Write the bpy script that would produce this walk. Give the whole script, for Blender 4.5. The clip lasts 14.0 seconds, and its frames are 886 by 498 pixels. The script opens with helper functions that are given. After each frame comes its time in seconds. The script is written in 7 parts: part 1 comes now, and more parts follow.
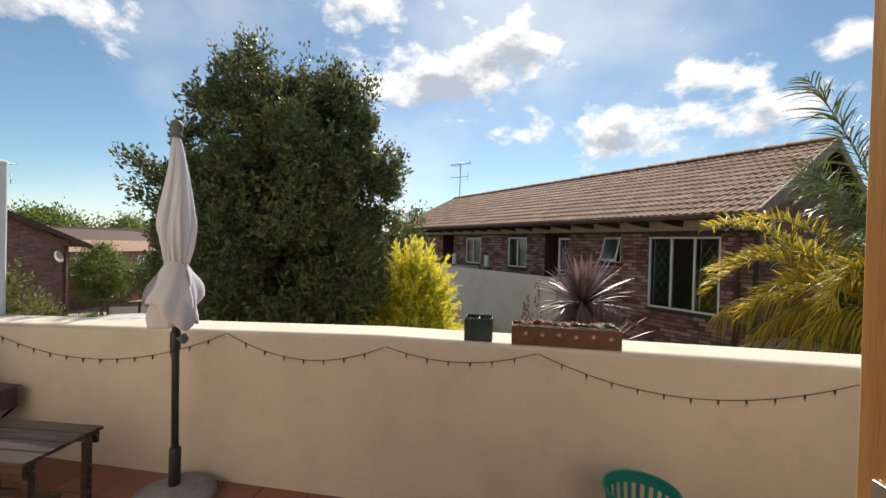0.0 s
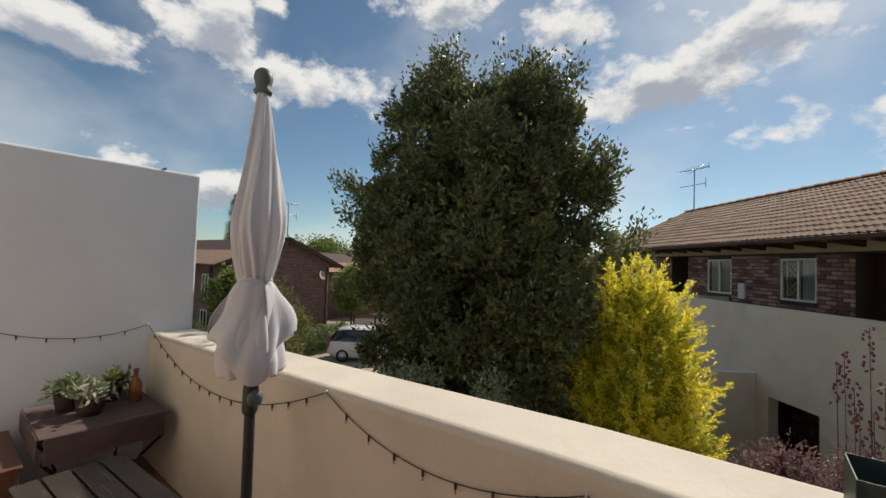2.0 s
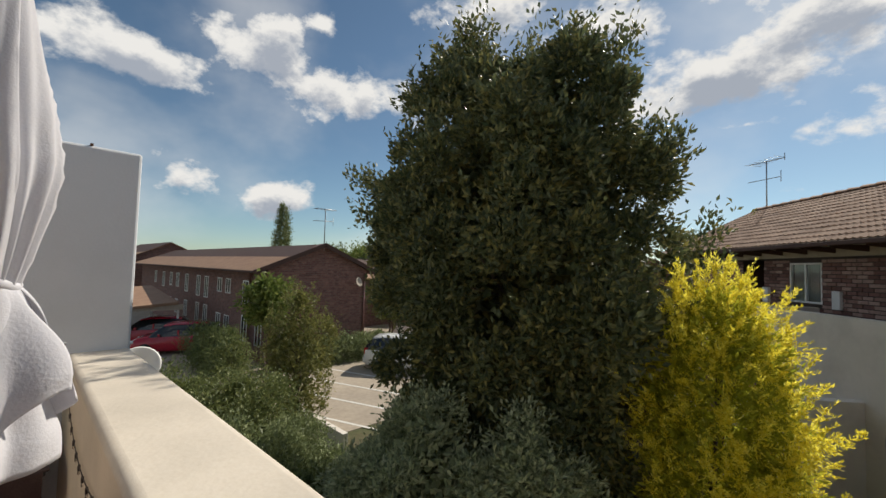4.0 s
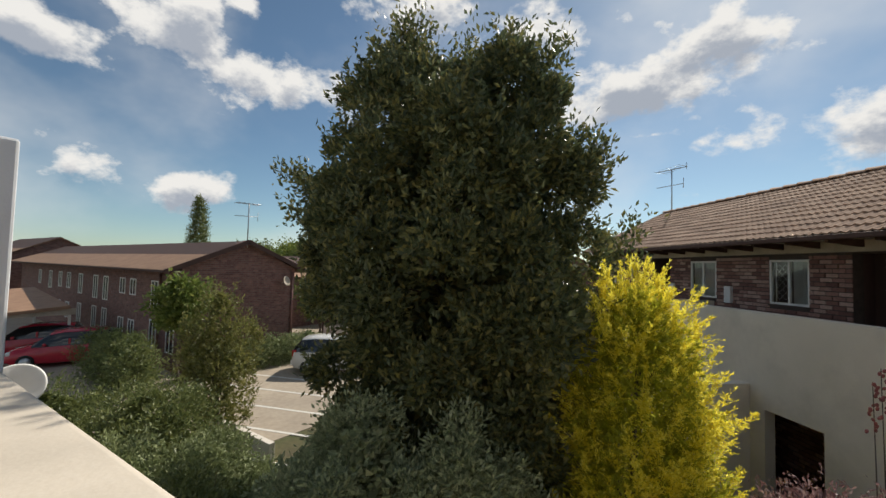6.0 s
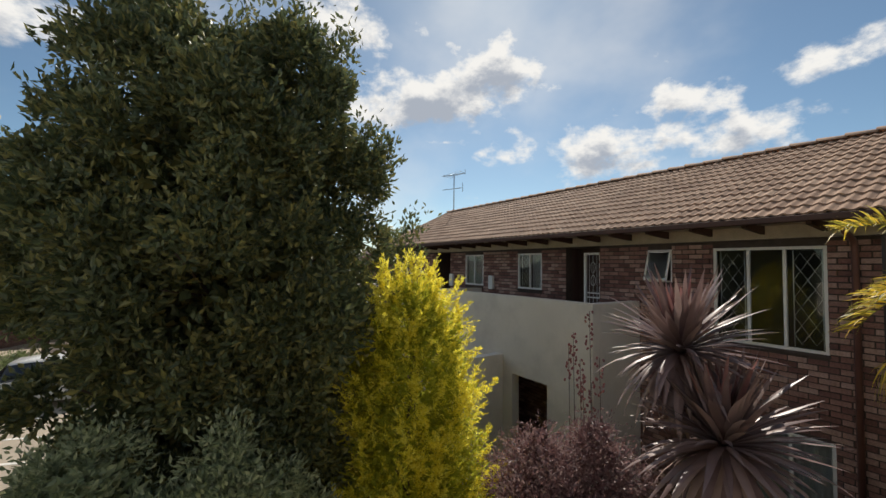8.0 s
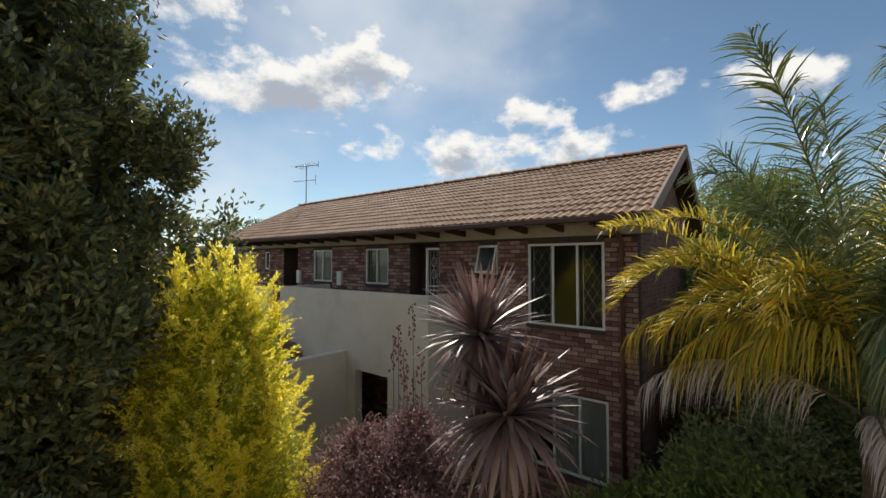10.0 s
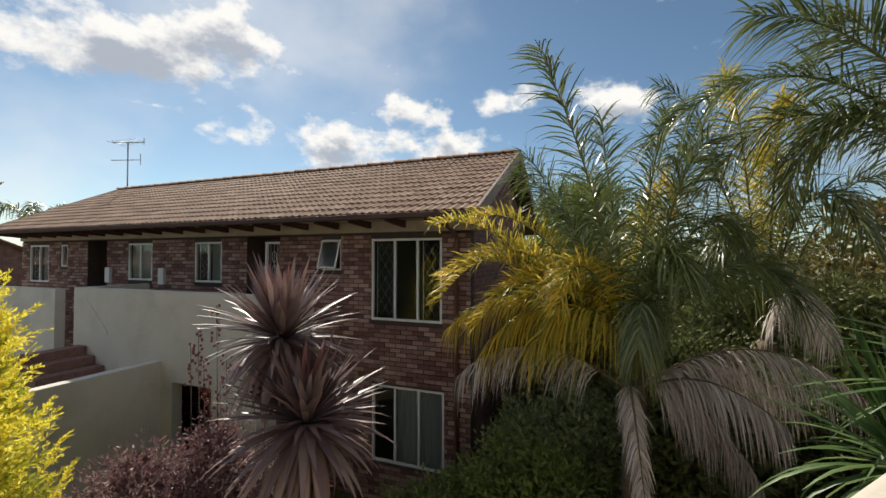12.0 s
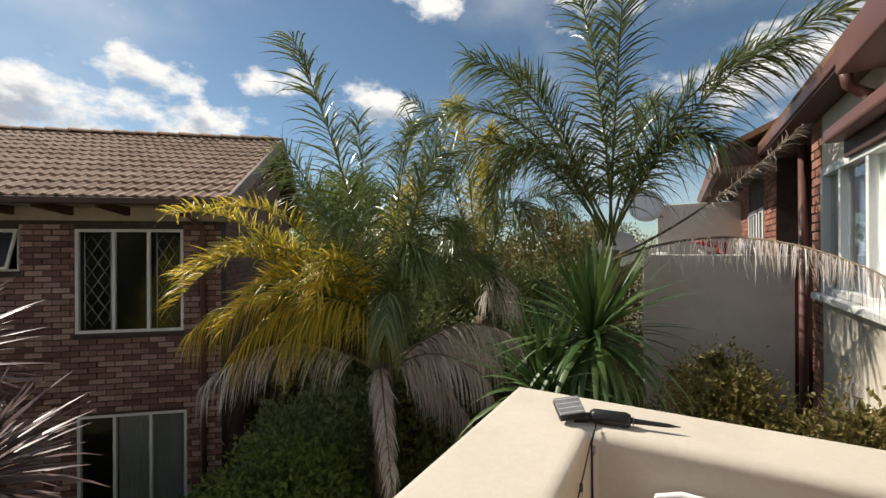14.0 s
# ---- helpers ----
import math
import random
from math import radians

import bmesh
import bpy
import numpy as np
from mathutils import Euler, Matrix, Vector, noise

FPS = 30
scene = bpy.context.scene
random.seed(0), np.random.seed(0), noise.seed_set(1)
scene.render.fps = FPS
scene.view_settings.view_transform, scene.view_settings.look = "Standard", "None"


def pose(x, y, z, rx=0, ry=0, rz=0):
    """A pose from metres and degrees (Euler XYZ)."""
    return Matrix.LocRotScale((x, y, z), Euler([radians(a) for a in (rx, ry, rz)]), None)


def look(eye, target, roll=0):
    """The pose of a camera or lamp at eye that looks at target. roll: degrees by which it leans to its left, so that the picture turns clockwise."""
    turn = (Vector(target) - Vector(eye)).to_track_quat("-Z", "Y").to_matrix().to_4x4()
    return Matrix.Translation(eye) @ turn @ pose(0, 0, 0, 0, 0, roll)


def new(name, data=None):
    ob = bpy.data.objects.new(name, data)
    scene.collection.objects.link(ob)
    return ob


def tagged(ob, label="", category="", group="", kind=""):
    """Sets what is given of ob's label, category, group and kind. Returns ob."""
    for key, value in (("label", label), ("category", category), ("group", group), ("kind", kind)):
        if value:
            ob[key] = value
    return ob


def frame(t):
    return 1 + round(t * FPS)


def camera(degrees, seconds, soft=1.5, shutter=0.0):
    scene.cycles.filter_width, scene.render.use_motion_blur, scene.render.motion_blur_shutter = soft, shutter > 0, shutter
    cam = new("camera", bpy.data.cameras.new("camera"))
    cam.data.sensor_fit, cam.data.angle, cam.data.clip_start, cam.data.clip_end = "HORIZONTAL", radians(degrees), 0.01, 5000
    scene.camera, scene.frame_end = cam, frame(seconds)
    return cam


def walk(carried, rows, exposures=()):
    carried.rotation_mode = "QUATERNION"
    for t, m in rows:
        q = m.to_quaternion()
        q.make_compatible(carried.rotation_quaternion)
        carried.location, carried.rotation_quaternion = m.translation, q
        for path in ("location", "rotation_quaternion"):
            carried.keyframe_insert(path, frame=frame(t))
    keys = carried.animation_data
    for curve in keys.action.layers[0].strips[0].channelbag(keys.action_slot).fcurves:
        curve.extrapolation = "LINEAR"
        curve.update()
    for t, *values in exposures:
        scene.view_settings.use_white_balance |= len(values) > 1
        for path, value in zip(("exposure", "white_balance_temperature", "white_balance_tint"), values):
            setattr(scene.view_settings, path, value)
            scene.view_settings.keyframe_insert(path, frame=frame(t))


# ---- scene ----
cam = camera(95.3, 14.0)
PATH = [
    (0, (-0.06, 0.071, 1.494), (-0.389, 2.044, 1.474), 1.5),
    (0.5, (-0.087, 0.36, 1.481), (-0.679, 2.27, 1.493), 1.6),
    (1, (-0.128, 0.685, 1.49), (-0.988, 2.491, 1.524), 1.9),
    (1.5, (-0.269, 0.994, 1.457), (-1.353, 2.673, 1.514), 2.0),
    (2, (-0.426, 1.319, 1.436), (-1.671, 2.882, 1.506), 1.9),
    (2.5, (-0.567, 1.644, 1.435), (-1.925, 3.111, 1.512), 2.1),
    (5, (-1.036, 2.194, 1.393), (-2.444, 3.612, 1.491), 1.7),
    (5.5, (-1.17, 2.194, 1.468), (-2.45, 3.729, 1.551), 1.7),
    (6, (-0.896, 2.161, 1.452), (-2.046, 3.795, 1.543), 1.5),
    (6.5, (-0.91, 2.219, 1.499), (-1.854, 3.98, 1.577), 1.5),
    (7, (-0.834, 2.21, 1.467), (-1.557, 4.073, 1.558), 0.9),
    (7.5, (-0.712, 2.22, 1.421), (-1.212, 4.154, 1.51), 1.1),
    (8, (-0.69, 2.255, 1.456), (-0.958, 4.235, 1.537), 0.6),
    (10.5, (0.049, 2.27, 1.436), (0.542, 4.208, 1.493), 0.2),
    (11, (0.268, 2.225, 1.444), (0.873, 4.13, 1.494), 0.2),
    (11.5, (0.437, 2.205, 1.466), (1.189, 4.058, 1.508), 0.0),
    (12, (0.549, 2.249, 1.445), (1.491, 4.012, 1.485), -0.0),
    (12.5, (0.6, 2.231, 1.457), (1.758, 3.862, 1.482), -0.2),
    (13, (0.607, 2.187, 1.447), (1.986, 3.636, 1.465), -0.4),
    (13.5, (0.603, 2.116, 1.454), (2.175, 3.352, 1.462), -0.5),
    (14, (0.606, 2.083, 1.464), (2.333, 3.091, 1.467), -0.3),
]
walk(cam, [(t, look(eye, target, roll)) for t, eye, target, roll in PATH],
     exposures=[(0.0, 0.62), (0.25, 0.44), (0.5, 0.17), (1.0, 0.12), (5.5, 0.15), (8.0, 0.25), (11.0, 0.35), (14.0, 0.4)])

# ---------------------------------------------------------------- world and sun
SUN_AZ, SUN_EL = -0.8, 41.0            # degrees clockwise from +y, and above the horizon
CLOUDS = [                            # azimuth, elevation, half width, half height in degrees
    (-11.0, 22.0, 8.3, 3.9), (0.4, 26.6, 6.6, 3.4), (-7.4, 17.1, 3.6, 0.8), (23.0, 19.6, 6.3, 2.2),
    (18.0, 15.0, 15.5, 3.2), (36.5, 21.3, 4.0, 2.1), (59.4, 31.3, 5.2, 1.4), (53.0, 19.9, 4.4, 2.7),
    (-84.0, 22.0, 9.5, 2.6), (-71.5, 26.0, 7.5, 3.4), (-56.5, 23.0, 8.3, 3.9), (-78.4, 9.6, 3.8, 2.6),
    (-67.2, 8.5, 4.6, 2.0), (-62.5, 30.2, 1.9, 1.4), (-38.0, 33.8, 8.5, 2.6), (-22.5, 31.0, 8.5, 3.4),
]

fill_cloud_rng = random.Random(12)
for k in range(13):                   # extra clouds overhead and behind, mostly unseen, added to brighten the shade
    CLOUDS.append(((88 + 15.2 * k + 180) % 360 - 180, fill_cloud_rng.uniform(12, 58), fill_cloud_rng.uniform(9, 16), fill_cloud_rng.uniform(4, 8)))


def build_world():
    w = bpy.data.worlds.new("sky")
    w.use_nodes = True
    scene.world = w
    nt = w.node_tree
    nt.nodes.clear()
    N, L = nt.nodes.new, nt.links.new

    def math_node(op, a, b=None, clamp=False):
        n = N("ShaderNodeMath")
        n.operation, n.use_clamp = op, clamp
        for i, v in enumerate((a, b)):
            if v is None:
                continue
            if isinstance(v, (int, float)):
                n.inputs[i].default_value = v
            else:
                L(v, n.inputs[i])
        return n.outputs[0]

    out, bg = N("ShaderNodeOutputWorld"), N("ShaderNodeBackground")
    sky = N("ShaderNodeTexSky")
    sky.sky_type, sky.sun_disc = "NISHITA", False
    sky.sun_elevation, sky.sun_rotation = radians(SUN_EL), radians(SUN_AZ)
    sky.altitude, sky.air_density, sky.dust_density, sky.ozone_density = 1500, 1.0, 0.9, 1.0
    tc, sep = N("ShaderNodeTexCoord"), N("ShaderNodeSeparateXYZ")
    L(tc.outputs["Generated"], sep.inputs[0])
    az = math_node("ARCTAN2", sep.outputs[0], sep.outputs[1])
    el = math_node("ARCSINE", sep.outputs[2])
    com = N("ShaderNodeCombineXYZ")
    L(az, com.inputs[0]), L(el, com.inputs[1])
    stretch = N("ShaderNodeVectorMath")
    stretch.operation = "MULTIPLY"
    stretch.inputs[1].default_value = (1, 1, 1.5)
    L(tc.outputs["Generated"], stretch.inputs[0])

    def density(d_az, d_el):
        """How thick the cloud is a little way off, in radians of azimuth and elevation: distance to the nearest cloud's middle, torn by noise."""
        nearest = None
        for a, e, wd, ht in CLOUDS:
            m, ln = N("ShaderNodeVectorMath"), N("ShaderNodeVectorMath")
            m.operation, ln.operation = "MULTIPLY_ADD", "LENGTH"
            sx, sy = 1 / radians(wd), 1 / radians(ht)
            m.inputs[1].default_value = (sx, sy, 0)
            m.inputs[2].default_value = ((d_az - radians(a)) * sx, (d_el - radians(e)) * sy, 0)
            L(com.outputs[0], m.inputs[0]), L(m.outputs[0], ln.inputs[0])
            d = ln.outputs["Value"]
            nearest = d if nearest is None else math_node("MINIMUM", nearest, d)
        shift, fine = N("ShaderNodeVectorMath"), N("ShaderNodeTexNoise")
        shift.operation = "ADD"
        shift.inputs[1].default_value = (d_az, 0, d_el * 1.5)
        L(stretch.outputs[0], shift.inputs[0]), L(shift.outputs[0], fine.inputs["Vector"])
        fine.inputs["Scale"].default_value, fine.inputs["Detail"].default_value, fine.inputs["Roughness"].default_value = 7.0, 10, 0.60
        blob = math_node("MAXIMUM", math_node("SUBTRACT", 1.12, nearest), -0.62)
        return math_node("ADD", blob, math_node("MULTIPLY", math_node("SUBTRACT", fine.outputs["Fac"], 0.5), 4.6))

    dens, towards_sun = density(0.0, 0.0), density(0.0, 0.030)
    wide = N("ShaderNodeTexNoise")
    wide.inputs["Scale"].default_value, wide.inputs["Detail"].default_value = 2.6, 5
    L(stretch.outputs[0], wide.inputs["Vector"])
    cover = N("ShaderNodeMapRange")
    cover.interpolation_type = "SMOOTHSTEP"
    cover.inputs["From Min"].default_value, cover.inputs["From Max"].default_value = 0.0, 0.75
    L(dens, cover.inputs["Value"])
    veil = N("ShaderNodeMapRange")
    veil.interpolation_type = "SMOOTHSTEP"
    veil.inputs["From Min"].default_value, veil.inputs["From Max"].default_value, veil.inputs["To Max"].default_value = 0.40, 0.76, 0.44
    L(wide.outputs["Fac"], veil.inputs["Value"])
    mask = math_node("MAXIMUM", cover.outputs[0], veil.outputs[0])
    thick = N("ShaderNodeMapRange")
    thick.interpolation_type = "SMOOTHSTEP"
    thick.inputs["From Min"].default_value, thick.inputs["From Max"].default_value = 0.25, 1.15
    L(towards_sun, thick.inputs["Value"])
    cloud = N("ShaderNodeMix")
    cloud.data_type = "RGBA"
    cloud.inputs[6].default_value, cloud.inputs[7].default_value = (9.6, 9.4, 9.0, 1), (4.3, 4.7, 5.4, 1)
    L(thick.outputs[0], cloud.inputs[0])
    mix = N("ShaderNodeMix")
    mix.data_type = "RGBA"
    tint = N("ShaderNodeMix")
    tint.data_type, tint.blend_type = "RGBA", "MULTIPLY"
    tint.inputs[0].default_value, tint.inputs[7].default_value = 1.0, (0.87, 0.97, 0.93, 1)
    L(sky.outputs[0], tint.inputs[6])
    L(mask, mix.inputs[0]), L(tint.outputs[2], mix.inputs[6]), L(cloud.outputs[2], mix.inputs[7])
    L(mix.outputs[2], bg.inputs[0])
    bg.inputs[1].default_value = 0.08
    L(bg.outputs[0], out.inputs[0])


build_world()
sun_data = bpy.data.lights.new("sun", "SUN")
sun_data.energy, sun_data.angle, sun_data.color = 4.2, radians(0.6), (1.0, 0.92, 0.8)
sun_lamp = new("sun", sun_data)
a, e = radians(SUN_AZ), radians(SUN_EL)
sun_lamp.matrix_world = look((math.sin(a) * math.cos(e) * 60, math.cos(a) * math.cos(e) * 60, math.sin(e) * 60), (0, 0, 0))


# ---------------------------------------------------------------- materials
def material(name, colors, rough=0.7, scale=6.0, detail=5, contrast=1.0, fine=60.0, fine_amount=0.25, bump=0.2, metal=0.0,
             translucent=0.0, per="", spread=0.0, stain=None, stain_scale=0.8, stain_amount=0.5, stretch=(1, 1, 1), spec=0.4):
    """A surface of two or more colours mixed by a wide noise, with fine grain, bump and, if asked, stains and variation per piece."""
    m = bpy.data.materials.new(name)
    m.use_nodes = True
    nt = m.node_tree
    nt.nodes.clear()
    N, L = nt.nodes.new, nt.links.new
    out, bs, tc = N("ShaderNodeOutputMaterial"), N("ShaderNodeBsdfPrincipled"), N("ShaderNodeTexCoord")
    mp = N("ShaderNodeMapping")
    mp.inputs["Scale"].default_value = stretch
    L(tc.outputs["Object"], mp.inputs[0])
    n1, n2, ramp = N("ShaderNodeTexNoise"), N("ShaderNodeTexNoise"), N("ShaderNodeValToRGB")
    n1.inputs["Scale"].default_value, n1.inputs["Detail"].default_value, n1.inputs["Roughness"].default_value = scale, detail, 0.6
    n2.inputs["Scale"].default_value, n2.inputs["Detail"].default_value = fine, 3
    L(mp.outputs[0], n1.inputs["Vector"]), L(mp.outputs[0], n2.inputs["Vector"])
    lo, hi = 0.5 - 0.22 / contrast, 0.5 + 0.22 / contrast
    ramp.color_ramp.elements[0].position, ramp.color_ramp.elements[1].position = lo, hi
    ramp.color_ramp.elements[0].color, ramp.color_ramp.elements[1].color = (*colors[0], 1), (*colors[-1], 1)
    for i, c in enumerate(colors[1:-1]):
        ramp.color_ramp.elements.new(lo + (hi - lo) * (i + 1) / (len(colors) - 1)).color = (*c, 1)
    factor = n1.outputs["Fac"]
    if per:
        src = N("ShaderNodeObjectInfo").outputs["Random"] if per == "object" else N("ShaderNodeNewGeometry").outputs["Random Per Island"]
        blend = N("ShaderNodeMix")
        blend.inputs[0].default_value = spread
        L(n1.outputs["Fac"], blend.inputs[2]), L(src, blend.inputs[3])
        factor = blend.outputs[0]
        ramp.color_ramp.elements[0].position *= 1 - spread
        ramp.color_ramp.elements[len(colors) - 1].position = min(1.0, hi + (1 - hi) * spread)
    L(factor, ramp.inputs[0])
    grain = N("ShaderNodeMix")
    grain.data_type, grain.blend_type = "RGBA", "OVERLAY"
    grain.inputs[0].default_value = fine_amount
    L(ramp.outputs[0], grain.inputs[6]), L(n2.outputs["Color"], grain.inputs[7])
    bw = N("ShaderNodeRGBToBW")
    L(n2.outputs["Color"], bw.inputs[0])
    L(n2.outputs["Fac"], grain.inputs[7])
    color = grain.outputs[2]
    if stain:
        n3, mr, st = N("ShaderNodeTexNoise"), N("ShaderNodeMapRange"), N("ShaderNodeMix")
        n3.inputs["Scale"].default_value, n3.inputs["Detail"].default_value, n3.inputs["Roughness"].default_value = stain_scale, 8, 0.65
        L(tc.outputs["Object"], n3.inputs["Vector"]), L(n3.outputs["Fac"], mr.inputs["Value"])
        mr.inputs["From Min"].default_value, mr.inputs["From Max"].default_value, mr.inputs["To Max"].default_value = 0.48, 0.72, stain_amount
        st.data_type = "RGBA"
        L(mr.outputs[0], st.inputs[0]), L(color, st.inputs[6])
        st.inputs[7].default_value = (*stain, 1)
        color = st.outputs[2]
    L(color, bs.inputs["Base Color"])
    rr = N("ShaderNodeMapRange")
    rr.inputs["To Min"].default_value, rr.inputs["To Max"].default_value = max(0.02, rough - 0.12), min(1.0, rough + 0.12)
    L(n1.outputs["Fac"], rr.inputs["Value"]), L(rr.outputs[0], bs.inputs["Roughness"])
    bs.inputs["Metallic"].default_value = metal
    bs.inputs["Specular IOR Level"].default_value = spec
    if bump:
        bp = N("ShaderNodeBump")
        bp.inputs["Strength"].default_value, bp.inputs["Distance"].default_value = bump, 0.01
        L(n2.outputs["Fac"], bp.inputs["Height"]), L(bp.outputs[0], bs.inputs["Normal"])
    if translucent:
        tr, ms = N("ShaderNodeBsdfTranslucent"), N("ShaderNodeMixShader")
        L(color, tr.inputs[0])
        ms.inputs[0].default_value = translucent
        L(bs.outputs[0], ms.inputs[1]), L(tr.outputs[0], ms.inputs[2]), L(ms.outputs[0], out.inputs[0])
    else:
        L(bs.outputs[0], out.inputs[0])
    return m


def far_brick(name, c1, c2, mortar, scale):
    """Brickwork too far off for single bricks."""
    m = bpy.data.materials.new(name)
    m.use_nodes = True
    nt = m.node_tree
    N, L = nt.nodes.new, nt.links.new
    bs = nt.nodes["Principled BSDF"]
    tc, sep, com, add, br, nz, mx = (N(k) for k in ("ShaderNodeTexCoord", "ShaderNodeSeparateXYZ", "ShaderNodeCombineXYZ", "ShaderNodeMath",
                                                    "ShaderNodeTexBrick", "ShaderNodeTexNoise", "ShaderNodeMix"))
    L(tc.outputs["Object"], sep.inputs[0]), L(sep.outputs[0], add.inputs[0]), L(sep.outputs[1], add.inputs[1])
    L(add.outputs[0], com.inputs[0]), L(sep.outputs[2], com.inputs[1]), L(com.outputs[0], br.inputs["Vector"])
    br.inputs["Scale"].default_value = scale
    br.inputs["Brick Width"].default_value, br.inputs["Row Height"].default_value, br.inputs["Mortar Size"].default_value = 0.232, 0.086, 0.008
    br.inputs["Color1"].default_value, br.inputs["Color2"].default_value, br.inputs["Mortar"].default_value = (*c1, 1), (*c2, 1), (*mortar, 1)
    nz.inputs["Scale"].default_value, nz.inputs["Detail"].default_value = 5.0, 8
    L(tc.outputs["Object"], nz.inputs["Vector"])
    mx.data_type, mx.blend_type = "RGBA", "OVERLAY"
    mx.inputs[0].default_value = 0.55
    L(br.outputs["Color"], mx.inputs[6]), L(nz.outputs["Fac"], mx.inputs[7]), L(mx.outputs[2], bs.inputs["Base Color"])
    bs.inputs["Roughness"].default_value = 0.9
    return m


def glass(name, color=(0.8, 0.85, 0.85), rough=0.02):
    m = bpy.data.materials.new(name)
    m.use_nodes = True
    bs = m.node_tree.nodes["Principled BSDF"]
    bs.inputs["Base Color"].default_value = (*color, 1)
    bs.inputs["Roughness"].default_value, bs.inputs["Transmission Weight"].default_value, bs.inputs["IOR"].default_value = rough, 1.0, 1.45
    return m


PLASTER = material("cream_plaster", [(0.60, 0.535, 0.44), (0.70, 0.625, 0.515)], 0.85, 1.6, fine=70, fine_amount=0.10, bump=0.10, stain=(0.42, 0.37, 0.30), stain_scale=2.2, stain_amount=0.35)
WHITE_WALL = material("white_plaster", [(0.74, 0.76, 0.78), (0.81, 0.83, 0.85)], 0.85, 1.2, fine=70, fine_amount=0.08, bump=0.10, stain=(0.54, 0.55, 0.55), stain_scale=1.3, stain_amount=0.25)
BEIGE_WALL = material("beige_plaster", [(0.70, 0.65, 0.57), (0.80, 0.74, 0.66)], 0.85, 1.2, fine=70, fine_amount=0.12, bump=0.3, stain=(0.42, 0.38, 0.33), stain_scale=1.1, stain_amount=0.4)
BRICK_COLORS = [(0.13, 0.066, 0.056), (0.25, 0.130, 0.108), (0.32, 0.185, 0.155), (0.46, 0.315, 0.265), (0.23, 0.118, 0.098)]
BRICK = material("brick_joined", BRICK_COLORS, 0.88, 9.0, fine=45, fine_amount=0.55, bump=0.8, per="island", spread=0.75)
BRICK_ONE = material("brick_single", BRICK_COLORS, 0.88, 9.0, fine=45, fine_amount=0.55, bump=0.8, per="object", spread=0.75)
# House brick again, its look in the sun put into a redder colour.
SUN_TONED_BRICK = material("brick_toned_for_sun", [(0.20, 0.085, 0.06), (0.30, 0.13, 0.09), (0.38, 0.19, 0.13)], 0.85, 9.0, fine=120, fine_amount=0.4, bump=0.5, per="island", spread=0.75)
MORTAR = material("mortar", [(0.060, 0.044, 0.038), (0.10, 0.078, 0.066)], 0.95, 8.0, fine=140, bump=0.4)
TILE_COLORS = [(0.25, 0.158, 0.110), (0.37, 0.245, 0.172), (0.46, 0.315, 0.225)]
TILE = material("roof_tile_joined", TILE_COLORS, 0.88, 5.0, fine=90, fine_amount=0.35, bump=0.3, per="island", spread=0.5, stain=(0.17, 0.12, 0.10), stain_scale=1.2, stain_amount=0.4, spec=0.2)
TILE_ONE = material("roof_tile_single", TILE_COLORS, 0.88, 5.0, fine=90, fine_amount=0.35, bump=0.3, per="object", spread=0.5, stain=(0.17, 0.12, 0.10), stain_scale=1.2, stain_amount=0.4, spec=0.2)
FAR_TILE = material("far_roof_tile", [(0.26, 0.15, 0.095), (0.38, 0.235, 0.15)], 0.8, 2.0, fine=40, fine_amount=0.3, bump=0.2)
FAR_BRICK = far_brick("far_brick", (0.145, 0.065, 0.055), (0.25, 0.125, 0.10), (0.20, 0.16, 0.14), 1.0)
TRIM_BROWN = material("dark_brown_paint", [(0.065, 0.035, 0.028), (0.10, 0.054, 0.042)], 0.75, 3.0, fine=60, fine_amount=0.15, bump=0.1)
GUTTER = material("brown_gutter_paint", [(0.13, 0.06, 0.05), (0.19, 0.09, 0.075)], 0.4, 3.0, fine=60, fine_amount=0.15, bump=0.1)
VERGE = material("grey_brown_verge", [(0.26, 0.19, 0.16), (0.34, 0.26, 0.22)], 0.7, 4.0, fine=60, fine_amount=0.2, bump=0.2)
FASCIA = material("beige_fascia_board", [(0.42, 0.36, 0.28), (0.52, 0.45, 0.36)], 0.8, 3.0, fine=50, fine_amount=0.15, bump=0.15, stain=(0.27, 0.22, 0.17), stain_scale=2.0)
WHITE_PAINT = material("white_gloss_paint", [(0.74, 0.73, 0.70), (0.82, 0.81, 0.79)], 0.4, 5.0, fine=70, fine_amount=0.08, bump=0.06)
GLASS = glass("window_glass")
# Dimness of the rooms is put into this dark plaster colour.
DARK_ROOM = material("plaster_dark_for_dim_room", [(0.16, 0.15, 0.14), (0.22, 0.21, 0.19)], 0.9, 1.0, bump=0.1)
CURTAIN = material("pale_net_curtain", [(0.72, 0.72, 0.70), (0.82, 0.82, 0.80)], 0.95, 2.0, fine=60, fine_amount=0.1, bump=0.2, stretch=(12, 12, 0.6), translucent=0.35)
# Dark brown timber; also gives soffits and drain slots their shade as colour.
DARK_OPENING = material("dark_timber_and_shade", [(0.060, 0.034, 0.028), (0.10, 0.058, 0.046)], 0.6, 3.0, fine=50, bump=0.15, stretch=(1, 1, 0.15))
STEEL = material("galvanised_steel", [(0.30, 0.31, 0.32), (0.42, 0.43, 0.44)], 0.4, 8.0, fine=60, fine_amount=0.15, bump=0.05, metal=0.9)
SOIL = material("garden_ground", [(0.065, 0.050, 0.032), (0.09, 0.085, 0.035), (0.05, 0.07, 0.025)], 0.95, 0.7, fine=9, fine_amount=0.5, bump=0.6)
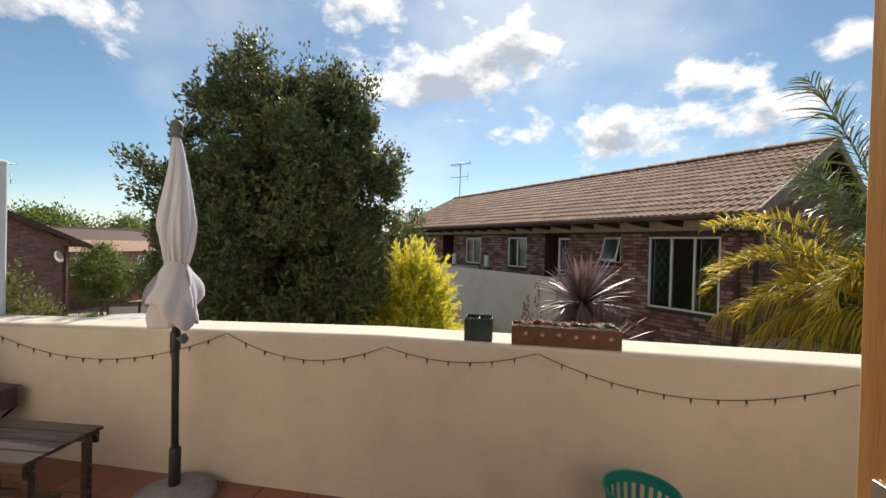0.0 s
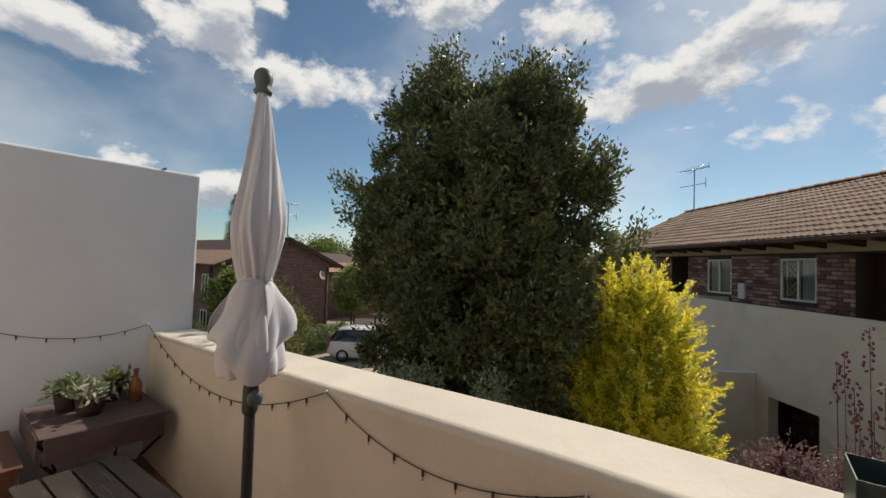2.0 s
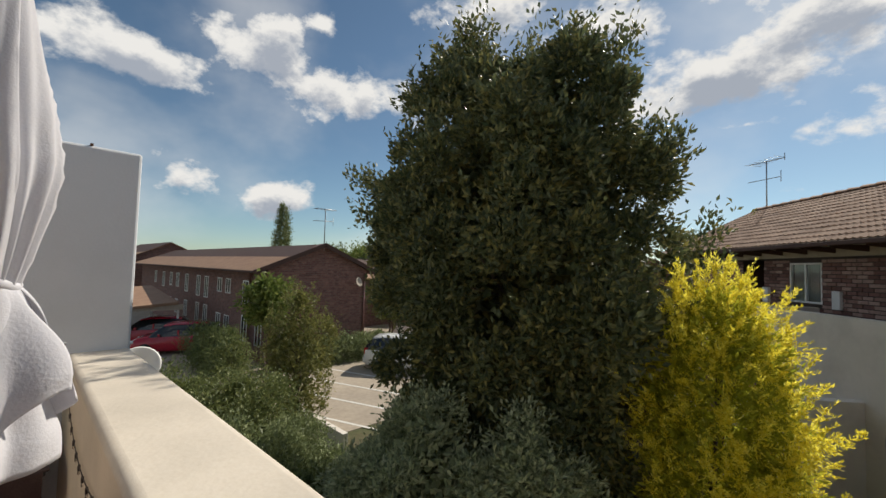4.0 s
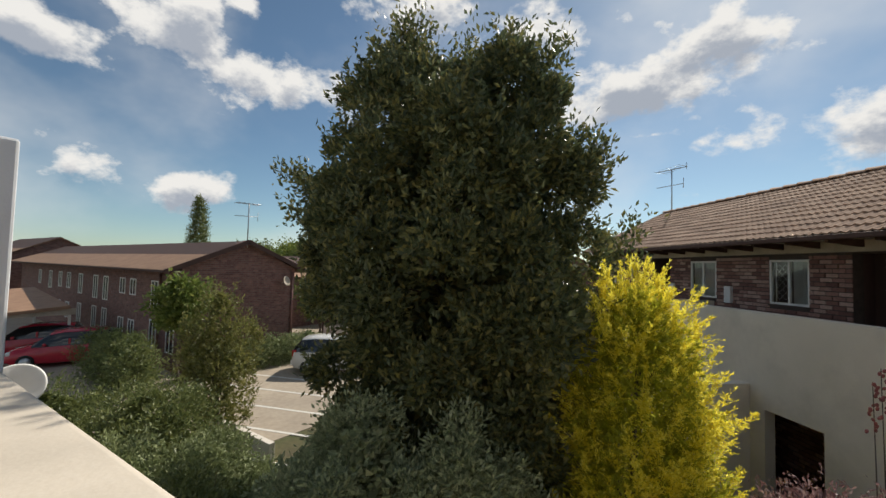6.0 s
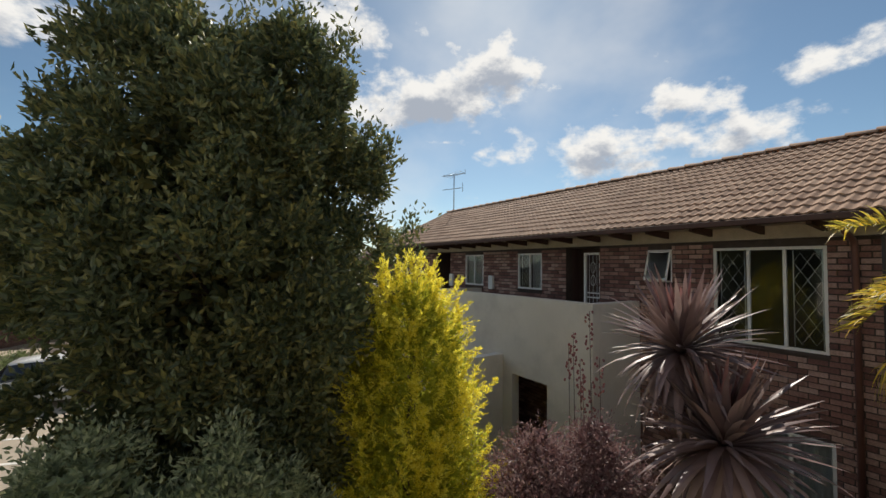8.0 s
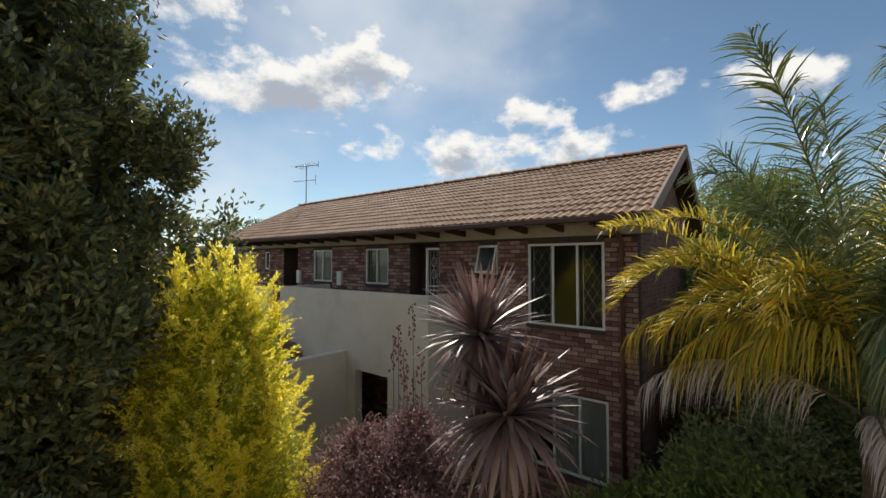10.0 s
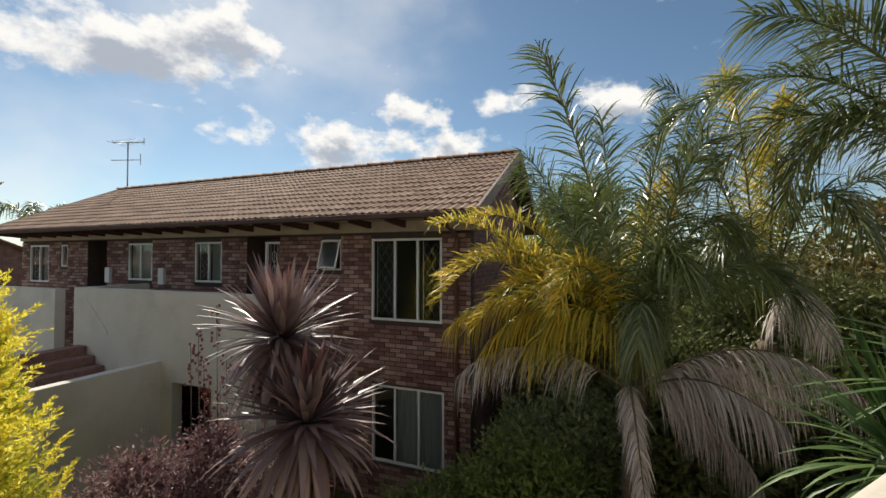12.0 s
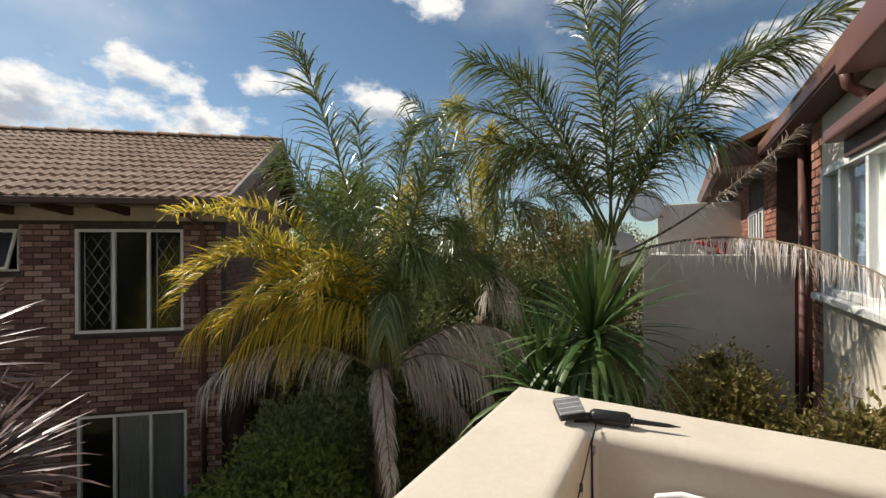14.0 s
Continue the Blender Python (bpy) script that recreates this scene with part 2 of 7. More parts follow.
PAVING = material("tan_paving", [(0.36, 0.30, 0.23), (0.44, 0.375, 0.29)], 0.9, 0.6, fine=7, fine_amount=0.25, bump=0.3, stain=(0.25, 0.21, 0.17), stain_scale=0.25, stain_amount=0.5)
LINE_PAINT = material("worn_white_line_paint", [(0.6, 0.58, 0.52), (0.75, 0.73, 0.68)], 0.8, 4.0, bump=0.1)
LEAF_TREE = material("dark_tree_leaf", [(0.060, 0.085, 0.044), (0.130, 0.155, 0.070), (0.33, 0.29, 0.09)], 0.40, 1.2, fine=30, fine_amount=0.2, bump=0.0, translucent=0.32, per="island", spread=0.6, spec=0.45)
LEAF_YELLOW = material("golden_conifer_leaf", [(0.63, 0.55, 0.045), (0.91, 0.80, 0.08), (0.97, 0.92, 0.22)], 0.55, 2.2, fine=30, fine_amount=0.15, bump=0.0, translucent=0.6, per="island", spread=0.5)
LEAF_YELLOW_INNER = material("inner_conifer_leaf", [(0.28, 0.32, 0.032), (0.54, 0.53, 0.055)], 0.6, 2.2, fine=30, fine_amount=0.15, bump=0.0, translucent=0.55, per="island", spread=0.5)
LEAF_GREY = material("grey_green_shrub_leaf", [(0.12, 0.150, 0.065), (0.24, 0.285, 0.125), (0.38, 0.42, 0.21)], 0.5, 1.5, fine=30, fine_amount=0.2, bump=0.0, translucent=0.25, per="island", spread=0.7)
LEAF_LIGHT = material("light_green_leaf", [(0.085, 0.13, 0.030), (0.18, 0.235, 0.055), (0.27, 0.29, 0.08)], 0.5, 1.5, fine=30, fine_amount=0.2, bump=0.0, translucent=0.4, per="island", spread=0.7)
LEAF_HEDGE = material("hedge_leaf", [(0.085, 0.115, 0.045), (0.17, 0.205, 0.07), (0.27, 0.29, 0.10)], 0.5, 1.5, fine=30, fine_amount=0.2, bump=0.0, translucent=0.25, per="island", spread=0.7)
LEAF_WINE = material("wine_red_shrub_leaf", [(0.13, 0.070, 0.075), (0.25, 0.14, 0.14), (0.42, 0.32, 0.31)], 0.5, 2.0, fine=30, fine_amount=0.2, bump=0.0, translucent=0.3, per="island", spread=0.7)
LEAF_OLIVE = material("olive_brown_shrub_leaf", [(0.10, 0.095, 0.028), (0.20, 0.17, 0.05), (0.30, 0.23, 0.08)], 0.5, 2.0, fine=30, fine_amount=0.2, bump=0.0, translucent=0.3, per="island", spread=0.7)
PALM_GREEN = material("palm_green", [(0.062, 0.098, 0.032), (0.14, 0.18, 0.055), (0.30, 0.31, 0.12)], 0.32, 1.5, fine=40, fine_amount=0.2, bump=0.0, translucent=0.28, per="island", spread=0.7, spec=0.6)
PALM_YELLOW = material("palm_yellowing", [(0.26, 0.27, 0.05), (0.64, 0.54, 0.08), (0.90, 0.58, 0.06)], 0.42, 1.5, fine=40, fine_amount=0.2, bump=0.0, translucent=0.5, per="island", spread=0.7)
PALM_DEAD = material("palm_dry_frond", [(0.42, 0.35, 0.30), (0.62, 0.54, 0.48), (0.82, 0.76, 0.69)], 0.6, 1.5, fine=40, fine_amount=0.2, bump=0.0, translucent=0.15, per="island", spread=0.7)
PALM_STEM = material("palm_stem", [(0.12, 0.085, 0.05), (0.24, 0.18, 0.115)], 0.8, 5.0, fine=40, fine_amount=0.4, bump=0.5, stretch=(1, 1, 4))
STEM_GREEN = material("frond_rib_green", [(0.10, 0.12, 0.03), (0.20, 0.20, 0.06)], 0.5, 5.0, fine=40, bump=0.1)
BARK = material("grey_brown_bark", [(0.055, 0.042, 0.033), (0.13, 0.10, 0.08)], 0.9, 7.0, fine=40, fine_amount=0.4, bump=0.7, stretch=(1, 1, 0.25))
CORDY_PURPLE = material("purple_sword_leaf", [(0.13, 0.085, 0.085), (0.23, 0.155, 0.148), (0.36, 0.265, 0.24)], 0.40, 1.2, fine=14, fine_amount=0.2, bump=0.05, translucent=0.15, per="object", spread=0.6, spec=0.40)
CORDY_RED = material("young_red_sword_leaf", [(0.19, 0.085, 0.085), (0.31, 0.16, 0.145)], 0.5, 1.2, fine=14, fine_amount=0.2, bump=0.05, translucent=0.3, per="object", spread=0.6)
CORDY_DRY = material("withered_sword_leaf", [(0.16, 0.10, 0.06), (0.32, 0.23, 0.15)], 0.6, 1.2, fine=14, fine_amount=0.2, bump=0.05, translucent=0.15, per="object", spread=0.6)
CORDY_GREEN = material("green_sword_leaf", [(0.035, 0.080, 0.018), (0.080, 0.145, 0.036), (0.15, 0.22, 0.065)], 0.45, 1.2, fine=14, fine_amount=0.2, bump=0.05, translucent=0.25, per="object", spread=0.6, spec=0.6)


# ---------------------------------------------------------------- builders
def mesh_object(name, bm, mat, parent=None):
    me = bpy.data.meshes.new(name)
    bm.to_mesh(me)
    bm.free()
    for m in (mat if isinstance(mat, (list, tuple)) else (mat,)):
        me.materials.append(m)
    ob = new(name, me)
    if parent is not None:
        ob.parent = parent
    return ob


def part(name, bm, mat, parent, label=""):
    return tagged(mesh_object(name, bm, mat, parent), label)


def thing(name, m, label, category, group="", kind=""):
    ob = new(name)
    ob.empty_display_size = 0.2
    ob.matrix_world = m
    return tagged(ob, label, category, group, kind)


def structure(name, bm, mat, label="", category="", m=None):
    ob = mesh_object(name, bm, mat)
    if m is not None:
        ob.matrix_world = m
    return tagged(ob, label, category, "", "structure")


def box(bm, x0, x1, y0, y1, z0, z1, bevel=0.0, segs=2, m=None):
    b = bmesh.new()
    vs = [b.verts.new((x, y, z)) for z in (z0, z1) for y in (y0, y1) for x in (x0, x1)]
    for f in ((0, 2, 3, 1), (4, 5, 7, 6), (0, 1, 5, 4), (2, 6, 7, 3), (0, 4, 6, 2), (1, 3, 7, 5)):
        b.faces.new([vs[i] for i in f])
    if bevel:
        bmesh.ops.bevel(b, geom=b.edges[:], offset=bevel, segments=segs, profile=0.5, affect="EDGES")
    if m is not None:
        b.transform(m)
    merge(bm, b)
    return bm


def merge(bm, b):
    off = {}
    for v in b.verts:
        off[v] = bm.verts.new(v.co)
    for f in b.faces:
        nf = bm.faces.new([off[v] for v in f.verts])
        nf.smooth, nf.material_index = f.smooth, f.material_index
    b.free()


def cube(x0, x1, y0, y1, z0, z1, bevel=0.0, segs=2, m=None):
    return box(bmesh.new(), x0, x1, y0, y1, z0, z1, bevel, segs, m)


def tube(bm, points, radii, sides=8, caps=True):
    """A round bar along points; radii is one number or one for each point."""
    pts = [Vector(p) for p in points]
    if isinstance(radii, (int, float)):
        radii = [radii] * len(pts)
    rings = []
    up = Vector((0, 0, 1))
    for i, p in enumerate(pts):
        d = (pts[min(i + 1, len(pts) - 1)] - pts[max(i - 1, 0)]).normalized()
        s = d.cross(up)
        if s.length < 1e-3:
            s = d.cross(Vector((0, 1, 0)))
        s.normalize()
        u = s.cross(d)
        rings.append([bm.verts.new(p + (s * math.cos(2 * math.pi * k / sides) + u * math.sin(2 * math.pi * k / sides)) * radii[i]) for k in range(sides)])
    for a_, b_ in zip(rings, rings[1:]):
        for k in range(sides):
            f = bm.faces.new((a_[k], a_[(k + 1) % sides], b_[(k + 1) % sides], b_[k]))
            f.smooth = True
    if caps:
        bm.faces.new(rings[0][::-1]), bm.faces.new(rings[-1])
    return bm


def lathe(bm, profile, sides=20, center=(0, 0, 0)):
    """A turned shape from (radius, z) pairs."""
    cx, cy, cz = center
    rings = [[bm.verts.new((cx + r * math.cos(2 * math.pi * k / sides), cy + r * math.sin(2 * math.pi * k / sides), cz + z)) for k in range(sides)] for r, z in profile]
    for a_, b_ in zip(rings, rings[1:]):
        for k in range(sides):
            f = bm.faces.new((a_[k], a_[(k + 1) % sides], b_[(k + 1) % sides], b_[k]))
            f.smooth = True
    bm.faces.new(rings[0][::-1]), bm.faces.new(rings[-1])
    return bm


def raw_object(name, verts, faces, mat, parent=None, smooth=False):
    me = bpy.data.meshes.new(name)
    me.from_pydata(verts, [], faces)
    if smooth:
        me.polygons.foreach_set("use_smooth", [True] * len(me.polygons))
    me.materials.append(mat)
    ob = new(name, me)
    if parent is not None:
        ob.parent = parent
    return ob


def leaves(centers, normals, length, width, rng, spread=0.9, fold=0.25):
    """Many folded leaves: arrays of vertices and faces. Each leaf has two halves bent along its midrib."""
    n = len(centers)
    d = normals + rng.normal(0, spread, (n, 3))
    d /= np.linalg.norm(d, axis=1, keepdims=True) + 1e-9
    s = np.cross(d, rng.normal(0, 1, (n, 3)))
    s /= np.linalg.norm(s, axis=1, keepdims=True) + 1e-9
    u = np.cross(s, d)
    L_ = (length * rng.uniform(0.65, 1.25, n))[:, None]
    W_ = (width * rng.uniform(0.7, 1.2, n))[:, None]
    tip, mid = centers + d * L_, centers + d * L_ * 0.45
    v = np.stack([centers, mid + s * W_ * 0.5 + u * W_ * fold, tip, mid - s * W_ * 0.5 + u * W_ * fold], 1).reshape(-1, 3)
    f = (np.arange(n)[:, None] * 4 + np.array([0, 1, 2, 3])[None, :])
    tri = np.concatenate([f[:, [0, 1, 2]], f[:, [0, 2, 3]]])
    return v, tri


# ---------------------------------------------------------------- ground
GROUND_Z = -3.2
structure("ground", cube(-900, 900, -900, 900, GROUND_Z - 0.5, GROUND_Z), SOIL, "brown garden soil with thin grass and leaf litter", "ground")
structure("pavement", cube(-60, -10.6, 1.0, 60, GROUND_Z - 0.1, GROUND_Z + 0.02, 0.01), PAVING, "sunlit tan paved car park with worn bay lines", "paving")


def bay_line(x0, y0, x1, y1, w=0.1):
    d = Vector((x1 - x0, y1 - y0, 0))
    ln = d.length
    ob = structure("bay_line", cube(0, ln, -w / 2, w / 2, 0, 0.005), LINE_PAINT, "worn white parking bay line on the paving", "road marking",
                   pose(x0, y0, GROUND_Z + 0.02, 0, 0, math.degrees(math.atan2(d.y, d.x))))
    return ob


for k in range(5):
    bay_line(-18.6 + 2.0 * k, 11.0 - 0.9 * k, -14.0 + 2.0 * k, 12.7 - 0.9 * k)

# ---------------------------------------------------------------- the balcony that is walked on
PARAPET_TOP = 0.965
TERRACOTTA = material("terracotta_floor_tile", [(0.20, 0.075, 0.045), (0.31, 0.13, 0.08)], 0.5, 5.0, fine=60, fine_amount=0.25, bump=0.15, per="object", spread=0.5)
floor_ob = structure("floor", cube(-4.1, 2.03, 0.25, 2.32, -0.25, -0.012), MORTAR, "reddish terracotta tiled balcony floor", "floor")
pp = bmesh.new()
# the top falls a little towards the dividing wall
outline = [(-3.868, 2.30, 0.875), (-0.8, 2.30, PARAPET_TOP), (1.772, 2.30, PARAPET_TOP), (1.772, 0.252, PARAPET_TOP),
           (2.033, 0.252, PARAPET_TOP), (2.033, 2.60, PARAPET_TOP), (-0.8, 2.593, PARAPET_TOP), (-3.868, 2.585, 0.875)]
lo_, hi_ = [pp.verts.new((x, y, GROUND_Z)) for x, y, z in outline], [pp.verts.new(p) for p in outline]
pp.faces.new(lo_[::-1])
pp.faces.new([hi_[i] for i in (0, 1, 6, 7)]), pp.faces.new([hi_[i] for i in (1, 2, 3, 4, 5, 6)])
for i in range(8):
    pp.faces.new((lo_[i], lo_[(i + 1) % 8], hi_[(i + 1) % 8], hi_[i]))
bmesh.ops.recalc_face_normals(pp, faces=pp.faces[:])
inner = [e_ for e_ in pp.edges if all(v.co.z > 0.8 for v in e_.verts) and not all(abs(v.co.x + 0.8) < 0.01 for v in e_.verts)]
inner += [e_ for e_ in pp.edges if all(abs(v.co.x - 1.772) < 0.01 and abs(v.co.y - 2.30) < 0.01 for v in e_.verts)]
bmesh.ops.bevel(pp, geom=inner, offset=0.028, segments=4, profile=0.5, affect="EDGES")
for f in pp.faces:
    f.smooth = len(f.verts) == 4 and f.calc_area() < 0.3
structure("parapet", pp, PLASTER, "sunlit cream plastered balcony parapet with rounded scuffed top", "parapet")
structure("wall_west", cube(-4.12, -3.87, 0.25, 2.582, GROUND_Z, 2.055, 0.015, 2), WHITE_WALL, "tall white plastered wall dividing two balconies", "wall")
structure("wall_neighbour_parapet", cube(-9.0, -4.12, 2.30, 2.56, GROUND_Z, 0.9, 0.02, 2), PLASTER, "cream plastered parapet of the next balcony", "parapet")

own = bmesh.new()
box(own, -9.0, -1.15, -0.05, 0.25, GROUND_Z, 2.6)
box(own, 0.63, 3.2, -0.05, 0.25, GROUND_Z, 2.6)
box(own, -1.15, 0.63, -0.05, 0.25, 2.1, 2.6)
structure("wall_south", own, PLASTER, "cream plastered house wall with a doorway to the balcony", "wall")
room = bmesh.new()
box(room, -3.0, 2.4, -3.1, -3.0, 0, 2.5)
box(room, -3.1, -3.0, -3.0, -0.05, 0, 2.5)
box(room, 2.4, 2.5, -3.0, -0.05, 0, 2.5)
structure("wall_room", room, WHITE_WALL, "plain white room walls behind the balcony door", "wall")
structure("ceiling", cube(-3.1, 2.5, -3.1, -0.05, 2.5, 2.6), WHITE_WALL, "plain white room ceiling", "ceiling")
structure("floor_room", cube(-3.1, 2.5, -3.1, 0.25, -0.25, 0.0), MORTAR, "plain room floor behind the balcony door", "floor")

OAK = material("varnished_orange_wood", [(0.56, 0.26, 0.07), (0.70, 0.36, 0.11)], 0.35, 3.0, fine=30, fine_amount=0.3, bump=0.1, stretch=(9, 9, 0.5))
CHROME = material("brushed_chrome", [(0.55, 0.55, 0.55), (0.65, 0.65, 0.64)], 0.2, 5.0, fine=60, fine_amount=0.05, bump=0.0, metal=1.0)
door = tagged(thing("door_1", pose(0.615, 0.2, 0), "open varnished orange timber balcony door with chrome handle", "door"), kind="structure")
part("leaf", cube(-0.042, 0.0, 0.0, 0.72, 0.015, 2.035, 0.004), OAK, door)
part("rail", cube(-0.05, -0.043, 0.10, 0.62, 0.2, 0.9, 0.003), OAK, door)
hb = bmesh.new()
box(hb, -0.05, -0.0425, 0.64, 0.68, 0.93, 1.11, 0.003)
tube(hb, [(-0.045, 0.66, 1.05), (-0.09, 0.66, 1.05), (-0.095, 0.645, 1.05), (-0.095, 0.54, 1.05)], 0.008, 10)
part("handle", hb, CHROME, door, "chrome lever handle")

# ---------------------------------------------------------------- the brick house across the garden
HOUSE = pose(3.033, 9.856, 0, 0, 0, math.degrees(math.atan2(-0.760, 0.650)))
U0, U1, DEPTH = -12.3, 2.02, 5.42
EAVE_Y, EAVE_Z, RIDGE_Y, RIDGE_Z = -0.83, 2.19, 2.71, 3.93
house = thing("house", HOUSE, "two-storey brown brick terrace with brown tiled gable roof", "house")
# openings in the front: u0, u1, z0, z1
OPENINGS = {
    "big": (0.0, 1.48, 0.23, 1.80), "low": (0.02, 1.52, -2.46, -1.0), "small": (-1.17, -0.70, 1.18, 1.80),
    "mid_a": (-4.87, -3.98, 0.85, 1.80), "mid_b": (-7.32, -6.38, 0.85, 1.80), "far_a": (-11.9, -10.9, 0.71, 1.80), "far_b": (-10.3, -9.98, 1.17, 1.80),
    "recess_a": (-9.04, -8.18, -0.4, 1.90), "recess_b": (-3.21, -2.28, -0.4, 1.90),
}


def walled(bm, u0, u1, y0, y1, z0, z1, holes):
    """One wall in a single piece, with openings that go through it."""
    holes = [h for h in holes if h[1] > u0 and h[0] < u1]
    us = sorted({u0, u1, *(min(max(v, u0), u1) for h in holes for v in h[:2])})
    zs = sorted({z0, z1, *(min(max(v, z0), z1) for h in holes for v in h[2:])})

    def solid(i, k):
        if not (0 <= i < len(us) - 1 and 0 <= k < len(zs) - 1):
            return False
        u, z = (us[i] + us[i + 1]) / 2, (zs[k] + zs[k + 1]) / 2
        return not any(h[0] < u < h[1] and h[2] < z < h[3] for h in holes)

    made = {}

    def vert(i, y, k):
        if (i, y, k) not in made:
            made[i, y, k] = bm.verts.new((us[i], y, zs[k]))
        return made[i, y, k]

    for i in range(len(us) - 1):
        for k in range(len(zs) - 1):
            if not solid(i, k):
                continue
            bm.faces.new([vert(*p) for p in ((i, y0, k), (i + 1, y0, k), (i + 1, y0, k + 1), (i, y0, k + 1))])
            bm.faces.new([vert(*p) for p in ((i, y1, k), (i, y1, k + 1), (i + 1, y1, k + 1), (i + 1, y1, k))])
            for di, dk, e0, e1 in ((-1, 0, (i, k + 1), (i, k)), (1, 0, (i + 1, k), (i + 1, k + 1)), (0, -1, (i, k), (i + 1, k)), (0, 1, (i + 1, k + 1), (i, k + 1))):
                if not solid(i + di, k + dk):
                    bm.faces.new([vert(e0[0], y0, e0[1]), vert(e0[0], y1, e0[1]), vert(e1[0], y1, e1[1]), vert(e1[0], y0, e1[1])])
    return bm


wall_bm = walled(bmesh.new(), U0, U1, 0.0, 0.22, GROUND_Z, 1.92, list(OPENINGS.values()))
front = part("front_wall", wall_bm, MORTAR, house, "dark mortar bed of the brown brick wall")
for u in (U0, U1 - 0.22):
    ends = bmesh.new()
    shape = ((0.223, GROUND_Z), (DEPTH - 0.223, GROUND_Z), (DEPTH - 0.223, 2.4), (RIDGE_Y, RIDGE_Z - 0.2), (0.223, 2.4))
    near, far = [ends.verts.new((u, y, z)) for y, z in shape], [ends.verts.new((u + 0.22, y, z)) for y, z in shape]
    ends.faces.new(near[::-1]), ends.faces.new(far)
    for i in range(5):
        ends.faces.new((near[i], near[(i + 1) % 5], far[(i + 1) % 5], far[i]))
    part("gable_wall", ends, FAR_BRICK, house)
part("back_wall", cube(U0, U1, DEPTH - 0.22, DEPTH, GROUND_Z, 2.3), FAR_BRICK, house)
# inner room surfaces, coloured dark in place of indoor shade
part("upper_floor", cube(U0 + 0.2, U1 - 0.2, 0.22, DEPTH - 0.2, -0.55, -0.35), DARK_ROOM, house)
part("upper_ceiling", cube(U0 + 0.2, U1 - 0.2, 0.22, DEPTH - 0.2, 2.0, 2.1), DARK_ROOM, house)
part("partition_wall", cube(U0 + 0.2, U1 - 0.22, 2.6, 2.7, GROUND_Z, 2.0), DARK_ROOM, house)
part("beam", cube(U0 - 0.1, U1 + 0.25, -0.03, 0.2, 1.925, 2.13, 0.006), FASCIA, house, "beige painted eaves board")
part("soffit", cube(U0 - 0.1, U1 + 0.25, EAVE_Y + 0.05, 0.3, 2.132, 2.15), FASCIA, house)
for k in range(20):
    u = U0 + 0.25 + k * 0.75
    if u < U1 + 0.2:
        rb = bmesh.new()
        v = [rb.verts.new(p) for x in (u, u + 0.06) for p in ((x, EAVE_Y + 0.1, 2.06), (x, -0.031, 2.0), (x, -0.031, 2.131), (x, EAVE_Y + 0.1, 2.131))]
        rb.faces.new(v[:4]), rb.faces.new(v[4:][::-1])
        for i in range(4):
            rb.faces.new((v[i], v[4 + i], v[4 + (i + 1) % 4], v[(i + 1) % 4]))
        part("rafter_tail", rb, TRIM_BROWN, house)
gb = bmesh.new()
box(gb, U0 - 0.15, U1 + 0.3, EAVE_Y - 0.09, EAVE_Y + 0.04, EAVE_Z - 0.1, EAVE_Z - 0.015, 0.012)
part("gutter", gb, TRIM_BROWN, house, "dark brown eaves gutter")
pb = bmesh.new()
tube(pb, [(1.78, EAVE_Y - 0.02, 2.1), (1.78, EAVE_Y + 0.1, 2.02), (1.78, -0.12, 1.85), (1.78, -0.07, 1.75), (1.78, -0.07, GROUND_Z)], 0.04, 10)
part("downpipe", pb, GUTTER, house, "brown round rainwater downpipe")
# verge boards of the gable, and roof boards under the tiles
slope = math.atan2(RIDGE_Z - EAVE_Z, RIDGE_Y - EAVE_Y)
run = math.hypot(RIDGE_Z - EAVE_Z, RIDGE_Y - EAVE_Y)
for u in (U0 - 0.14, U1 + 0.36):
    vb = bmesh.new()
    box(vb, u, u + 0.05, 0, run, -0.16, 0.05, 0.006, m=pose(0, EAVE_Y, EAVE_Z, math.degrees(slope)))
    box(vb, u, u + 0.05, -run, 0, -0.16, 0.05, 0.006, m=pose(0, 2 * RIDGE_Y - EAVE_Y, EAVE_Z, -math.degrees(slope)))
    part("verge_board", vb, VERGE, house, "weathered grey-brown verge board")
db = bmesh.new()
box(db, U0 - 0.1, U1 + 0.36, 0, run, -0.05, -0.03, m=pose(0, EAVE_Y, EAVE_Z, math.degrees(slope)))
box(db, U0 - 0.1, U1 + 0.36, -run, 0, -0.05, -0.03, m=pose(0, 2 * RIDGE_Y - EAVE_Y, EAVE_Z, -math.degrees(slope)))
part("roof_deck", db, TRIM_BROWN, house)


def lattice(bm, x0, x1, z0, z1, y, nx, nz, r=0.005):
    """Diamond burglar bars."""
    wx, wz = (x1 - x0) / nx, (z1 - z0) / nz
    for i in range(nx):
        for k in range(nz):
            a_, c_ = x0 + i * wx, z0 + k * wz
            tube(bm, [(a_, y, c_ + wz / 2), (a_ + wx / 2, y, c_ + wz), (a_ + wx, y, c_ + wz / 2), (a_ + wx / 2, y, c_), (a_, y, c_ + wz / 2)], r, 4, caps=False)


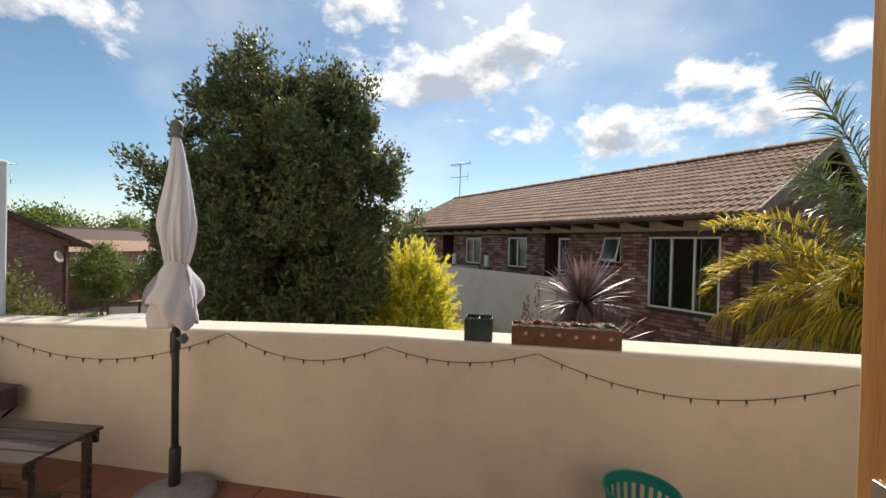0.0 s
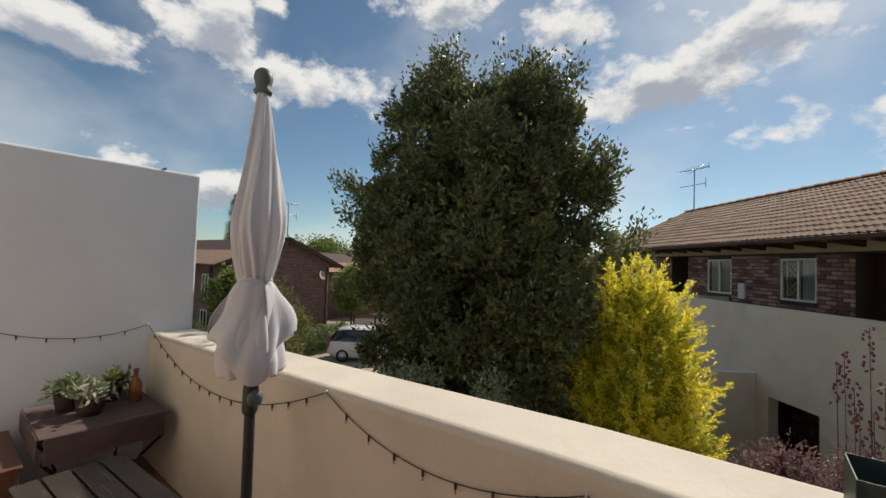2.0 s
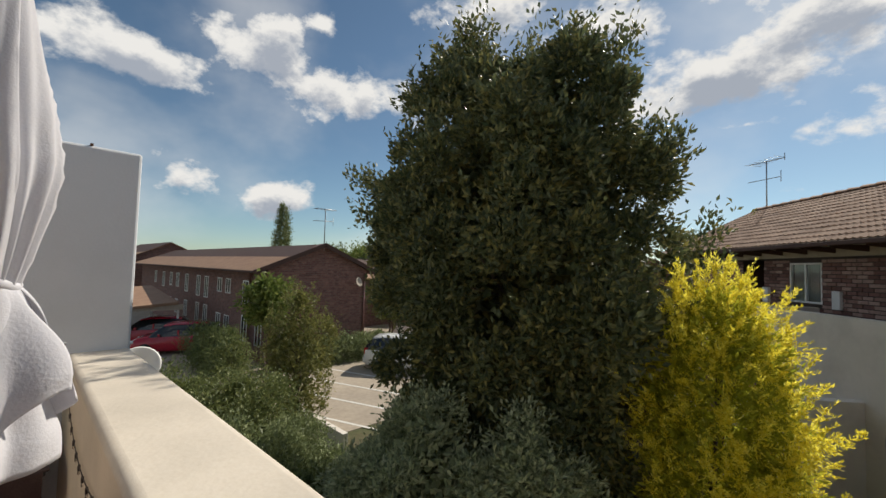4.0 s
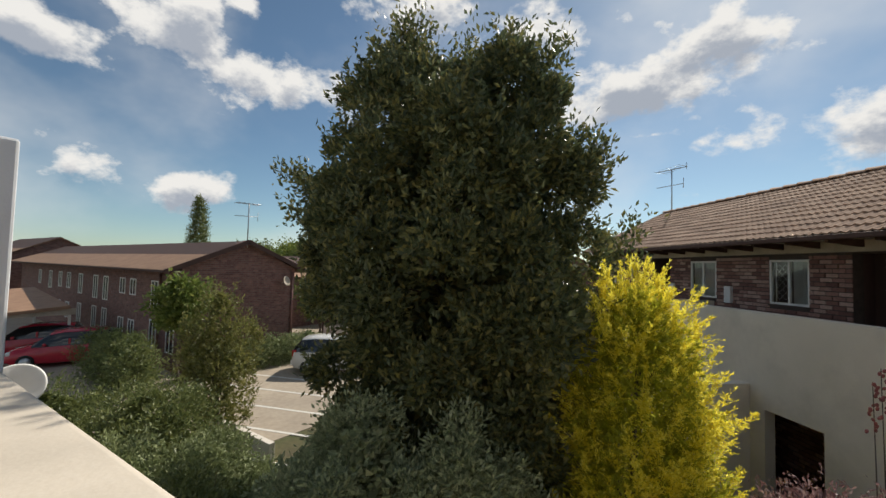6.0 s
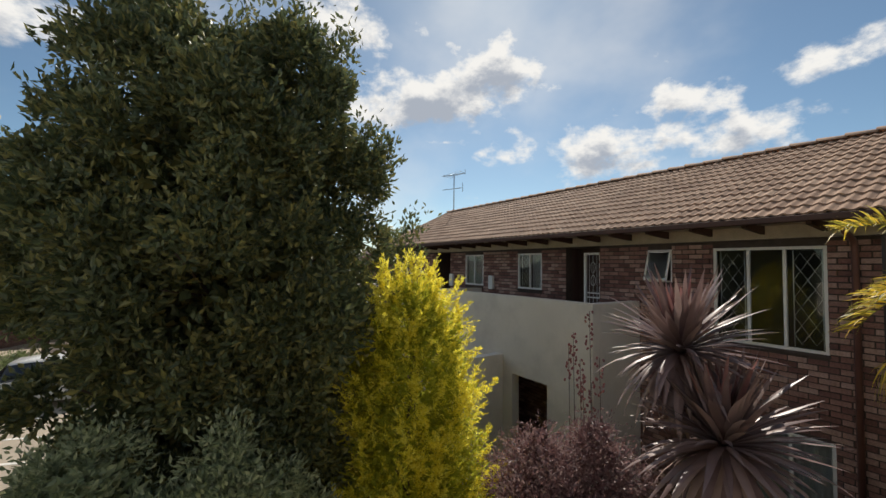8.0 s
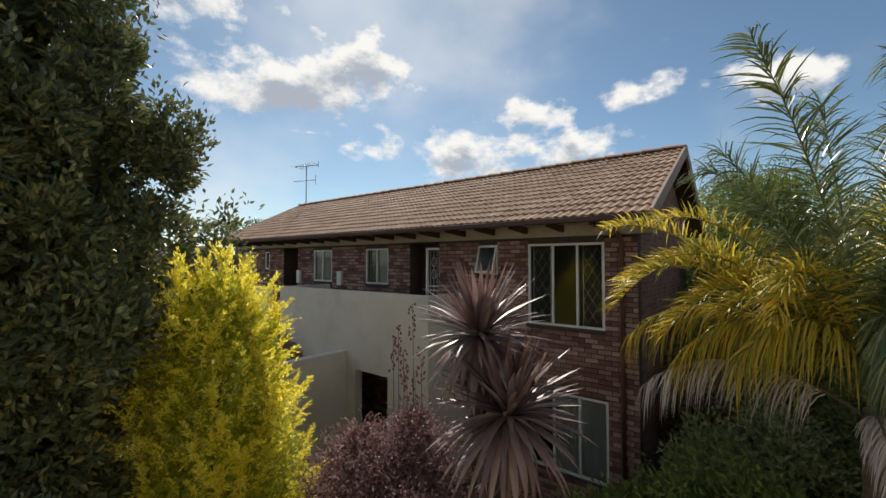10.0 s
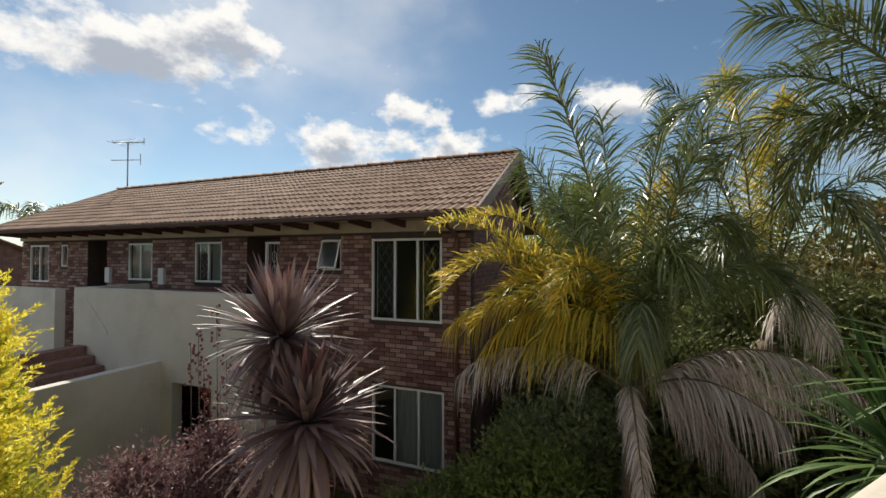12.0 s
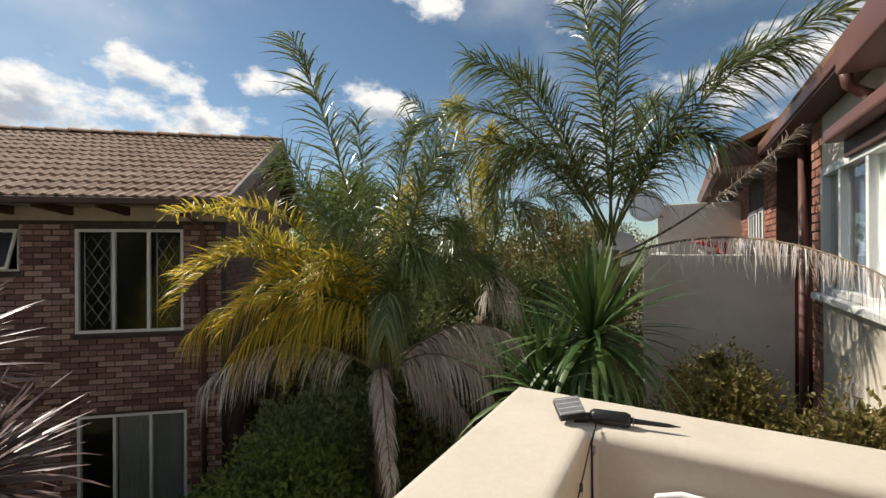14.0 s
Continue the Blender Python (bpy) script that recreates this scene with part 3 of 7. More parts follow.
def window(key, lites, barred=(), open_lite=None, curtain=()):
    """A white steel window set into the brick front; lites are the fractions at which mullions stand."""
    u0, u1, z0, z1 = OPENINGS[key]
    w = part("window", cube(u0 - 0.02, u1 + 0.02, -0.03, 0.09, z0 - 0.045, z0 - 0.002, 0.008), BRICK, house)
    w.data.materials[0] = MORTAR
    fb = bmesh.new()
    for x in (u0, u1 - 0.045):
        box(fb, x, x + 0.045, 0.0, 0.06, z0, z1, 0.004)
    for z in (z0, z1 - 0.045):
        box(fb, u0 + 0.045, u1 - 0.045, 0.002, 0.058, z, z + 0.045, 0.004)
    part("frame", fb, WHITE_PAINT, w, "white painted steel frame")
    xs = [u0] + [u0 + (u1 - u0) * f for f in lites] + [u1]
    for x in xs[1:-1]:
        part("mullion", cube(x - 0.022, x + 0.022, 0.001, 0.056, z0 + 0.045, z1 - 0.045, 0.004), WHITE_PAINT, w)
    for i, (a_, b_) in enumerate(zip(xs, xs[1:])):
        gl = part("pane", cube(a_ + 0.02, b_ - 0.02, 0.03, 0.036, z0 + 0.03, z1 - 0.03), GLASS, w)
        gl.visible_shadow = False
        if i in barred:
            lb = bmesh.new()
            lattice(lb, a_ + 0.085, b_ - 0.075, z0 + 0.10, z1 - 0.10, 0.085, 2, 5, 0.0055)
            for x in (a_ + 0.085, b_ - 0.075):
                tube(lb, [(x, 0.085, z0 + 0.05), (x, 0.085, z1 - 0.05)], 0.007, 6)
            part("burglar_bar", lb, WHITE_PAINT, w, "thin white diamond burglar bars")
        if i in curtain:
            cb = bmesh.new()
            n = 24
            row = [[cb.verts.new((a_ + (b_ - a_) * k / n, 0.12 + 0.015 * math.sin(k * 1.9), z)) for k in range(n + 1)] for z in (z0 - 0.05, z1 + 0.05)]
            for k in range(n):
                cb.faces.new((row[0][k], row[0][k + 1], row[1][k + 1], row[1][k])).smooth = True
            part("curtain", cb, CURTAIN, w, "pale hanging net curtain")
    return w


window("big", (0.345, 0.665), (0, 2))
window("low", (0.33, 0.66), (), curtain=(1, 2))
window("mid_a", (0.5,), (0,), curtain=(1,))
window("mid_b", (0.5,), (), curtain=(0, 1))
window("far_a", (0.5,), (0,), curtain=(1,))
window("far_b", ())
# the small window, its top-hung sash pushed open
u0, u1, z0, z1 = OPENINGS["small"]
sm = part("window", cube(u0 - 0.02, u1 + 0.02, -0.03, 0.09, z0 - 0.045, z0 - 0.002, 0.008), MORTAR, house)
fb = bmesh.new()
for x in (u0, u1 - 0.03):
    box(fb, x, x + 0.03, 0.0, 0.05, z0, z1)
for z in (z0, z1 - 0.03):
    box(fb, u0 + 0.03, u1 - 0.03, 0.001, 0.049, z, z + 0.03)
part("frame", fb, WHITE_PAINT, sm)
sash = bmesh.new()
tilt = pose(0, -0.01, z1 - 0.02, -17, 0, 0)
h = z1 - z0 - 0.03
for x in (u0 + 0.01, u1 - 0.045):
    box(sash, x, x + 0.035, -0.02, 0.01, -h, 0, 0.003, m=tilt)
for z in (-h, -0.035):
    box(sash, u0 + 0.045, u1 - 0.045, -0.019, 0.009, z, z + 0.035, 0.003, m=tilt)
part("sash", sash, WHITE_PAINT, sm, "white sash pushed open at the bottom")
FROSTED = glass("frosted_glass", (0.75, 0.78, 0.78), 0.45)
part("pane", cube(u0 + 0.04, u1 - 0.04, -0.008, -0.002, -h + 0.03, -0.03, m=tilt), FROSTED, sm, "frosted pane")
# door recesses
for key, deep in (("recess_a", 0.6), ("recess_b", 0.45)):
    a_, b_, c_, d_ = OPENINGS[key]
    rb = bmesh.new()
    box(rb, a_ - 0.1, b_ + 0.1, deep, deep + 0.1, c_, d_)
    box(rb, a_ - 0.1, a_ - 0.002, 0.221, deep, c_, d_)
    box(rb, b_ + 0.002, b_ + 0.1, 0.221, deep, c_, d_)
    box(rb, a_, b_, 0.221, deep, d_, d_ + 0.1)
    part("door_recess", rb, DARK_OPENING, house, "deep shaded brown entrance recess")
rd = part("door", cube(-2.62, -2.30, 0.40, 0.44, -0.38, 1.70, 0.004), DARK_OPENING, house, "dark front door behind a white security gate")
gb = bmesh.new()
box(gb, -2.74, -2.69, 0.05, 0.11, -0.4, 1.78, 0.004)
box(gb, -2.335, -2.285, 0.05, 0.11, -0.4, 1.78, 0.004)
box(gb, -2.69, -2.335, 0.051, 0.109, 1.73, 1.78, 0.004)
part("door_frame", gb, WHITE_PAINT, rd, "white door frame")
gb = bmesh.new()
for x in (-2.61, -2.51, -2.41):
    tube(gb, [(x, 0.08, -0.38), (x, 0.08, 1.73)], 0.005, 6)
for z in (0.75, 0.85):
    box(gb, -2.69, -2.335, 0.07, 0.09, z, z + 0.03)
for z in (1.15, 1.45):
    tube(gb, [(-2.51 + 0.06 * math.cos(k * math.pi / 6), 0.08, z + 0.12 * math.sin(k * math.pi / 6)) for k in range(13)], 0.006, 5)
part("gate", gb, WHITE_PAINT, rd, "white wrought security gate")
for u in (-8.05, -5.95):
    part("meter_box", cube(u - 0.1, u + 0.1, -0.09, -0.001, 0.77, 1.17, 0.012), WHITE_PAINT, house, "white metal meter box on the brick wall")
    
# television aerial on the ridge
ab = bmesh.new()
tube(ab, [(-12.0, RIDGE_Y, RIDGE_Z - 0.1), (-12.0, RIDGE_Y, RIDGE_Z + 1.75)], 0.022, 6)
tube(ab, [(-12.75, RIDGE_Y - 0.1, RIDGE_Z + 1.78), (-11.25, RIDGE_Y + 0.1, RIDGE_Z + 1.68)], 0.016, 6)
tube(ab, [(-12.8, RIDGE_Y - 0.1, RIDGE_Z + 1.12), (-11.45, RIDGE_Y + 0.1, RIDGE_Z + 1.06)], 0.014, 6)
for k in range(7):
    x = -12.7 + k * 0.22
    tube(ab, [(x, RIDGE_Y - 0.3 + 0.02 * k, RIDGE_Z + 1.77), (x, RIDGE_Y + 0.3 - 0.02 * k, RIDGE_Z + 1.73)], 0.008, 5)
tube(ab, [(-11.45, RIDGE_Y + 0.1, RIDGE_Z + 0.88), (-11.45, RIDGE_Y + 0.1, RIDGE_Z + 1.28)], 0.012, 5)
tube(ab, [(-11.27, RIDGE_Y + 0.1, RIDGE_Z + 1.6), (-11.27, RIDGE_Y + 0.1, RIDGE_Z + 1.85)], 0.012, 5)
part("aerial", ab, STEEL, house, "thin grey television aerial on a mast")

# plastered walls in front of that house
gw = walled(bmesh.new(), -6.62, -1.34, -1.5, -1.3, GROUND_Z, 0.78, [(-3.46, -2.43, GROUND_Z, -0.94)])
structure("wall_stair", gw, BEIGE_WALL, "pale beige plastered balcony wall with a dark doorway below", "wall", HOUSE)
structure("wall_stair_end", cube(-1.54, -1.34, -1.298, -0.03, GROUND_Z, 0.778, 0.006), BEIGE_WALL, "pale beige plastered end of the balcony wall", "wall", HOUSE)
structure("wall_stair_start", cube(-6.62, -6.42, -1.298, -0.03, GROUND_Z, 0.778, 0.006), BEIGE_WALL, "pale beige plastered end of the balcony wall", "wall", HOUSE)
structure("floor_landing", cube(-6.42, -1.54, -1.3, -0.002, -0.55, -0.4), MORTAR, "upper landing floor behind the beige wall", "floor", HOUSE)
structure("wall_far_balcony", cube(-11.6, -7.35, -1.5, -1.3, GROUND_Z, 0.72, 0.01), BEIGE_WALL, "pale beige plastered wall of the next balcony", "wall", HOUSE)
structure("wall_low", cube(-3.96, -3.76, -3.6, -1.502, GROUND_Z, -0.56, 0.01), BEIGE_WALL, "low beige plastered stair wall", "wall", HOUSE)
sg = bmesh.new()
box(sg, 0, 1.05, -0.02, 0.0, -0.035, 0.035, 0.006, m=pose(-6.2, -1.501, 0.55, 0, 42, 0))
structure("trim_stringer", sg, BEIGE_WALL, "sloping plaster band on the beige wall", "trim", HOUSE)
st = thing("stair", HOUSE @ pose(-6.4, -1.52, GROUND_Z), "brown brick stair climbing along the beige wall", "stair")
for k in range(8):
    part("step", cube(0.3 * k, 0.3 * k + 0.3, -1.1, -0.0, 0, 2.75 - 0.18 * k, 0.008), BRICK, st)

# ---------------------------------------------------------------- the brick block beyond the car park
LB = pose(-19.3, 12.25, GROUND_Z)
block = thing("apartment_block", LB, "long two-storey brown brick block with tan tiled gable roof", "apartment building")
EH = 4.22
bb = bmesh.new()
box(bb, -30, 0, -2.6, 2.7, 0, EH + 0.15)
tri = [bb.verts.new((x, y, z)) for x in (-0.3, 0) for y, z in ((-2.6, EH + 0.15), (2.7, EH + 0.15), (0.05, EH + 1.45))]
bb.faces.new(tri[:3][::-1]), bb.faces.new(tri[3:])
for i in range(3):
    bb.faces.new((tri[i], tri[(i + 1) % 3], tri[3 + (i + 1) % 3], tri[3 + i]))
part("wall", bb, FAR_BRICK, block)
FS = math.degrees(math.atan2(1.42, 3.4))
FR = math.hypot(1.42, 3.4)
fr_ = part("roof", cube(-30.15, 0.2, 0, FR, -0.05, 0.0, m=pose(0, -3.35, EH, FS)), TRIM_BROWN, block, "tan concrete tile roof in overlapping courses")
part("roof", cube(-30.15, 0.2, -FR, 0, -0.05, 0.0, m=pose(0, 3.45, EH, -FS)), TRIM_BROWN, block)
for k in range(14):
    d0, dl = FR * k / 14, FR / 14
    part("tile_course", cube(-30.2, 0.25, d0, d0 + dl + 0.03, 0.005, 0.05, 0.01, 1, m=pose(0, -3.35, EH, FS) @ pose(0, 0, 0, -1.5)), FAR_TILE, fr_)
    part("tile_course", cube(-30.2, 0.25, -d0 - dl - 0.03, -d0, 0.005, 0.05, 0.01, 1, m=pose(0, 3.45, EH, -FS) @ pose(0, 0, 0, 1.5)), FAR_TILE, fr_)
vb = bmesh.new()
box(vb, 0.25, 0.31, 0, FR, -0.14, 0.06, m=pose(0, -3.35, EH, FS))
box(vb, 0.25, 0.31, -FR, 0, -0.14, 0.06, m=pose(0, 3.45, EH, -FS))
part("verge_board", vb, TRIM_BROWN, block)
gb = bmesh.new()
box(gb, -30, 0.3, -3.42, -3.3, EH - 0.06, EH + 0.03, 0.01)
box(gb, -30, 0.3, 3.4, 3.52, EH - 0.06, EH + 0.03, 0.01)
part("gutter", gb, TRIM_BROWN, block)
part("soffit", cube(-29.9, 0.2, -3.3, -2.605, EH - 0.02, EH + 0.0), FASCIA, block, "pale eaves soffit")
pb = bmesh.new()
tube(pb, [(0.06, 2.55, EH), (0.06, 2.55, 0)], 0.05, 8)
part("downpipe", pb, GUTTER, block)
part("downpipe", tube(bmesh.new(), [(-1.9, -2.68, EH), (-1.9, -2.68, 0)], 0.05, 8), GUTTER, block)
dd = bmesh.new()
lathe(dd, [(0.02, 0.0), (0.2, 0.03), (0.36, 0.1), (0.36, 0.115), (0.2, 0.045), (0.02, 0.015)], 20)
dd.transform(pose(0.3, 2.0, 3.75, 0, 75, 20) @ Matrix.Diagonal((0.7, 0.7, 0.7, 1)))
tube(dd, [(0.0, 2.0, 3.65), (0.3, 2.0, 3.75)], 0.02, 6)
part("satellite_dish", dd, FASCIA, block, "pale satellite dish on the gable wall")


def far_window(parent, x, z, w=0.5, h=1.2, y=-2.6):
    fb = bmesh.new()
    for a_ in (x, x + w / 2 - 0.025, x + w - 0.05):
        box(fb, a_, a_ + 0.05, y - 0.03, y + 0.03, z, z + h)
    for c_ in (z, z + h - 0.05):
        box(fb, x + 0.05, x + w - 0.05, y - 0.029, y + 0.03, c_, c_ + 0.05)
    wn = part("window", fb, WHITE_PAINT, parent)
    part("pane", cube(x + 0.03, x + w - 0.03, y - 0.012, y - 0.004, z + 0.03, z + h - 0.03), GLASS_DARK, wn)


GLASS_DARK = material("dark_reflecting_glass", [(0.03, 0.035, 0.04), (0.06, 0.065, 0.07)], 0.08, 1.0, bump=0.0, spec=0.8)
for x, h in ((-1.2, 1.25), (-3.0, 1.25), (-5.6, 0.8), (-7.0, 0.8), (-9.5, 1.3), (-11.2, 1.3), (-14.0, 1.2), (-16.5, 1.0), (-18.5, 1.0), (-21.0, 1.2), (-24.0, 1.0)):
    far_window(block, x, 3.72 - h, 0.75, h)
    far_window(block, x, 1.35 - h / 2, 0.75, h)
ab = bmesh.new()
tube(ab, [(0.1, 0.05, EH + 1.1), (0.1, 0.05, EH + 3.2)], 0.025, 6)
tube(ab, [(0.1, -0.55, EH + 3.15), (0.1, 0.65, EH + 3.2)], 0.018, 6)
tube(ab, [(0.1, -0.6, EH + 2.55), (0.1, 0.5, EH + 2.6)], 0.016, 6)
for k in range(6):
    tube(ab, [(-0.2, -0.5 + k * 0.2, EH + 3.16), (0.4, -0.5 + k * 0.2, EH + 3.16)], 0.009, 5)
tube(ab, [(0.1, 0.5, EH + 2.4), (0.1, 0.5, EH + 2.8)], 0.012, 5)
part("aerial", ab, STEEL, block, "thin grey television aerial on a mast")

# carport and the parked cars
cp = thing("carport", pose(-30.6, 5.6, GROUND_Z), "open steel carport with a tan tiled roof", "carport")
part("roof", cube(-3.2, 4.2, -3.2, 2.4, 2.35, 2.5, 0.02, m=pose(0, 0, 0, 5, 4)), FAR_TILE, cp)
part("fascia", cube(4.2, 4.26, -3.2, 2.4, 1.95, 2.25, 0.01), FASCIA, cp)
for x, y in ((-3, -3), (3.9, -2.9), (-3, 2.2), (3.9, 2.2)):
    part("post", cube(x, x + 0.1, y, y + 0.1, 0, 2.2, 0.005), WHITE_PAINT, cp)

TYRE = material("black_tyre_rubber", [(0.012, 0.012, 0.012), (0.022, 0.022, 0.022)], 0.8, 6.0, fine=60, bump=0.2)
RIM = material("alloy_rim", [(0.35, 0.36, 0.37), (0.5, 0.5, 0.5)], 0.35, 6.0, bump=0.0, metal=0.9)
CAR_GLASS = material("tinted_car_glass", [(0.012, 0.015, 0.018), (0.025, 0.03, 0.034)], 0.06, 1.0, bump=0.0, spec=0.8)
LAMP_RED = material("red_lamp_lens", [(0.35, 0.01, 0.01), (0.45, 0.02, 0.02)], 0.2, 4.0, bump=0.0)
LAMP_CLEAR = material("clear_lamp_lens", [(0.6, 0.6, 0.6), (0.7, 0.7, 0.7)], 0.15, 4.0, bump=0.0)


def car(m, paint, label, group=""):
    """A small hatchback: lofted body, dark glass band, wheels, lamps, bumpers and plates. Its nose points along +x."""
    c = thing("car", m, label, "car", group)
    # stations along the length: x, half width at sill, half width at waist, sill z, waist z, roof z, roof half width
    st_ = [(-1.82, 0.62, 0.66, 0.42, 0.80, 0.86, 0.60), (-1.74, 0.74, 0.78, 0.26, 0.90, 1.10, 0.58), (-1.45, 0.80, 0.82, 0.20, 0.93, 1.44, 0.56), (-0.9, 0.81, 0.83, 0.19, 0.92, 1.50, 0.58),
           (0.0, 0.81, 0.83, 0.19, 0.90, 1.49, 0.58), (0.45, 0.81, 0.82, 0.19, 0.88, 1.40, 0.57), (0.98, 0.80, 0.80, 0.20, 0.86, 0.96, 0.60), (1.5, 0.78, 0.76, 0.22, 0.78, 0.82, 0.60), (1.74, 0.68, 0.68, 0.28, 0.62, 0.68, 0.55), (1.82, 0.55, 0.58, 0.36, 0.52, 0.56, 0.48)]
    bm = bmesh.new()
    rings = []
    for x, ws, ww, zs, zw, zr, wr in st_:
        half = [(0.0, zs), (ws * 0.9, zs), (ws, zs + 0.08), (ww, (zs + zw) / 2), (ww * 0.985, zw), (wr * 1.06, zr - 0.05 * (zr - zw) - 0.03), (wr * 0.85, zr), (0.0, zr + 0.015)]
        ring = [bm.verts.new((x, y, z)) for y, z in half] + [bm.verts.new((x, -y, z)) for y, z in half[-2:0:-1]]
        rings.append(ring)
    n = len(rings[0])
    for i, (a_, b_) in enumerate(zip(rings, rings[1:])):
        for k in range(n):
            f = bm.faces.new((a_[k], b_[k], b_[(k + 1) % n], a_[(k + 1) % n]))
            f.smooth = True
            side = k in (4, n - 5)
            top = k in (5, 6, 7, 8)
            if (side and 1 <= i <= 5) or (top and i in (1, 5)):
                f.material_index = 1
    bm.faces.new(rings[0]), bm.faces.new(rings[-1][::-1])
    bmesh.ops.recalc_face_normals(bm, faces=bm.faces[:])
    part("body", bm, [paint, CAR_GLASS], c)
    for x in (-1.15, 1.12):
        for s in (-1, 1):
            tb = bmesh.new()
            lathe(tb, [(0.17, -0.085), (0.26, -0.09), (0.29, -0.06), (0.29, 0.06), (0.26, 0.09), (0.17, 0.085)], 24)
            tb.transform(pose(x, s * 0.75, 0.29, 90))
            wh = part("wheel", tb, TYRE, c)
            rb_ = bmesh.new()
            lathe(rb_, [(0.03, -0.09), (0.19, -0.088), (0.19, 0.088), (0.03, 0.095)], 20)
            rb_.transform(pose(x, s * 0.752, 0.29, 90))
            part("rim", rb_, RIM, wh)
    for s in (-1, 1):
        part("tail_lamp", cube(-1.80, -1.62, s * 0.70 - 0.07, s * 0.70 + 0.07, 0.72, 1.0, 0.03), LAMP_RED, c)
        part("head_lamp", cube(1.52, 1.74, s * 0.62 - 0.1, s * 0.62 + 0.1, 0.58, 0.72, 0.03), LAMP_CLEAR, c)
        part("door_mirror", cube(0.5, 0.62, s * 0.9 - 0.06, s * 0.9 + 0.06, 0.92, 1.04, 0.03), paint, c)
        part("door_pillar", cube(-0.25, -0.17, s * 0.79 - 0.012, s * 0.79 + 0.012, 0.9, 1.2, 0.004, m=pose(0, 0, 0)), paint, c)
    part("bumper", cube(-1.88, -1.7, -0.7, 0.7, 0.34, 0.58, 0.05), paint, c)
    part("bumper", cube(1.7, 1.88, -0.66, 0.66, 0.28, 0.50, 0.05), paint, c)
    part("number_plate", cube(-1.9, -1.885, -0.22, 0.22, 0.5, 0.61, 0.004), LINE_PAINT, c)
    return c


WHITE_CAR = material("white_car_paint", [(0.62, 0.61, 0.58), (0.68, 0.67, 0.64)], 0.25, 2.0, fine=20, fine_amount=0.05, bump=0.0, spec=0.6)
RED_CAR = material("red_car_paint", [(0.38, 0.012, 0.03), (0.46, 0.02, 0.04)], 0.22, 2.0, fine=20, fine_amount=0.05, bump=0.0, spec=0.6)
car(pose(-14.9, 14.3, GROUND_Z + 0.02, 0, 0, 38), WHITE_CAR, "white hatchback parked on the tan paving")
car(pose(-24.7, 7.4, GROUND_Z + 0.02, 0, 0, -112), RED_CAR, "bright red hatchback parked beside the carport", "red cars")
car(pose(-27.6, 6.9, GROUND_Z + 0.02, 0, 0, -112), RED_CAR, "bright red hatchback parked under the carport", "red cars")


# ---------------------------------------------------------------- houses further off
def far_house(m, w, d, h, rise, label):
    """A plain brick house far off: walls with windows, tiled gable roof."""
    hs = thing("far_house", m, label, "house", "houses far off")
    b_ = bmesh.new()
    box(b_, -w / 2, w / 2, -d / 2, d / 2, 0, h)
    t_ = [b_.verts.new((x, y, z)) for x in (-w / 2, w / 2) for y, z in ((-d / 2, h), (d / 2, h), (0, h + rise * 0.92))]
    b_.faces.new(t_[:3][::-1]), b_.faces.new(t_[3:])
    part("wall", b_, FAR_BRICK, hs)
    ang, ln = math.degrees(math.atan2(rise, d / 2 + 0.5)), math.hypot(rise, d / 2 + 0.5)
    deck = part("roof", cube(-w / 2 - 0.25, w / 2 + 0.25, 0.02, ln - 0.02, -0.04, 0.0, m=pose(0, -d / 2 - 0.5, h - 0.05, ang)), TRIM_BROWN, hs)
    for k in range(8):
        part("tile_course", cube(-w / 2 - 0.3, w / 2 + 0.3, ln * k / 8, ln * (k + 1) / 8 + 0.03, 0.004, 0.05, m=pose(0, -d / 2 - 0.5, h - 0.05, ang) @ pose(0, 0, 0, -1.5)), FAR_TILE, deck)
        part("tile_course", cube(-w / 2 - 0.3, w / 2 + 0.3, -ln * (k + 1) / 8 - 0.03, -ln * k / 8, 0.004, 0.05, m=pose(0, d / 2 + 0.5, h - 0.05, -ang) @ pose(0, 0, 0, 1.5)), FAR_TILE, deck)
    for k in range(int(w / 2.6)):
        far_window(hs, -w / 2 + 0.8 + k * 2.6, h - 1.5, 1.0, 1.1, -d / 2)
    return hs


far_house(pose(-40, 34, GROUND_Z, 0, 0, 20), 18, 7, 4.0, 1.6, "far brick house with tan tiled roof")
far_house(pose(-30, 24, GROUND_Z, 0, 0, 95), 9, 6, 3.7, 1.5, "far brick house with dark gable")
far_house(pose(-12.5, 29.5, GROUND_Z, 0, 0, -30), 9, 6, 4.2, 1.4, "far house roof behind the brick terrace")
far_house(pose(-58, 12, GROUND_Z, 0, 0, 2), 14, 7, 4.6, 2.0, "far brick house at the end of the block")
sh = thing("shade_shelter", pose(-26, 25.5, GROUND_Z, 0, 0, 40), "far white roofed parking shelter", "shelter")
part("roof", cube(-6, 6, -2.2, 2.2, 2.2, 2.4, 0.02), WHITE_PAINT, sh)
for x in (-5.5, 0, 5.5):
    part("post", cube(x, x + 0.1, -2, -1.9, 0, 2.2), WHITE_PAINT, sh)

# ---------------------------------------------------------------- plants
def profile_radius(profile, z):
    zs, rs = [p[0] for p in profile], [p[1] for p in profile]
    return np.interp(z, zs, rs)


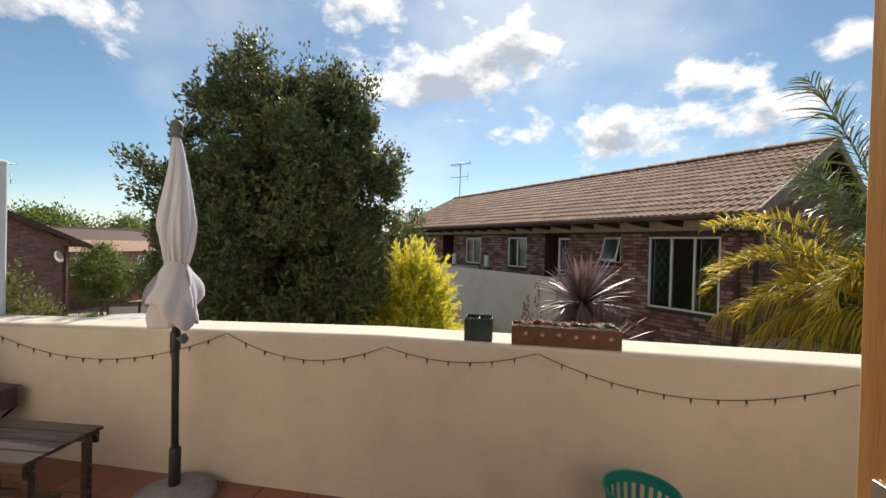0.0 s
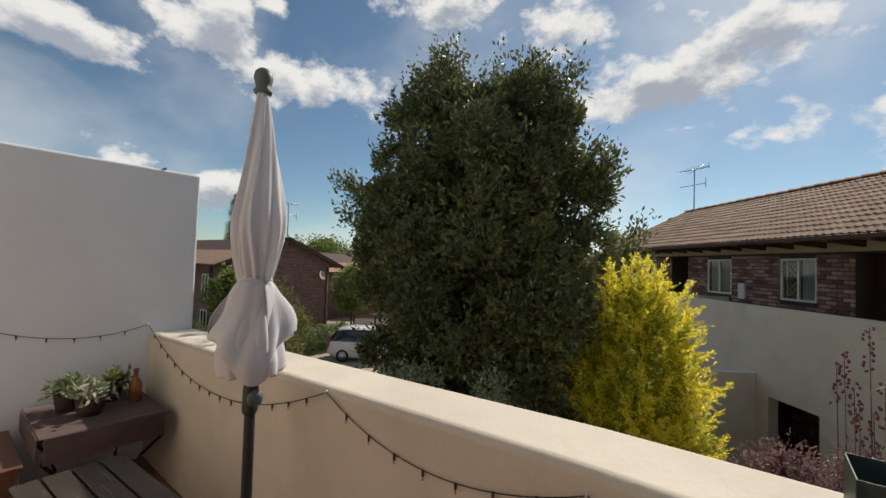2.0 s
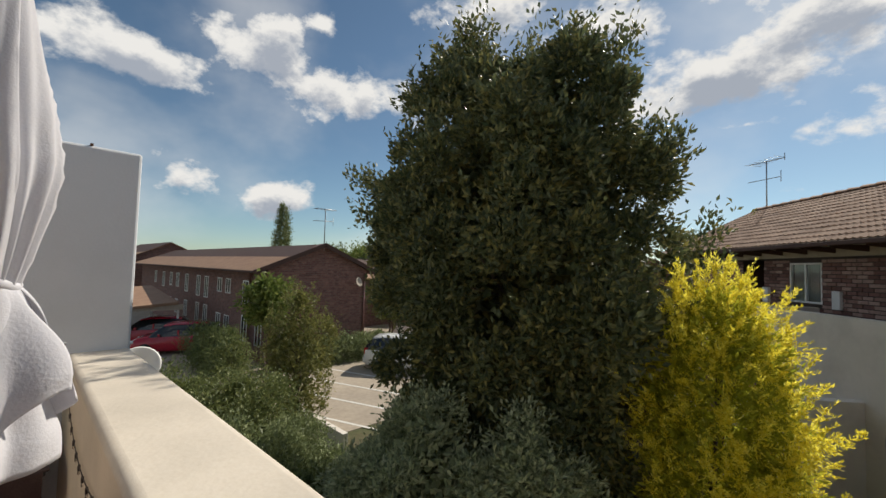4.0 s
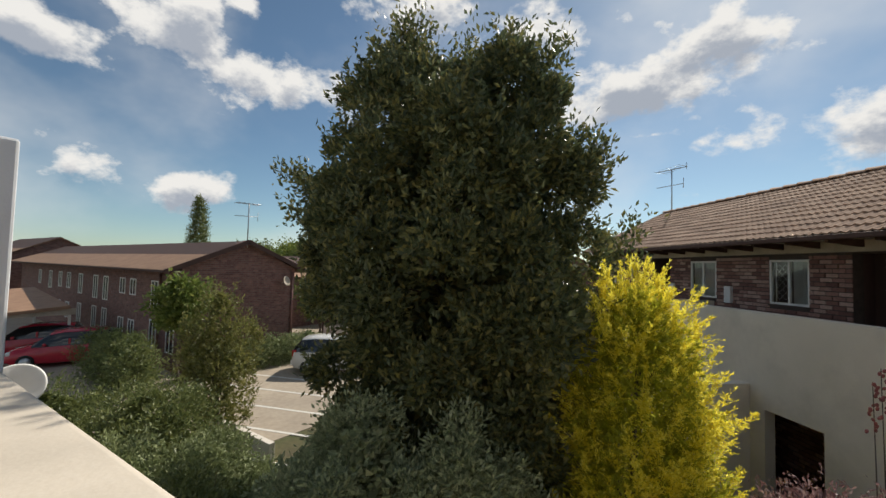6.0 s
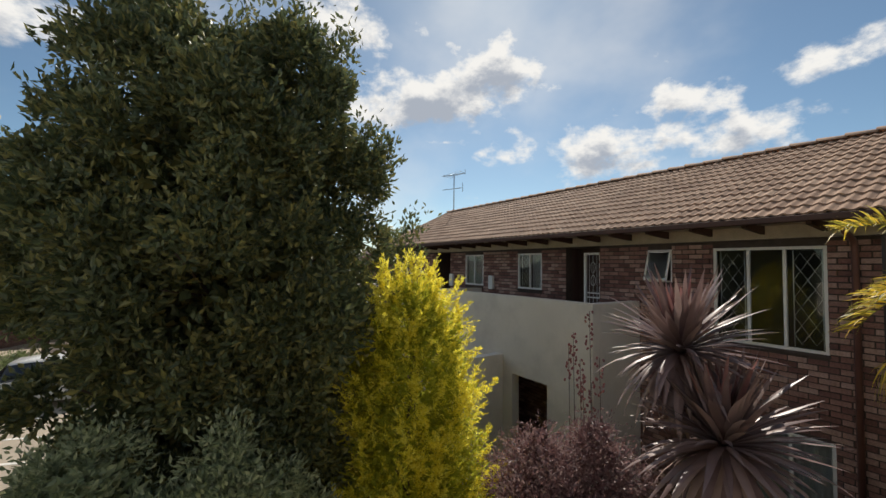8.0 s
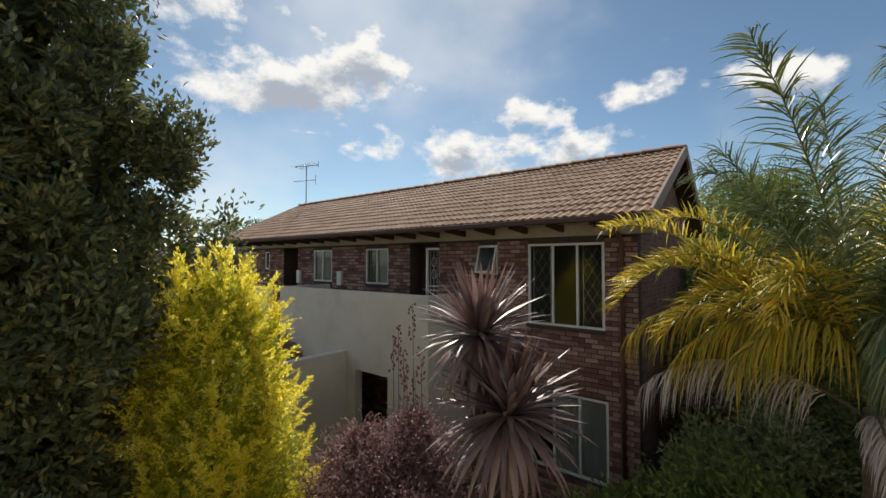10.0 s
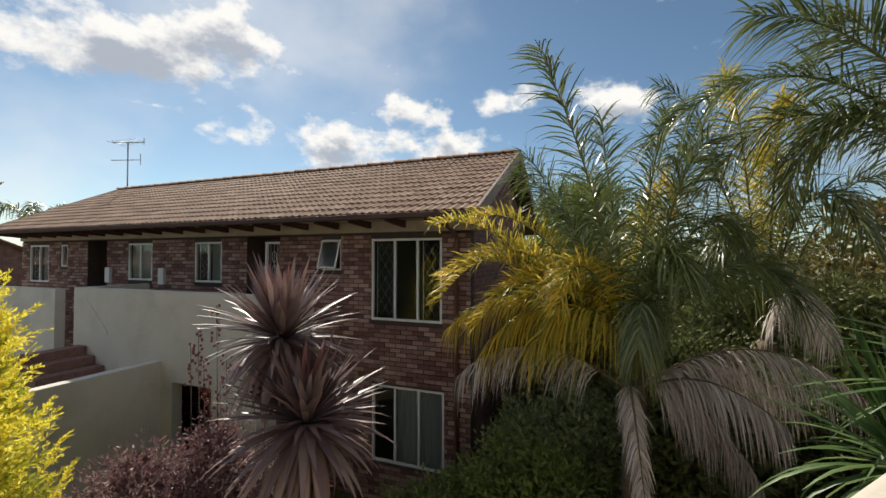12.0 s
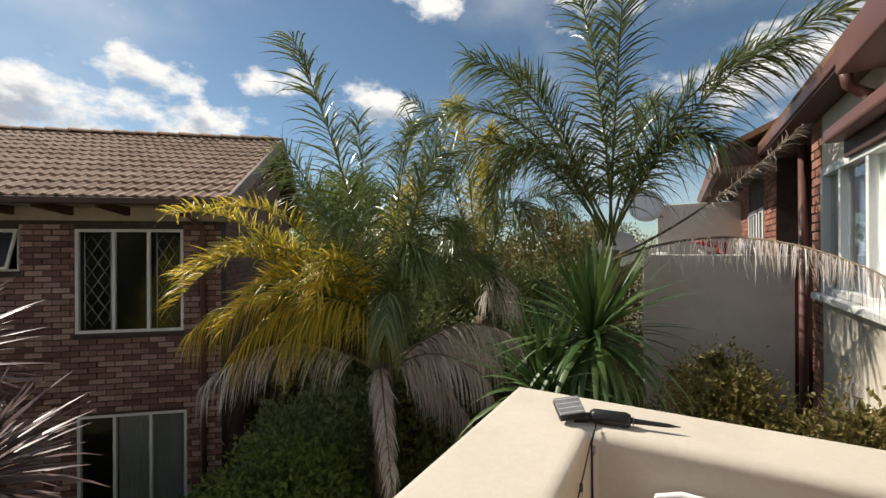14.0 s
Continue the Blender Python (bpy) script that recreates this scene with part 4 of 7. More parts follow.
def crown_points(rng, axis, profile, n, shell=(0.8, 1.06), lobes=7, lobe=0.16, squash=1.0):
    """Clump places near the surface of a lumpy solid of revolution, with their outward directions."""
    z0, z1 = profile[0][0], profile[-1][0]
    zz = np.linspace(z0, z1, 200)
    w = profile_radius(profile, zz) + 0.12
    z = rng.choice(zz, n, p=w / w.sum()) + rng.uniform(-0.03, 0.03, n)
    th = rng.uniform(0, 2 * np.pi, n)
    ph = rng.uniform(0, 6, 6)
    bump_ = 1 + lobe * (np.sin(lobes * th + 1.7 * z + ph[0]) * np.sin(2.1 * z + ph[1]) + 0.6 * np.sin(3 * th - 2.9 * z + ph[2]))
    r = profile_radius(profile, z) * bump_ * rng.uniform(*shell, n)
    c = np.stack([axis[0] + r * np.cos(th), axis[1] + r * np.sin(th) * squash, z], 1)
    dz = (profile_radius(profile, z - 0.1) - profile_radius(profile, z + 0.1)) / 0.2
    o = np.stack([np.cos(th), np.sin(th), dz * 0.8 + 0.25], 1)
    return c, o / np.linalg.norm(o, axis=1, keepdims=True)


def clumped(rng, c, o, per, radius, length, width, spread=0.8):
    """Round each clump place a bunch of leaves."""
    n = len(c) * per
    off = rng.normal(0, 1, (n, 3)) * radius * np.array([0.55, 0.55, 0.6])
    cc = np.repeat(c, per, 0) + off + np.repeat(o, per, 0) * rng.uniform(0, radius, (n, 1))
    return leaves(cc, np.repeat(o, per, 0) * 0.8 + off / radius * 0.4 + np.array([0, 0, 0.25]), length, width, rng, spread)


def lobed(rng, axis, profile, lobes, size, clumps, shell=(0.72, 0.92), lobe=0.1, squash=1.0):
    """Clump places on many rounded boughs that together make the crown."""
    c, o = crown_points(rng, axis, profile, lobes, shell, lobe=lobe, squash=squash)
    r = size * rng.uniform(0.6, 1.3, lobes)
    d = rng.normal(0, 1, (lobes, clumps, 3))
    d /= np.linalg.norm(d, axis=2, keepdims=True)
    d += o[:, None, :] * 0.75 + np.array([0, 0, 0.25])
    d /= np.linalg.norm(d, axis=2, keepdims=True)
    p = c[:, None, :] + d * (r[:, None] * rng.uniform(0.65, 1.0, (lobes, clumps)))[:, :, None] * np.array([1, 1, 0.85])
    return p.reshape(-1, 3), d.reshape(-1, 3)


def join_leaves(*sets):
    vs, fs, k = [], [], 0
    for v, f in sets:
        vs.append(v), fs.append(f + k)
        k += len(v)
    return np.concatenate(vs).tolist(), np.concatenate(fs).tolist()


def limbs(rng, base, top, profile, axis, n, r0):
    """A tapered trunk and its limbs."""
    b_ = bmesh.new()
    base, top = Vector(base), Vector(top)
    pts = [base.lerp(top, f) + Vector((rng.normal(0, 0.05), rng.normal(0, 0.05), 0)) for f in (0, 0.15, 0.35, 0.6, 0.85)]
    tube(b_, pts, [r0 * 1.25, r0, r0 * 0.8, r0 * 0.5, r0 * 0.2], 10)
    for _ in range(n):
        f = rng.uniform(0.25, 0.8)
        p = base.lerp(top, f)
        th = rng.uniform(0, 2 * np.pi)
        z = p.z + rng.uniform(0.2, 1.2)
        r = float(profile_radius(profile, z)) * 0.85
        q = Vector((axis[0] + r * math.cos(th), axis[1] + r * math.sin(th), z))
        tube(b_, [p, p.lerp(q, 0.4) + Vector((0, 0, 0.12)), q], [r0 * 0.4 * (1.1 - f), r0 * 0.25 * (1.1 - f), r0 * 0.06], 6)
    return b_


def plant(name, label, category, axis, base_z, profile, leaf_mat, seed, clumps, per, radius, length, width, trunk_r=0.05, n_limbs=8, group="", shell=(0.7, 1.06), lobe=0.16, extra=None, spread=0.8, squash=1.0, boughs=None, sprigs=0, fill=0.8):
    """A shrub or tree: woody stem with limbs, and a crown of many leaves."""
    rng = np.random.default_rng(seed)
    t = thing(name, pose(axis[0], axis[1], base_z), label, category, group)
    inv = Vector((axis[0], axis[1], base_z))
    wood = limbs(rng, (axis[0], axis[1], base_z), (axis[0], axis[1], profile[-1][0] - 0.25 * (profile[-1][0] - profile[0][0])), profile, axis, n_limbs, trunk_r)
    wood.transform(Matrix.Translation(-inv))
    part("trunk", wood, BARK, t)
    if boughs:
        c, o = lobed(rng, axis, profile, boughs[0], boughs[1], max(4, clumps // boughs[0]), lobe=lobe, squash=squash)
    else:
        c, o = crown_points(rng, axis, profile, clumps, shell, lobe=lobe, squash=squash)
    sets = [clumped(rng, c, o, per, radius, length, width, spread)]
    cc, co = crown_points(rng, axis, profile, int(clumps * 4.5), (0.2, fill), lobe=lobe, squash=squash)
    sets.append(leaves(cc, co, length * 1.7, width * 2.6, rng, 1.2))
    if extra is not None:
        for p0, p1, n, rad in extra:
            f = np.linspace(0, 1, n)[:, None]
            cc = np.array(p0) * (1 - f) + np.array(p1) * f + rng.normal(0, rad * 0.5, (n, 3))
            d = np.array(p1) - np.array(p0)
            sets.append(clumped(rng, cc, np.repeat(d[None] / np.linalg.norm(d), n, 0), per, rad, length, width, spread))
    if sprigs:                         # leafy shoots that stand out of the crown
        k = rng.choice(len(c), sprigs)
        d = o[k] * 0.6 + np.array([0, 0, 0.75]) + rng.normal(0, 0.2, (sprigs, 3))
        d *= rng.uniform(0.15, 0.42, (sprigs, 1))
        g = rng.uniform(0, 1, (sprigs, 26, 1))
        p = c[k][:, None, :] + d[:, None, :] * g + rng.normal(0, 0.03, (sprigs, 26, 3))
        q = d[:, None, :] * 1.5 + rng.normal(0, 0.5, (sprigs, 26, 3))
        sets.append(leaves(p.reshape(-1, 3), q.reshape(-1, 3), length, width, rng, 0.3))
    v, f = join_leaves(*sets)
    v = (np.array(v) - np.array(inv)).tolist()
    tagged(raw_object("crown", v, f, leaf_mat, t), kind="stuff")
    return t


TREE_AXIS = (-4.2, 7.15)
TREE_PROFILE = [(-2.6, 1.1), (-1.8, 1.5), (-1.0, 1.65), (0.0, 1.75), (1.0, 1.88), (2.2, 1.86), (3.0, 1.66), (3.5, 1.45), (3.95, 1.15), (4.25, 0.8), (4.4, 0.3)]
tree = plant("evergreen_tree", "tall dense dark green evergreen tree with small glossy leaves", "tree", TREE_AXIS, GROUND_Z, TREE_PROFILE, LEAF_TREE, 14, 8400, 15, 0.085, 0.096, 0.046, 0.16, 34,
             lobe=0.12, boughs=(150, 0.43), sprigs=1500, spread=0.75, fill=0.66,
             extra=[((-5.5, 6.3, 2.0), (-6.05, 5.6, 2.85), 30, 0.13), ((-5.6, 6.2, 1.9), (-6.05, 5.7, 2.25), 26, 0.12), ((-5.7, 6.1, 2.3), (-5.9, 5.7, 2.65), 20, 0.12),
                    ((-3.85, 7.0, 3.3), (-3.85, 6.95, 4.45), 60, 0.24), ((-4.4, 6.5, 3.9), (-4.46, 6.35, 4.78), 40, 0.17), ((-2.9, 7.3, 3.2), (-2.84, 7.28, 4.4), 50, 0.18), ((-3.4, 7.2, 3.6), (-3.35, 7.1, 4.6), 40, 0.16),
                    ((-2.5, 7.9, 2.5), (-2.35, 8.0, 3.2), 24, 0.15), ((-4.9, 6.6, 3.6), (-5.0, 6.5, 4.4), 30, 0.16), ((-2.3, 8.0, 1.2), (-2.0, 8.0, 1.95), 30, 0.2)])

# the golden conifer, built of flat feathery sprays


def sprays(rng, base, direction, length, leaflets, leaf_l, leaf_w):
    n = len(base)
    d = direction / np.linalg.norm(direction, axis=1, keepdims=True)
    s = np.cross(d, rng.normal(0, 1, (n, 3)))
    s /= np.linalg.norm(s, axis=1, keepdims=True)
    f = np.linspace(0.05, 1, leaflets)
    side = np.where(np.arange(leaflets) % 2 == 0, 1.0, -1.0)
    L_ = length * rng.uniform(0.6, 1.3, n)
    p = base[:, None, :] + d[:, None, :] * (f[None, :, None] * L_[:, None, None])
    p[:, :, 2] -= (f ** 2)[None, :] * 0.05
    q = d[:, None, :] * 0.75 + s[:, None, :] * side[None, :, None] * (1 - 0.7 * f)[None, :, None]
    return leaves(p.reshape(-1, 3), q.reshape(-1, 3), leaf_l, leaf_w, rng, 0.12, 0.1)


def golden_conifer():
    rng = np.random.default_rng(5)
    ax, prof = (-1.72, 7.03), [(-3.1, 0.75), (-2.2, 0.88), (-1.2, 0.86), (-0.3, 0.77), (0.3, 0.68), (0.70, 0.52), (0.96, 0.32), (1.14, 0.08)]
    t = thing("golden_conifer", pose(ax[0], ax[1], GROUND_Z), "bright golden yellow feathery conifer bush", "bush")
    inv = np.array((ax[0], ax[1], GROUND_Z))
    wood = limbs(rng, (ax[0], ax[1], GROUND_Z), (ax[0], ax[1], 1.0), prof, ax, 12, 0.06)
    wood.transform(Matrix.Translation(-Vector(inv)))
    part("trunk", wood, BARK, t)
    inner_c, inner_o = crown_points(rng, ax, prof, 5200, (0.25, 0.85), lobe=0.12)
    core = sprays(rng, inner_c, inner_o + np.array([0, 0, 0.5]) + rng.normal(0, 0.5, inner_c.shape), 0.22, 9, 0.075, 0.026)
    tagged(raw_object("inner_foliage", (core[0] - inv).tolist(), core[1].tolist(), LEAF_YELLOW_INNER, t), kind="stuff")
    # plumes: each a stem that leans out, set with short sprays that shorten to its tip
    pc_, po = crown_points(rng, ax, prof, 620, (0.55, 0.92), lobe=0.2)
    pd = po * rng.uniform(0.35, 0.9, (620, 1)) + np.array([0, 0, 0.75]) + rng.normal(0, 0.22, (620, 3))
    pd /= np.linalg.norm(pd, axis=1, keepdims=True)
    pl_ = rng.uniform(0.22, 0.48, (620, 1))
    per_ = 13
    g = np.tile(np.linspace(0.0, 1.0, per_), 620)[:, None]
    base = np.repeat(pc_, per_, 0) + np.repeat(pd * pl_, per_, 0) * g
    side = rng.normal(0, 1, base.shape)
    d = np.repeat(pd, per_, 0) * 0.8 + side * (0.62 * (1.05 - g))
    sets = [sprays(rng, base[k::2], d[k::2], ln, 12, 0.042, 0.0135) for k, ln in ((0, 0.16), (1, 0.12))]
    for p0, p1, n in (((-1.9, 6.7, 0.6), (-1.94, 6.62, 1.40), 90), ((-1.55, 7.3, 0.5), (-1.54, 7.38, 1.36), 90), ((-2.2, 6.9, 0.2), (-2.35, 6.85, 0.95), 60), ((-1.3, 7.2, 0.1), (-1.16, 7.25, 0.8), 60), ((-1.2, 6.8, -0.6), (-1.0, 6.7, 0.05), 50), ((-1.75, 7.1, 0.9), (-1.72, 7.1, 1.5), 40)):
        f = rng.uniform(0, 1, (n, 1))
        cc = np.array(p0) * (1 - f) + np.array(p1) * f + rng.normal(0, 0.11, (n, 3)) * (1.1 - f)
        sets.append(sprays(rng, cc, np.array([0, 0, 1.0]) + rng.normal(0, 0.4, (n, 3)), 0.2, 13, 0.05, 0.015))
    v, f = join_leaves(*sets)
    tagged(raw_object("crown", (np.array(v) - inv).tolist(), f, LEAF_YELLOW, t), kind="stuff")


golden_conifer()



def shrub_profile(bottom, top, r):
    h_ = top - bottom
    return [(bottom, r * 0.7), (bottom + 0.3 * h_, r), (bottom + 0.6 * h_, r * 0.97), (bottom + 0.85 * h_, r * 0.65), (top, r * 0.15)]


LEAF_SILVER = material("pale_grey_green_leaf", [(0.18, 0.22, 0.12), (0.33, 0.38, 0.21), (0.50, 0.54, 0.34)], 0.45, 1.5, fine=30, fine_amount=0.2, bump=0.0, translucent=0.3, per="island", spread=0.7)
# grey-green shrubs below the parapet
for (x, y, top, r, seed) in ((-3.75, 5.0, -0.14, 0.95, 21), (-3.0, 5.6, -0.2, 0.8, 22), (-4.5, 5.2, -0.55, 0.85, 23), (-3.9, 4.1, -0.75, 0.75, 24)):
    plant("shrub", "dense grey-green leafy shrub in the garden", "shrub", (x, y), GROUND_Z, shrub_profile(-3.0, top, r), LEAF_SILVER, seed, 1500, 18, 0.10, 0.070, 0.030, 0.04, 14, "grey-green shrubs", boughs=(60, 0.26))
for (x, y, top, r, seed) in ((-8.6, 4.9, -0.75, 1.2, 31), (-6.6, 4.1, -0.95, 1.1, 32), (-5.3, 4.3, -1.0, 0.85, 33), (-7.6, 5.4, -1.6, 0.9, 34), (-10.6, 4.0, -0.95, 1.3, 35), (-5.6, 5.6, -2.2, 0.7, 36)):
    plant("shrub", "dark green garden shrub with pale tips", "shrub", (x, y), GROUND_Z, shrub_profile(-3.1, top, r), LEAF_HEDGE if seed % 2 else LEAF_GREY, seed, 1300, 16, 0.12, 0.070, 0.030, 0.04, 12, "garden shrubs", boughs=(60, 0.32))
LEAF_YOUNG = material("olive_green_leaf", [(0.10, 0.115, 0.035), (0.20, 0.205, 0.06), (0.33, 0.30, 0.10)], 0.45, 1.5, fine=30, fine_amount=0.2, bump=0.0, translucent=0.4, per="island", spread=0.7)
plant("young_tree", "slender olive green young tree with fine sparse leaves", "tree", (-11.0, 7.2), GROUND_Z, [(-2.6, 0.4), (-1.8, 0.8), (-1.0, 0.85), (-0.3, 0.6), (0.3, 0.3), (0.66, 0.1)], LEAF_YOUNG, 41, 420, 13, 0.15, 0.085, 0.034, 0.06, 22, lobe=0.35, boughs=(46, 0.25), sprigs=160)
plant("broadleaf_tree", "small tree with broad light green leaves", "tree", (-15.9, 8.3), GROUND_Z, [(-0.8, 0.25), (-0.3, 0.6), (0.2, 0.72), (0.6, 0.5), (0.8, 0.2)], LEAF_LIGHT, 42, 120, 16, 0.18, 0.17, 0.09, 0.07, 14, lobe=0.25)
for k in range(6):
    plant("hedge", "clipped dark hedge with pale leaf tips", "hedge", (-18.0, 10.2 + 0.95 * k), GROUND_Z, shrub_profile(-3.2, -1.95, 0.7), LEAF_GREY, 50 + k, 150, 14, 0.14, 0.1, 0.045, 0.03, 6, "hedge along the brick gable")
for k in range(5):
    plant("hedge", "dark green shrub beside the brick block", "hedge", (-17.5 - 0.9 * k, 7.6 + 0.25 * (k % 2)), GROUND_Z, shrub_profile(-3.2, -1.55 + 0.2 * (k % 3), 0.75), LEAF_HEDGE, 60 + k, 150, 14, 0.16, 0.1, 0.04, 0.03, 6, "dark shrubs by the block")
# wine-red shrubs and dry stalks below the purple plant
for (x, y, top, r, seed) in ((-0.2, 7.1, -0.5, 0.75, 71), (0.45, 7.3, -0.42, 0.7, 72), (0.2, 6.3, -0.95, 0.6, 73), (-0.6, 6.4, -1.1, 0.6, 74)):
    plant("shrub", "dark wine-red shrub with silvery specks", "shrub", (x, y), GROUND_Z, shrub_profile(-3.0, top, r), LEAF_WINE, seed, 1000, 16, 0.12, 0.05, 0.022, 0.03, 14, "wine-red shrubs")
SEED_RED = material("red_seed_head", [(0.16, 0.05, 0.05), (0.30, 0.10, 0.10)], 0.7, 8.0, bump=0.0)
for (x, y, top, seed) in ((0.45, 7.52, 0.9, 1), (0.27, 7.62, 0.62, 2), (0.55, 7.45, 0.35, 3), (0.33, 7.5, 0.3, 4), (0.2, 7.55, 0.5, 5), (0.38, 7.58, 0.1, 6), (0.49, 7.6, 0.0, 7)):
    rng = random.Random(seed)
    t = thing("flower_stalk", pose(x, y, GROUND_Z), "thin dry flower stalk with small red seed heads", "plant", "dry flower stalks")
    hgt = top - GROUND_Z
    part("stem", tube(bmesh.new(), [(0, 0, 0), (0.03, 0.02, hgt * 0.5), (0.0, 0.0, hgt)], [0.012, 0.009, 0.004], 5), BARK, t)
    for k in range(16):
        z = hgt - 0.03 * k - rng.random() * 0.02
        a_ = rng.random() * 6.28
        rr = 0.02 + rng.random() * 0.035
        part("seed_head", cube(-0.012, 0.012, -0.012, 0.012, -0.02, 0.02, 0.008, 1, m=pose(rr * math.cos(a_), rr * math.sin(a_), z, rng.uniform(-40, 40), rng.uniform(-40, 40), 0)), SEED_RED, t)

# shrubs on the other side, by the palms
for (x, y, top, r, seed) in ((4.55, 1.75, 0.42, 0.8, 81), (3.9, 1.1, 0.45, 0.75, 82), (5.6, 1.75, 0.35, 0.7, 83), (3.1, 1.7, -0.1, 0.6, 84)):
    plant("shrub", "olive and bronze leafed shrub below the parapet", "shrub", (x, y), GROUND_Z, shrub_profile(-3.0, top, r), LEAF_OLIVE, seed, 1400, 18, 0.12, 0.05, 0.024, 0.04, 14, "olive shrubs")
for (x, y, top, r, seed, mt) in ((3.7, 6.0, -0.95, 0.8, 91, LEAF_LIGHT), (4.9, 6.6, -0.7, 0.9, 92, LEAF_GREY), (2.7, 6.4, -1.5, 0.6, 93, LEAF_LIGHT), (6.1, 5.5, 0.35, 1.0, 94, LEAF_HEDGE), (10.2, 4.9, 2.35, 1.9, 95, LEAF_OLIVE), (8.3, 6.2, 1.9, 1.7, 96, LEAF_HEDGE), (12.5, 4.2, 2.2, 1.9, 97, LEAF_OLIVE),
                               (7.6, 4.2, 0.9, 1.2, 98, LEAF_HEDGE), (9.3, 8.5, 2.2, 1.9, 99, LEAF_OLIVE), (8.4, 11.2, 1.3, 1.7, 100, LEAF_HEDGE), (6.9, 8.9, 0.3, 1.1, 102, LEAF_OLIVE)):
    plant("shrub", "large dark green shrub behind the palms", "shrub", (x, y), GROUND_Z, shrub_profile(-3.0, top, r), mt, seed, 1300, 12, 0.15, 0.09, 0.04, 0.06, 14, "shrubs behind the palms", boughs=(70, 0.38))
plant("garden_tree", "yellow-green leafy tree behind the brick house", "tree", (11.8, 12.6), GROUND_Z, [(0.0, 1.2), (1.5, 2.0), (2.8, 1.9), (3.6, 1.2), (4.0, 0.4)], LEAF_LIGHT, 101, 900, 22, 0.32, 0.13, 0.05, 0.12, 14, lobe=0.25)

# trees far off
for (x, y, top, r, seed) in ((-58, 42, 4.6, 5.0, 111), (-66, 40, 4.4, 4.5, 112), (-50, 46, 3.8, 4.0, 113), (-24, 34, 2.8, 2.2, 114), (-34, 44, 5.0, 3.0, 115), (-20.5, 21.0, 0.6, 1.6, 116), (-23.5, 20.0, 0.9, 1.7, 117)):
    plant("far_tree", "round leafy tree far behind the roofs", "tree", (x, y), GROUND_Z, [(-2.2, r * 0.5), (0, r), (top - 1.6, r * 0.9), (top - 0.5, r * 0.5), (top, r * 0.1)], LEAF_LIGHT if seed % 2 else LEAF_HEDGE, seed, 300, 12, r * 0.16, r * 0.09, r * 0.045, r * 0.06, 10, "trees far off", lobe=0.22)
plant("cypress", "tall narrow dark cypress behind the block", "tree", (-42.3, 20.2), GROUND_Z, [(-3.0, 0.8), (1.0, 0.85), (4.5, 0.75), (6.5, 0.45), (7.6, 0.08)], LEAF_HEDGE, 121, 500, 12, 0.2, 0.25, 0.06, 0.15, 6, lobe=0.06)


# ---------------------------------------------------------------- palms
def frond(name, parent, origin, p0, p1, p2, mat, rib, seed, n=46, leaf=0.5, wide=0.024, droop=0.35, fan=(-30, 100), twist=0.0, rib_r=0.016, tip=0.45, along=1.0):
    """One feather frond along a curve from p0 over p1 to p2, in world places; origin is the palm's foot."""
    rng = np.random.default_rng(seed)
    p0, p1, p2 = (np.array(p, float) - np.array(origin) for p in (p0, p1, p2))
    f = np.linspace(0, 1, 20)[:, None]
    pts = (1 - f) ** 2 * p0 + 2 * f * (1 - f) * p1 + f ** 2 * p2
    ribm = tube(bmesh.new(), [tuple(p) for p in pts], [rib_r * (1.15 - 0.95 * float(t)) for t in f[:, 0]], 6)
    fr = part(name, ribm, rib, parent)
    g = np.repeat(np.linspace(0.16, 1.0, n), 2)[:, None] + rng.normal(0, 0.006, (2 * n, 1))
    g = np.clip(g, 0, 1)
    c = (1 - g) ** 2 * p0 + 2 * g * (1 - g) * p1 + g ** 2 * p2
    d = 2 * (1 - g) * (p1 - p0) + 2 * g * (p2 - p1)
    d /= np.linalg.norm(d, axis=1, keepdims=True)
    up = np.array([math.sin(twist), 0.0, math.cos(twist)])
    s = np.cross(d, up)
    s /= np.linalg.norm(s, axis=1, keepdims=True) + 1e-6
    u = np.cross(s, d)
    sg = np.tile([1.0, -1.0], n)[:, None]
    env = np.minimum(1.0, 0.45 + 2.2 * g) * (1 - tip * g ** 3)
    L_ = leaf * env * rng.uniform(0.8, 1.15, (2 * n, 1))
    ph = np.radians(rng.uniform(*fan, (2 * n, 1)) + 14 * np.sin(37 * g))
    a_ = d * (0.55 + 0.45 * g) * along + (s * sg * np.cos(ph) + u * np.sin(ph)) * 0.8 + rng.normal(0, 0.08, (2 * n, 3))
    a_ /= np.linalg.norm(a_, axis=1, keepdims=True)
    wv = np.cross(a_, u + rng.normal(0, 0.4, (2 * n, 3)))
    wv /= np.linalg.norm(wv, axis=1, keepdims=True) + 1e-6
    rows = []
    segs = 5
    dr = droop * rng.uniform(0.5, 1.5, (2 * n, 1))
    for k in range(segs):
        h_ = k / (segs - 1)
        p = c + a_ * L_ * h_
        p[:, 2:3] -= dr * L_ * h_ ** 2
        p -= a_ * L_ * (0.25 * dr) * h_ ** 2
        w_ = wide * (0.55, 1.0, 0.9, 0.6, 0.06)[k]
        rows.append(np.stack([p + wv * w_ / 2, p - wv * w_ / 2], 1))
    v = np.stack(rows, 1).reshape(-1, 3)           # leaflet, segment, side
    base = np.arange(2 * n)[:, None, None] * segs * 2 + np.arange(segs - 1)[None, :, None] * 2
    faces = (base + np.array([0, 1, 3, 2])[None, None, :]).reshape(-1, 4)
    tagged(raw_object("blade", v.tolist(), faces.tolist(), mat, fr, True), kind="stuff")
    return fr


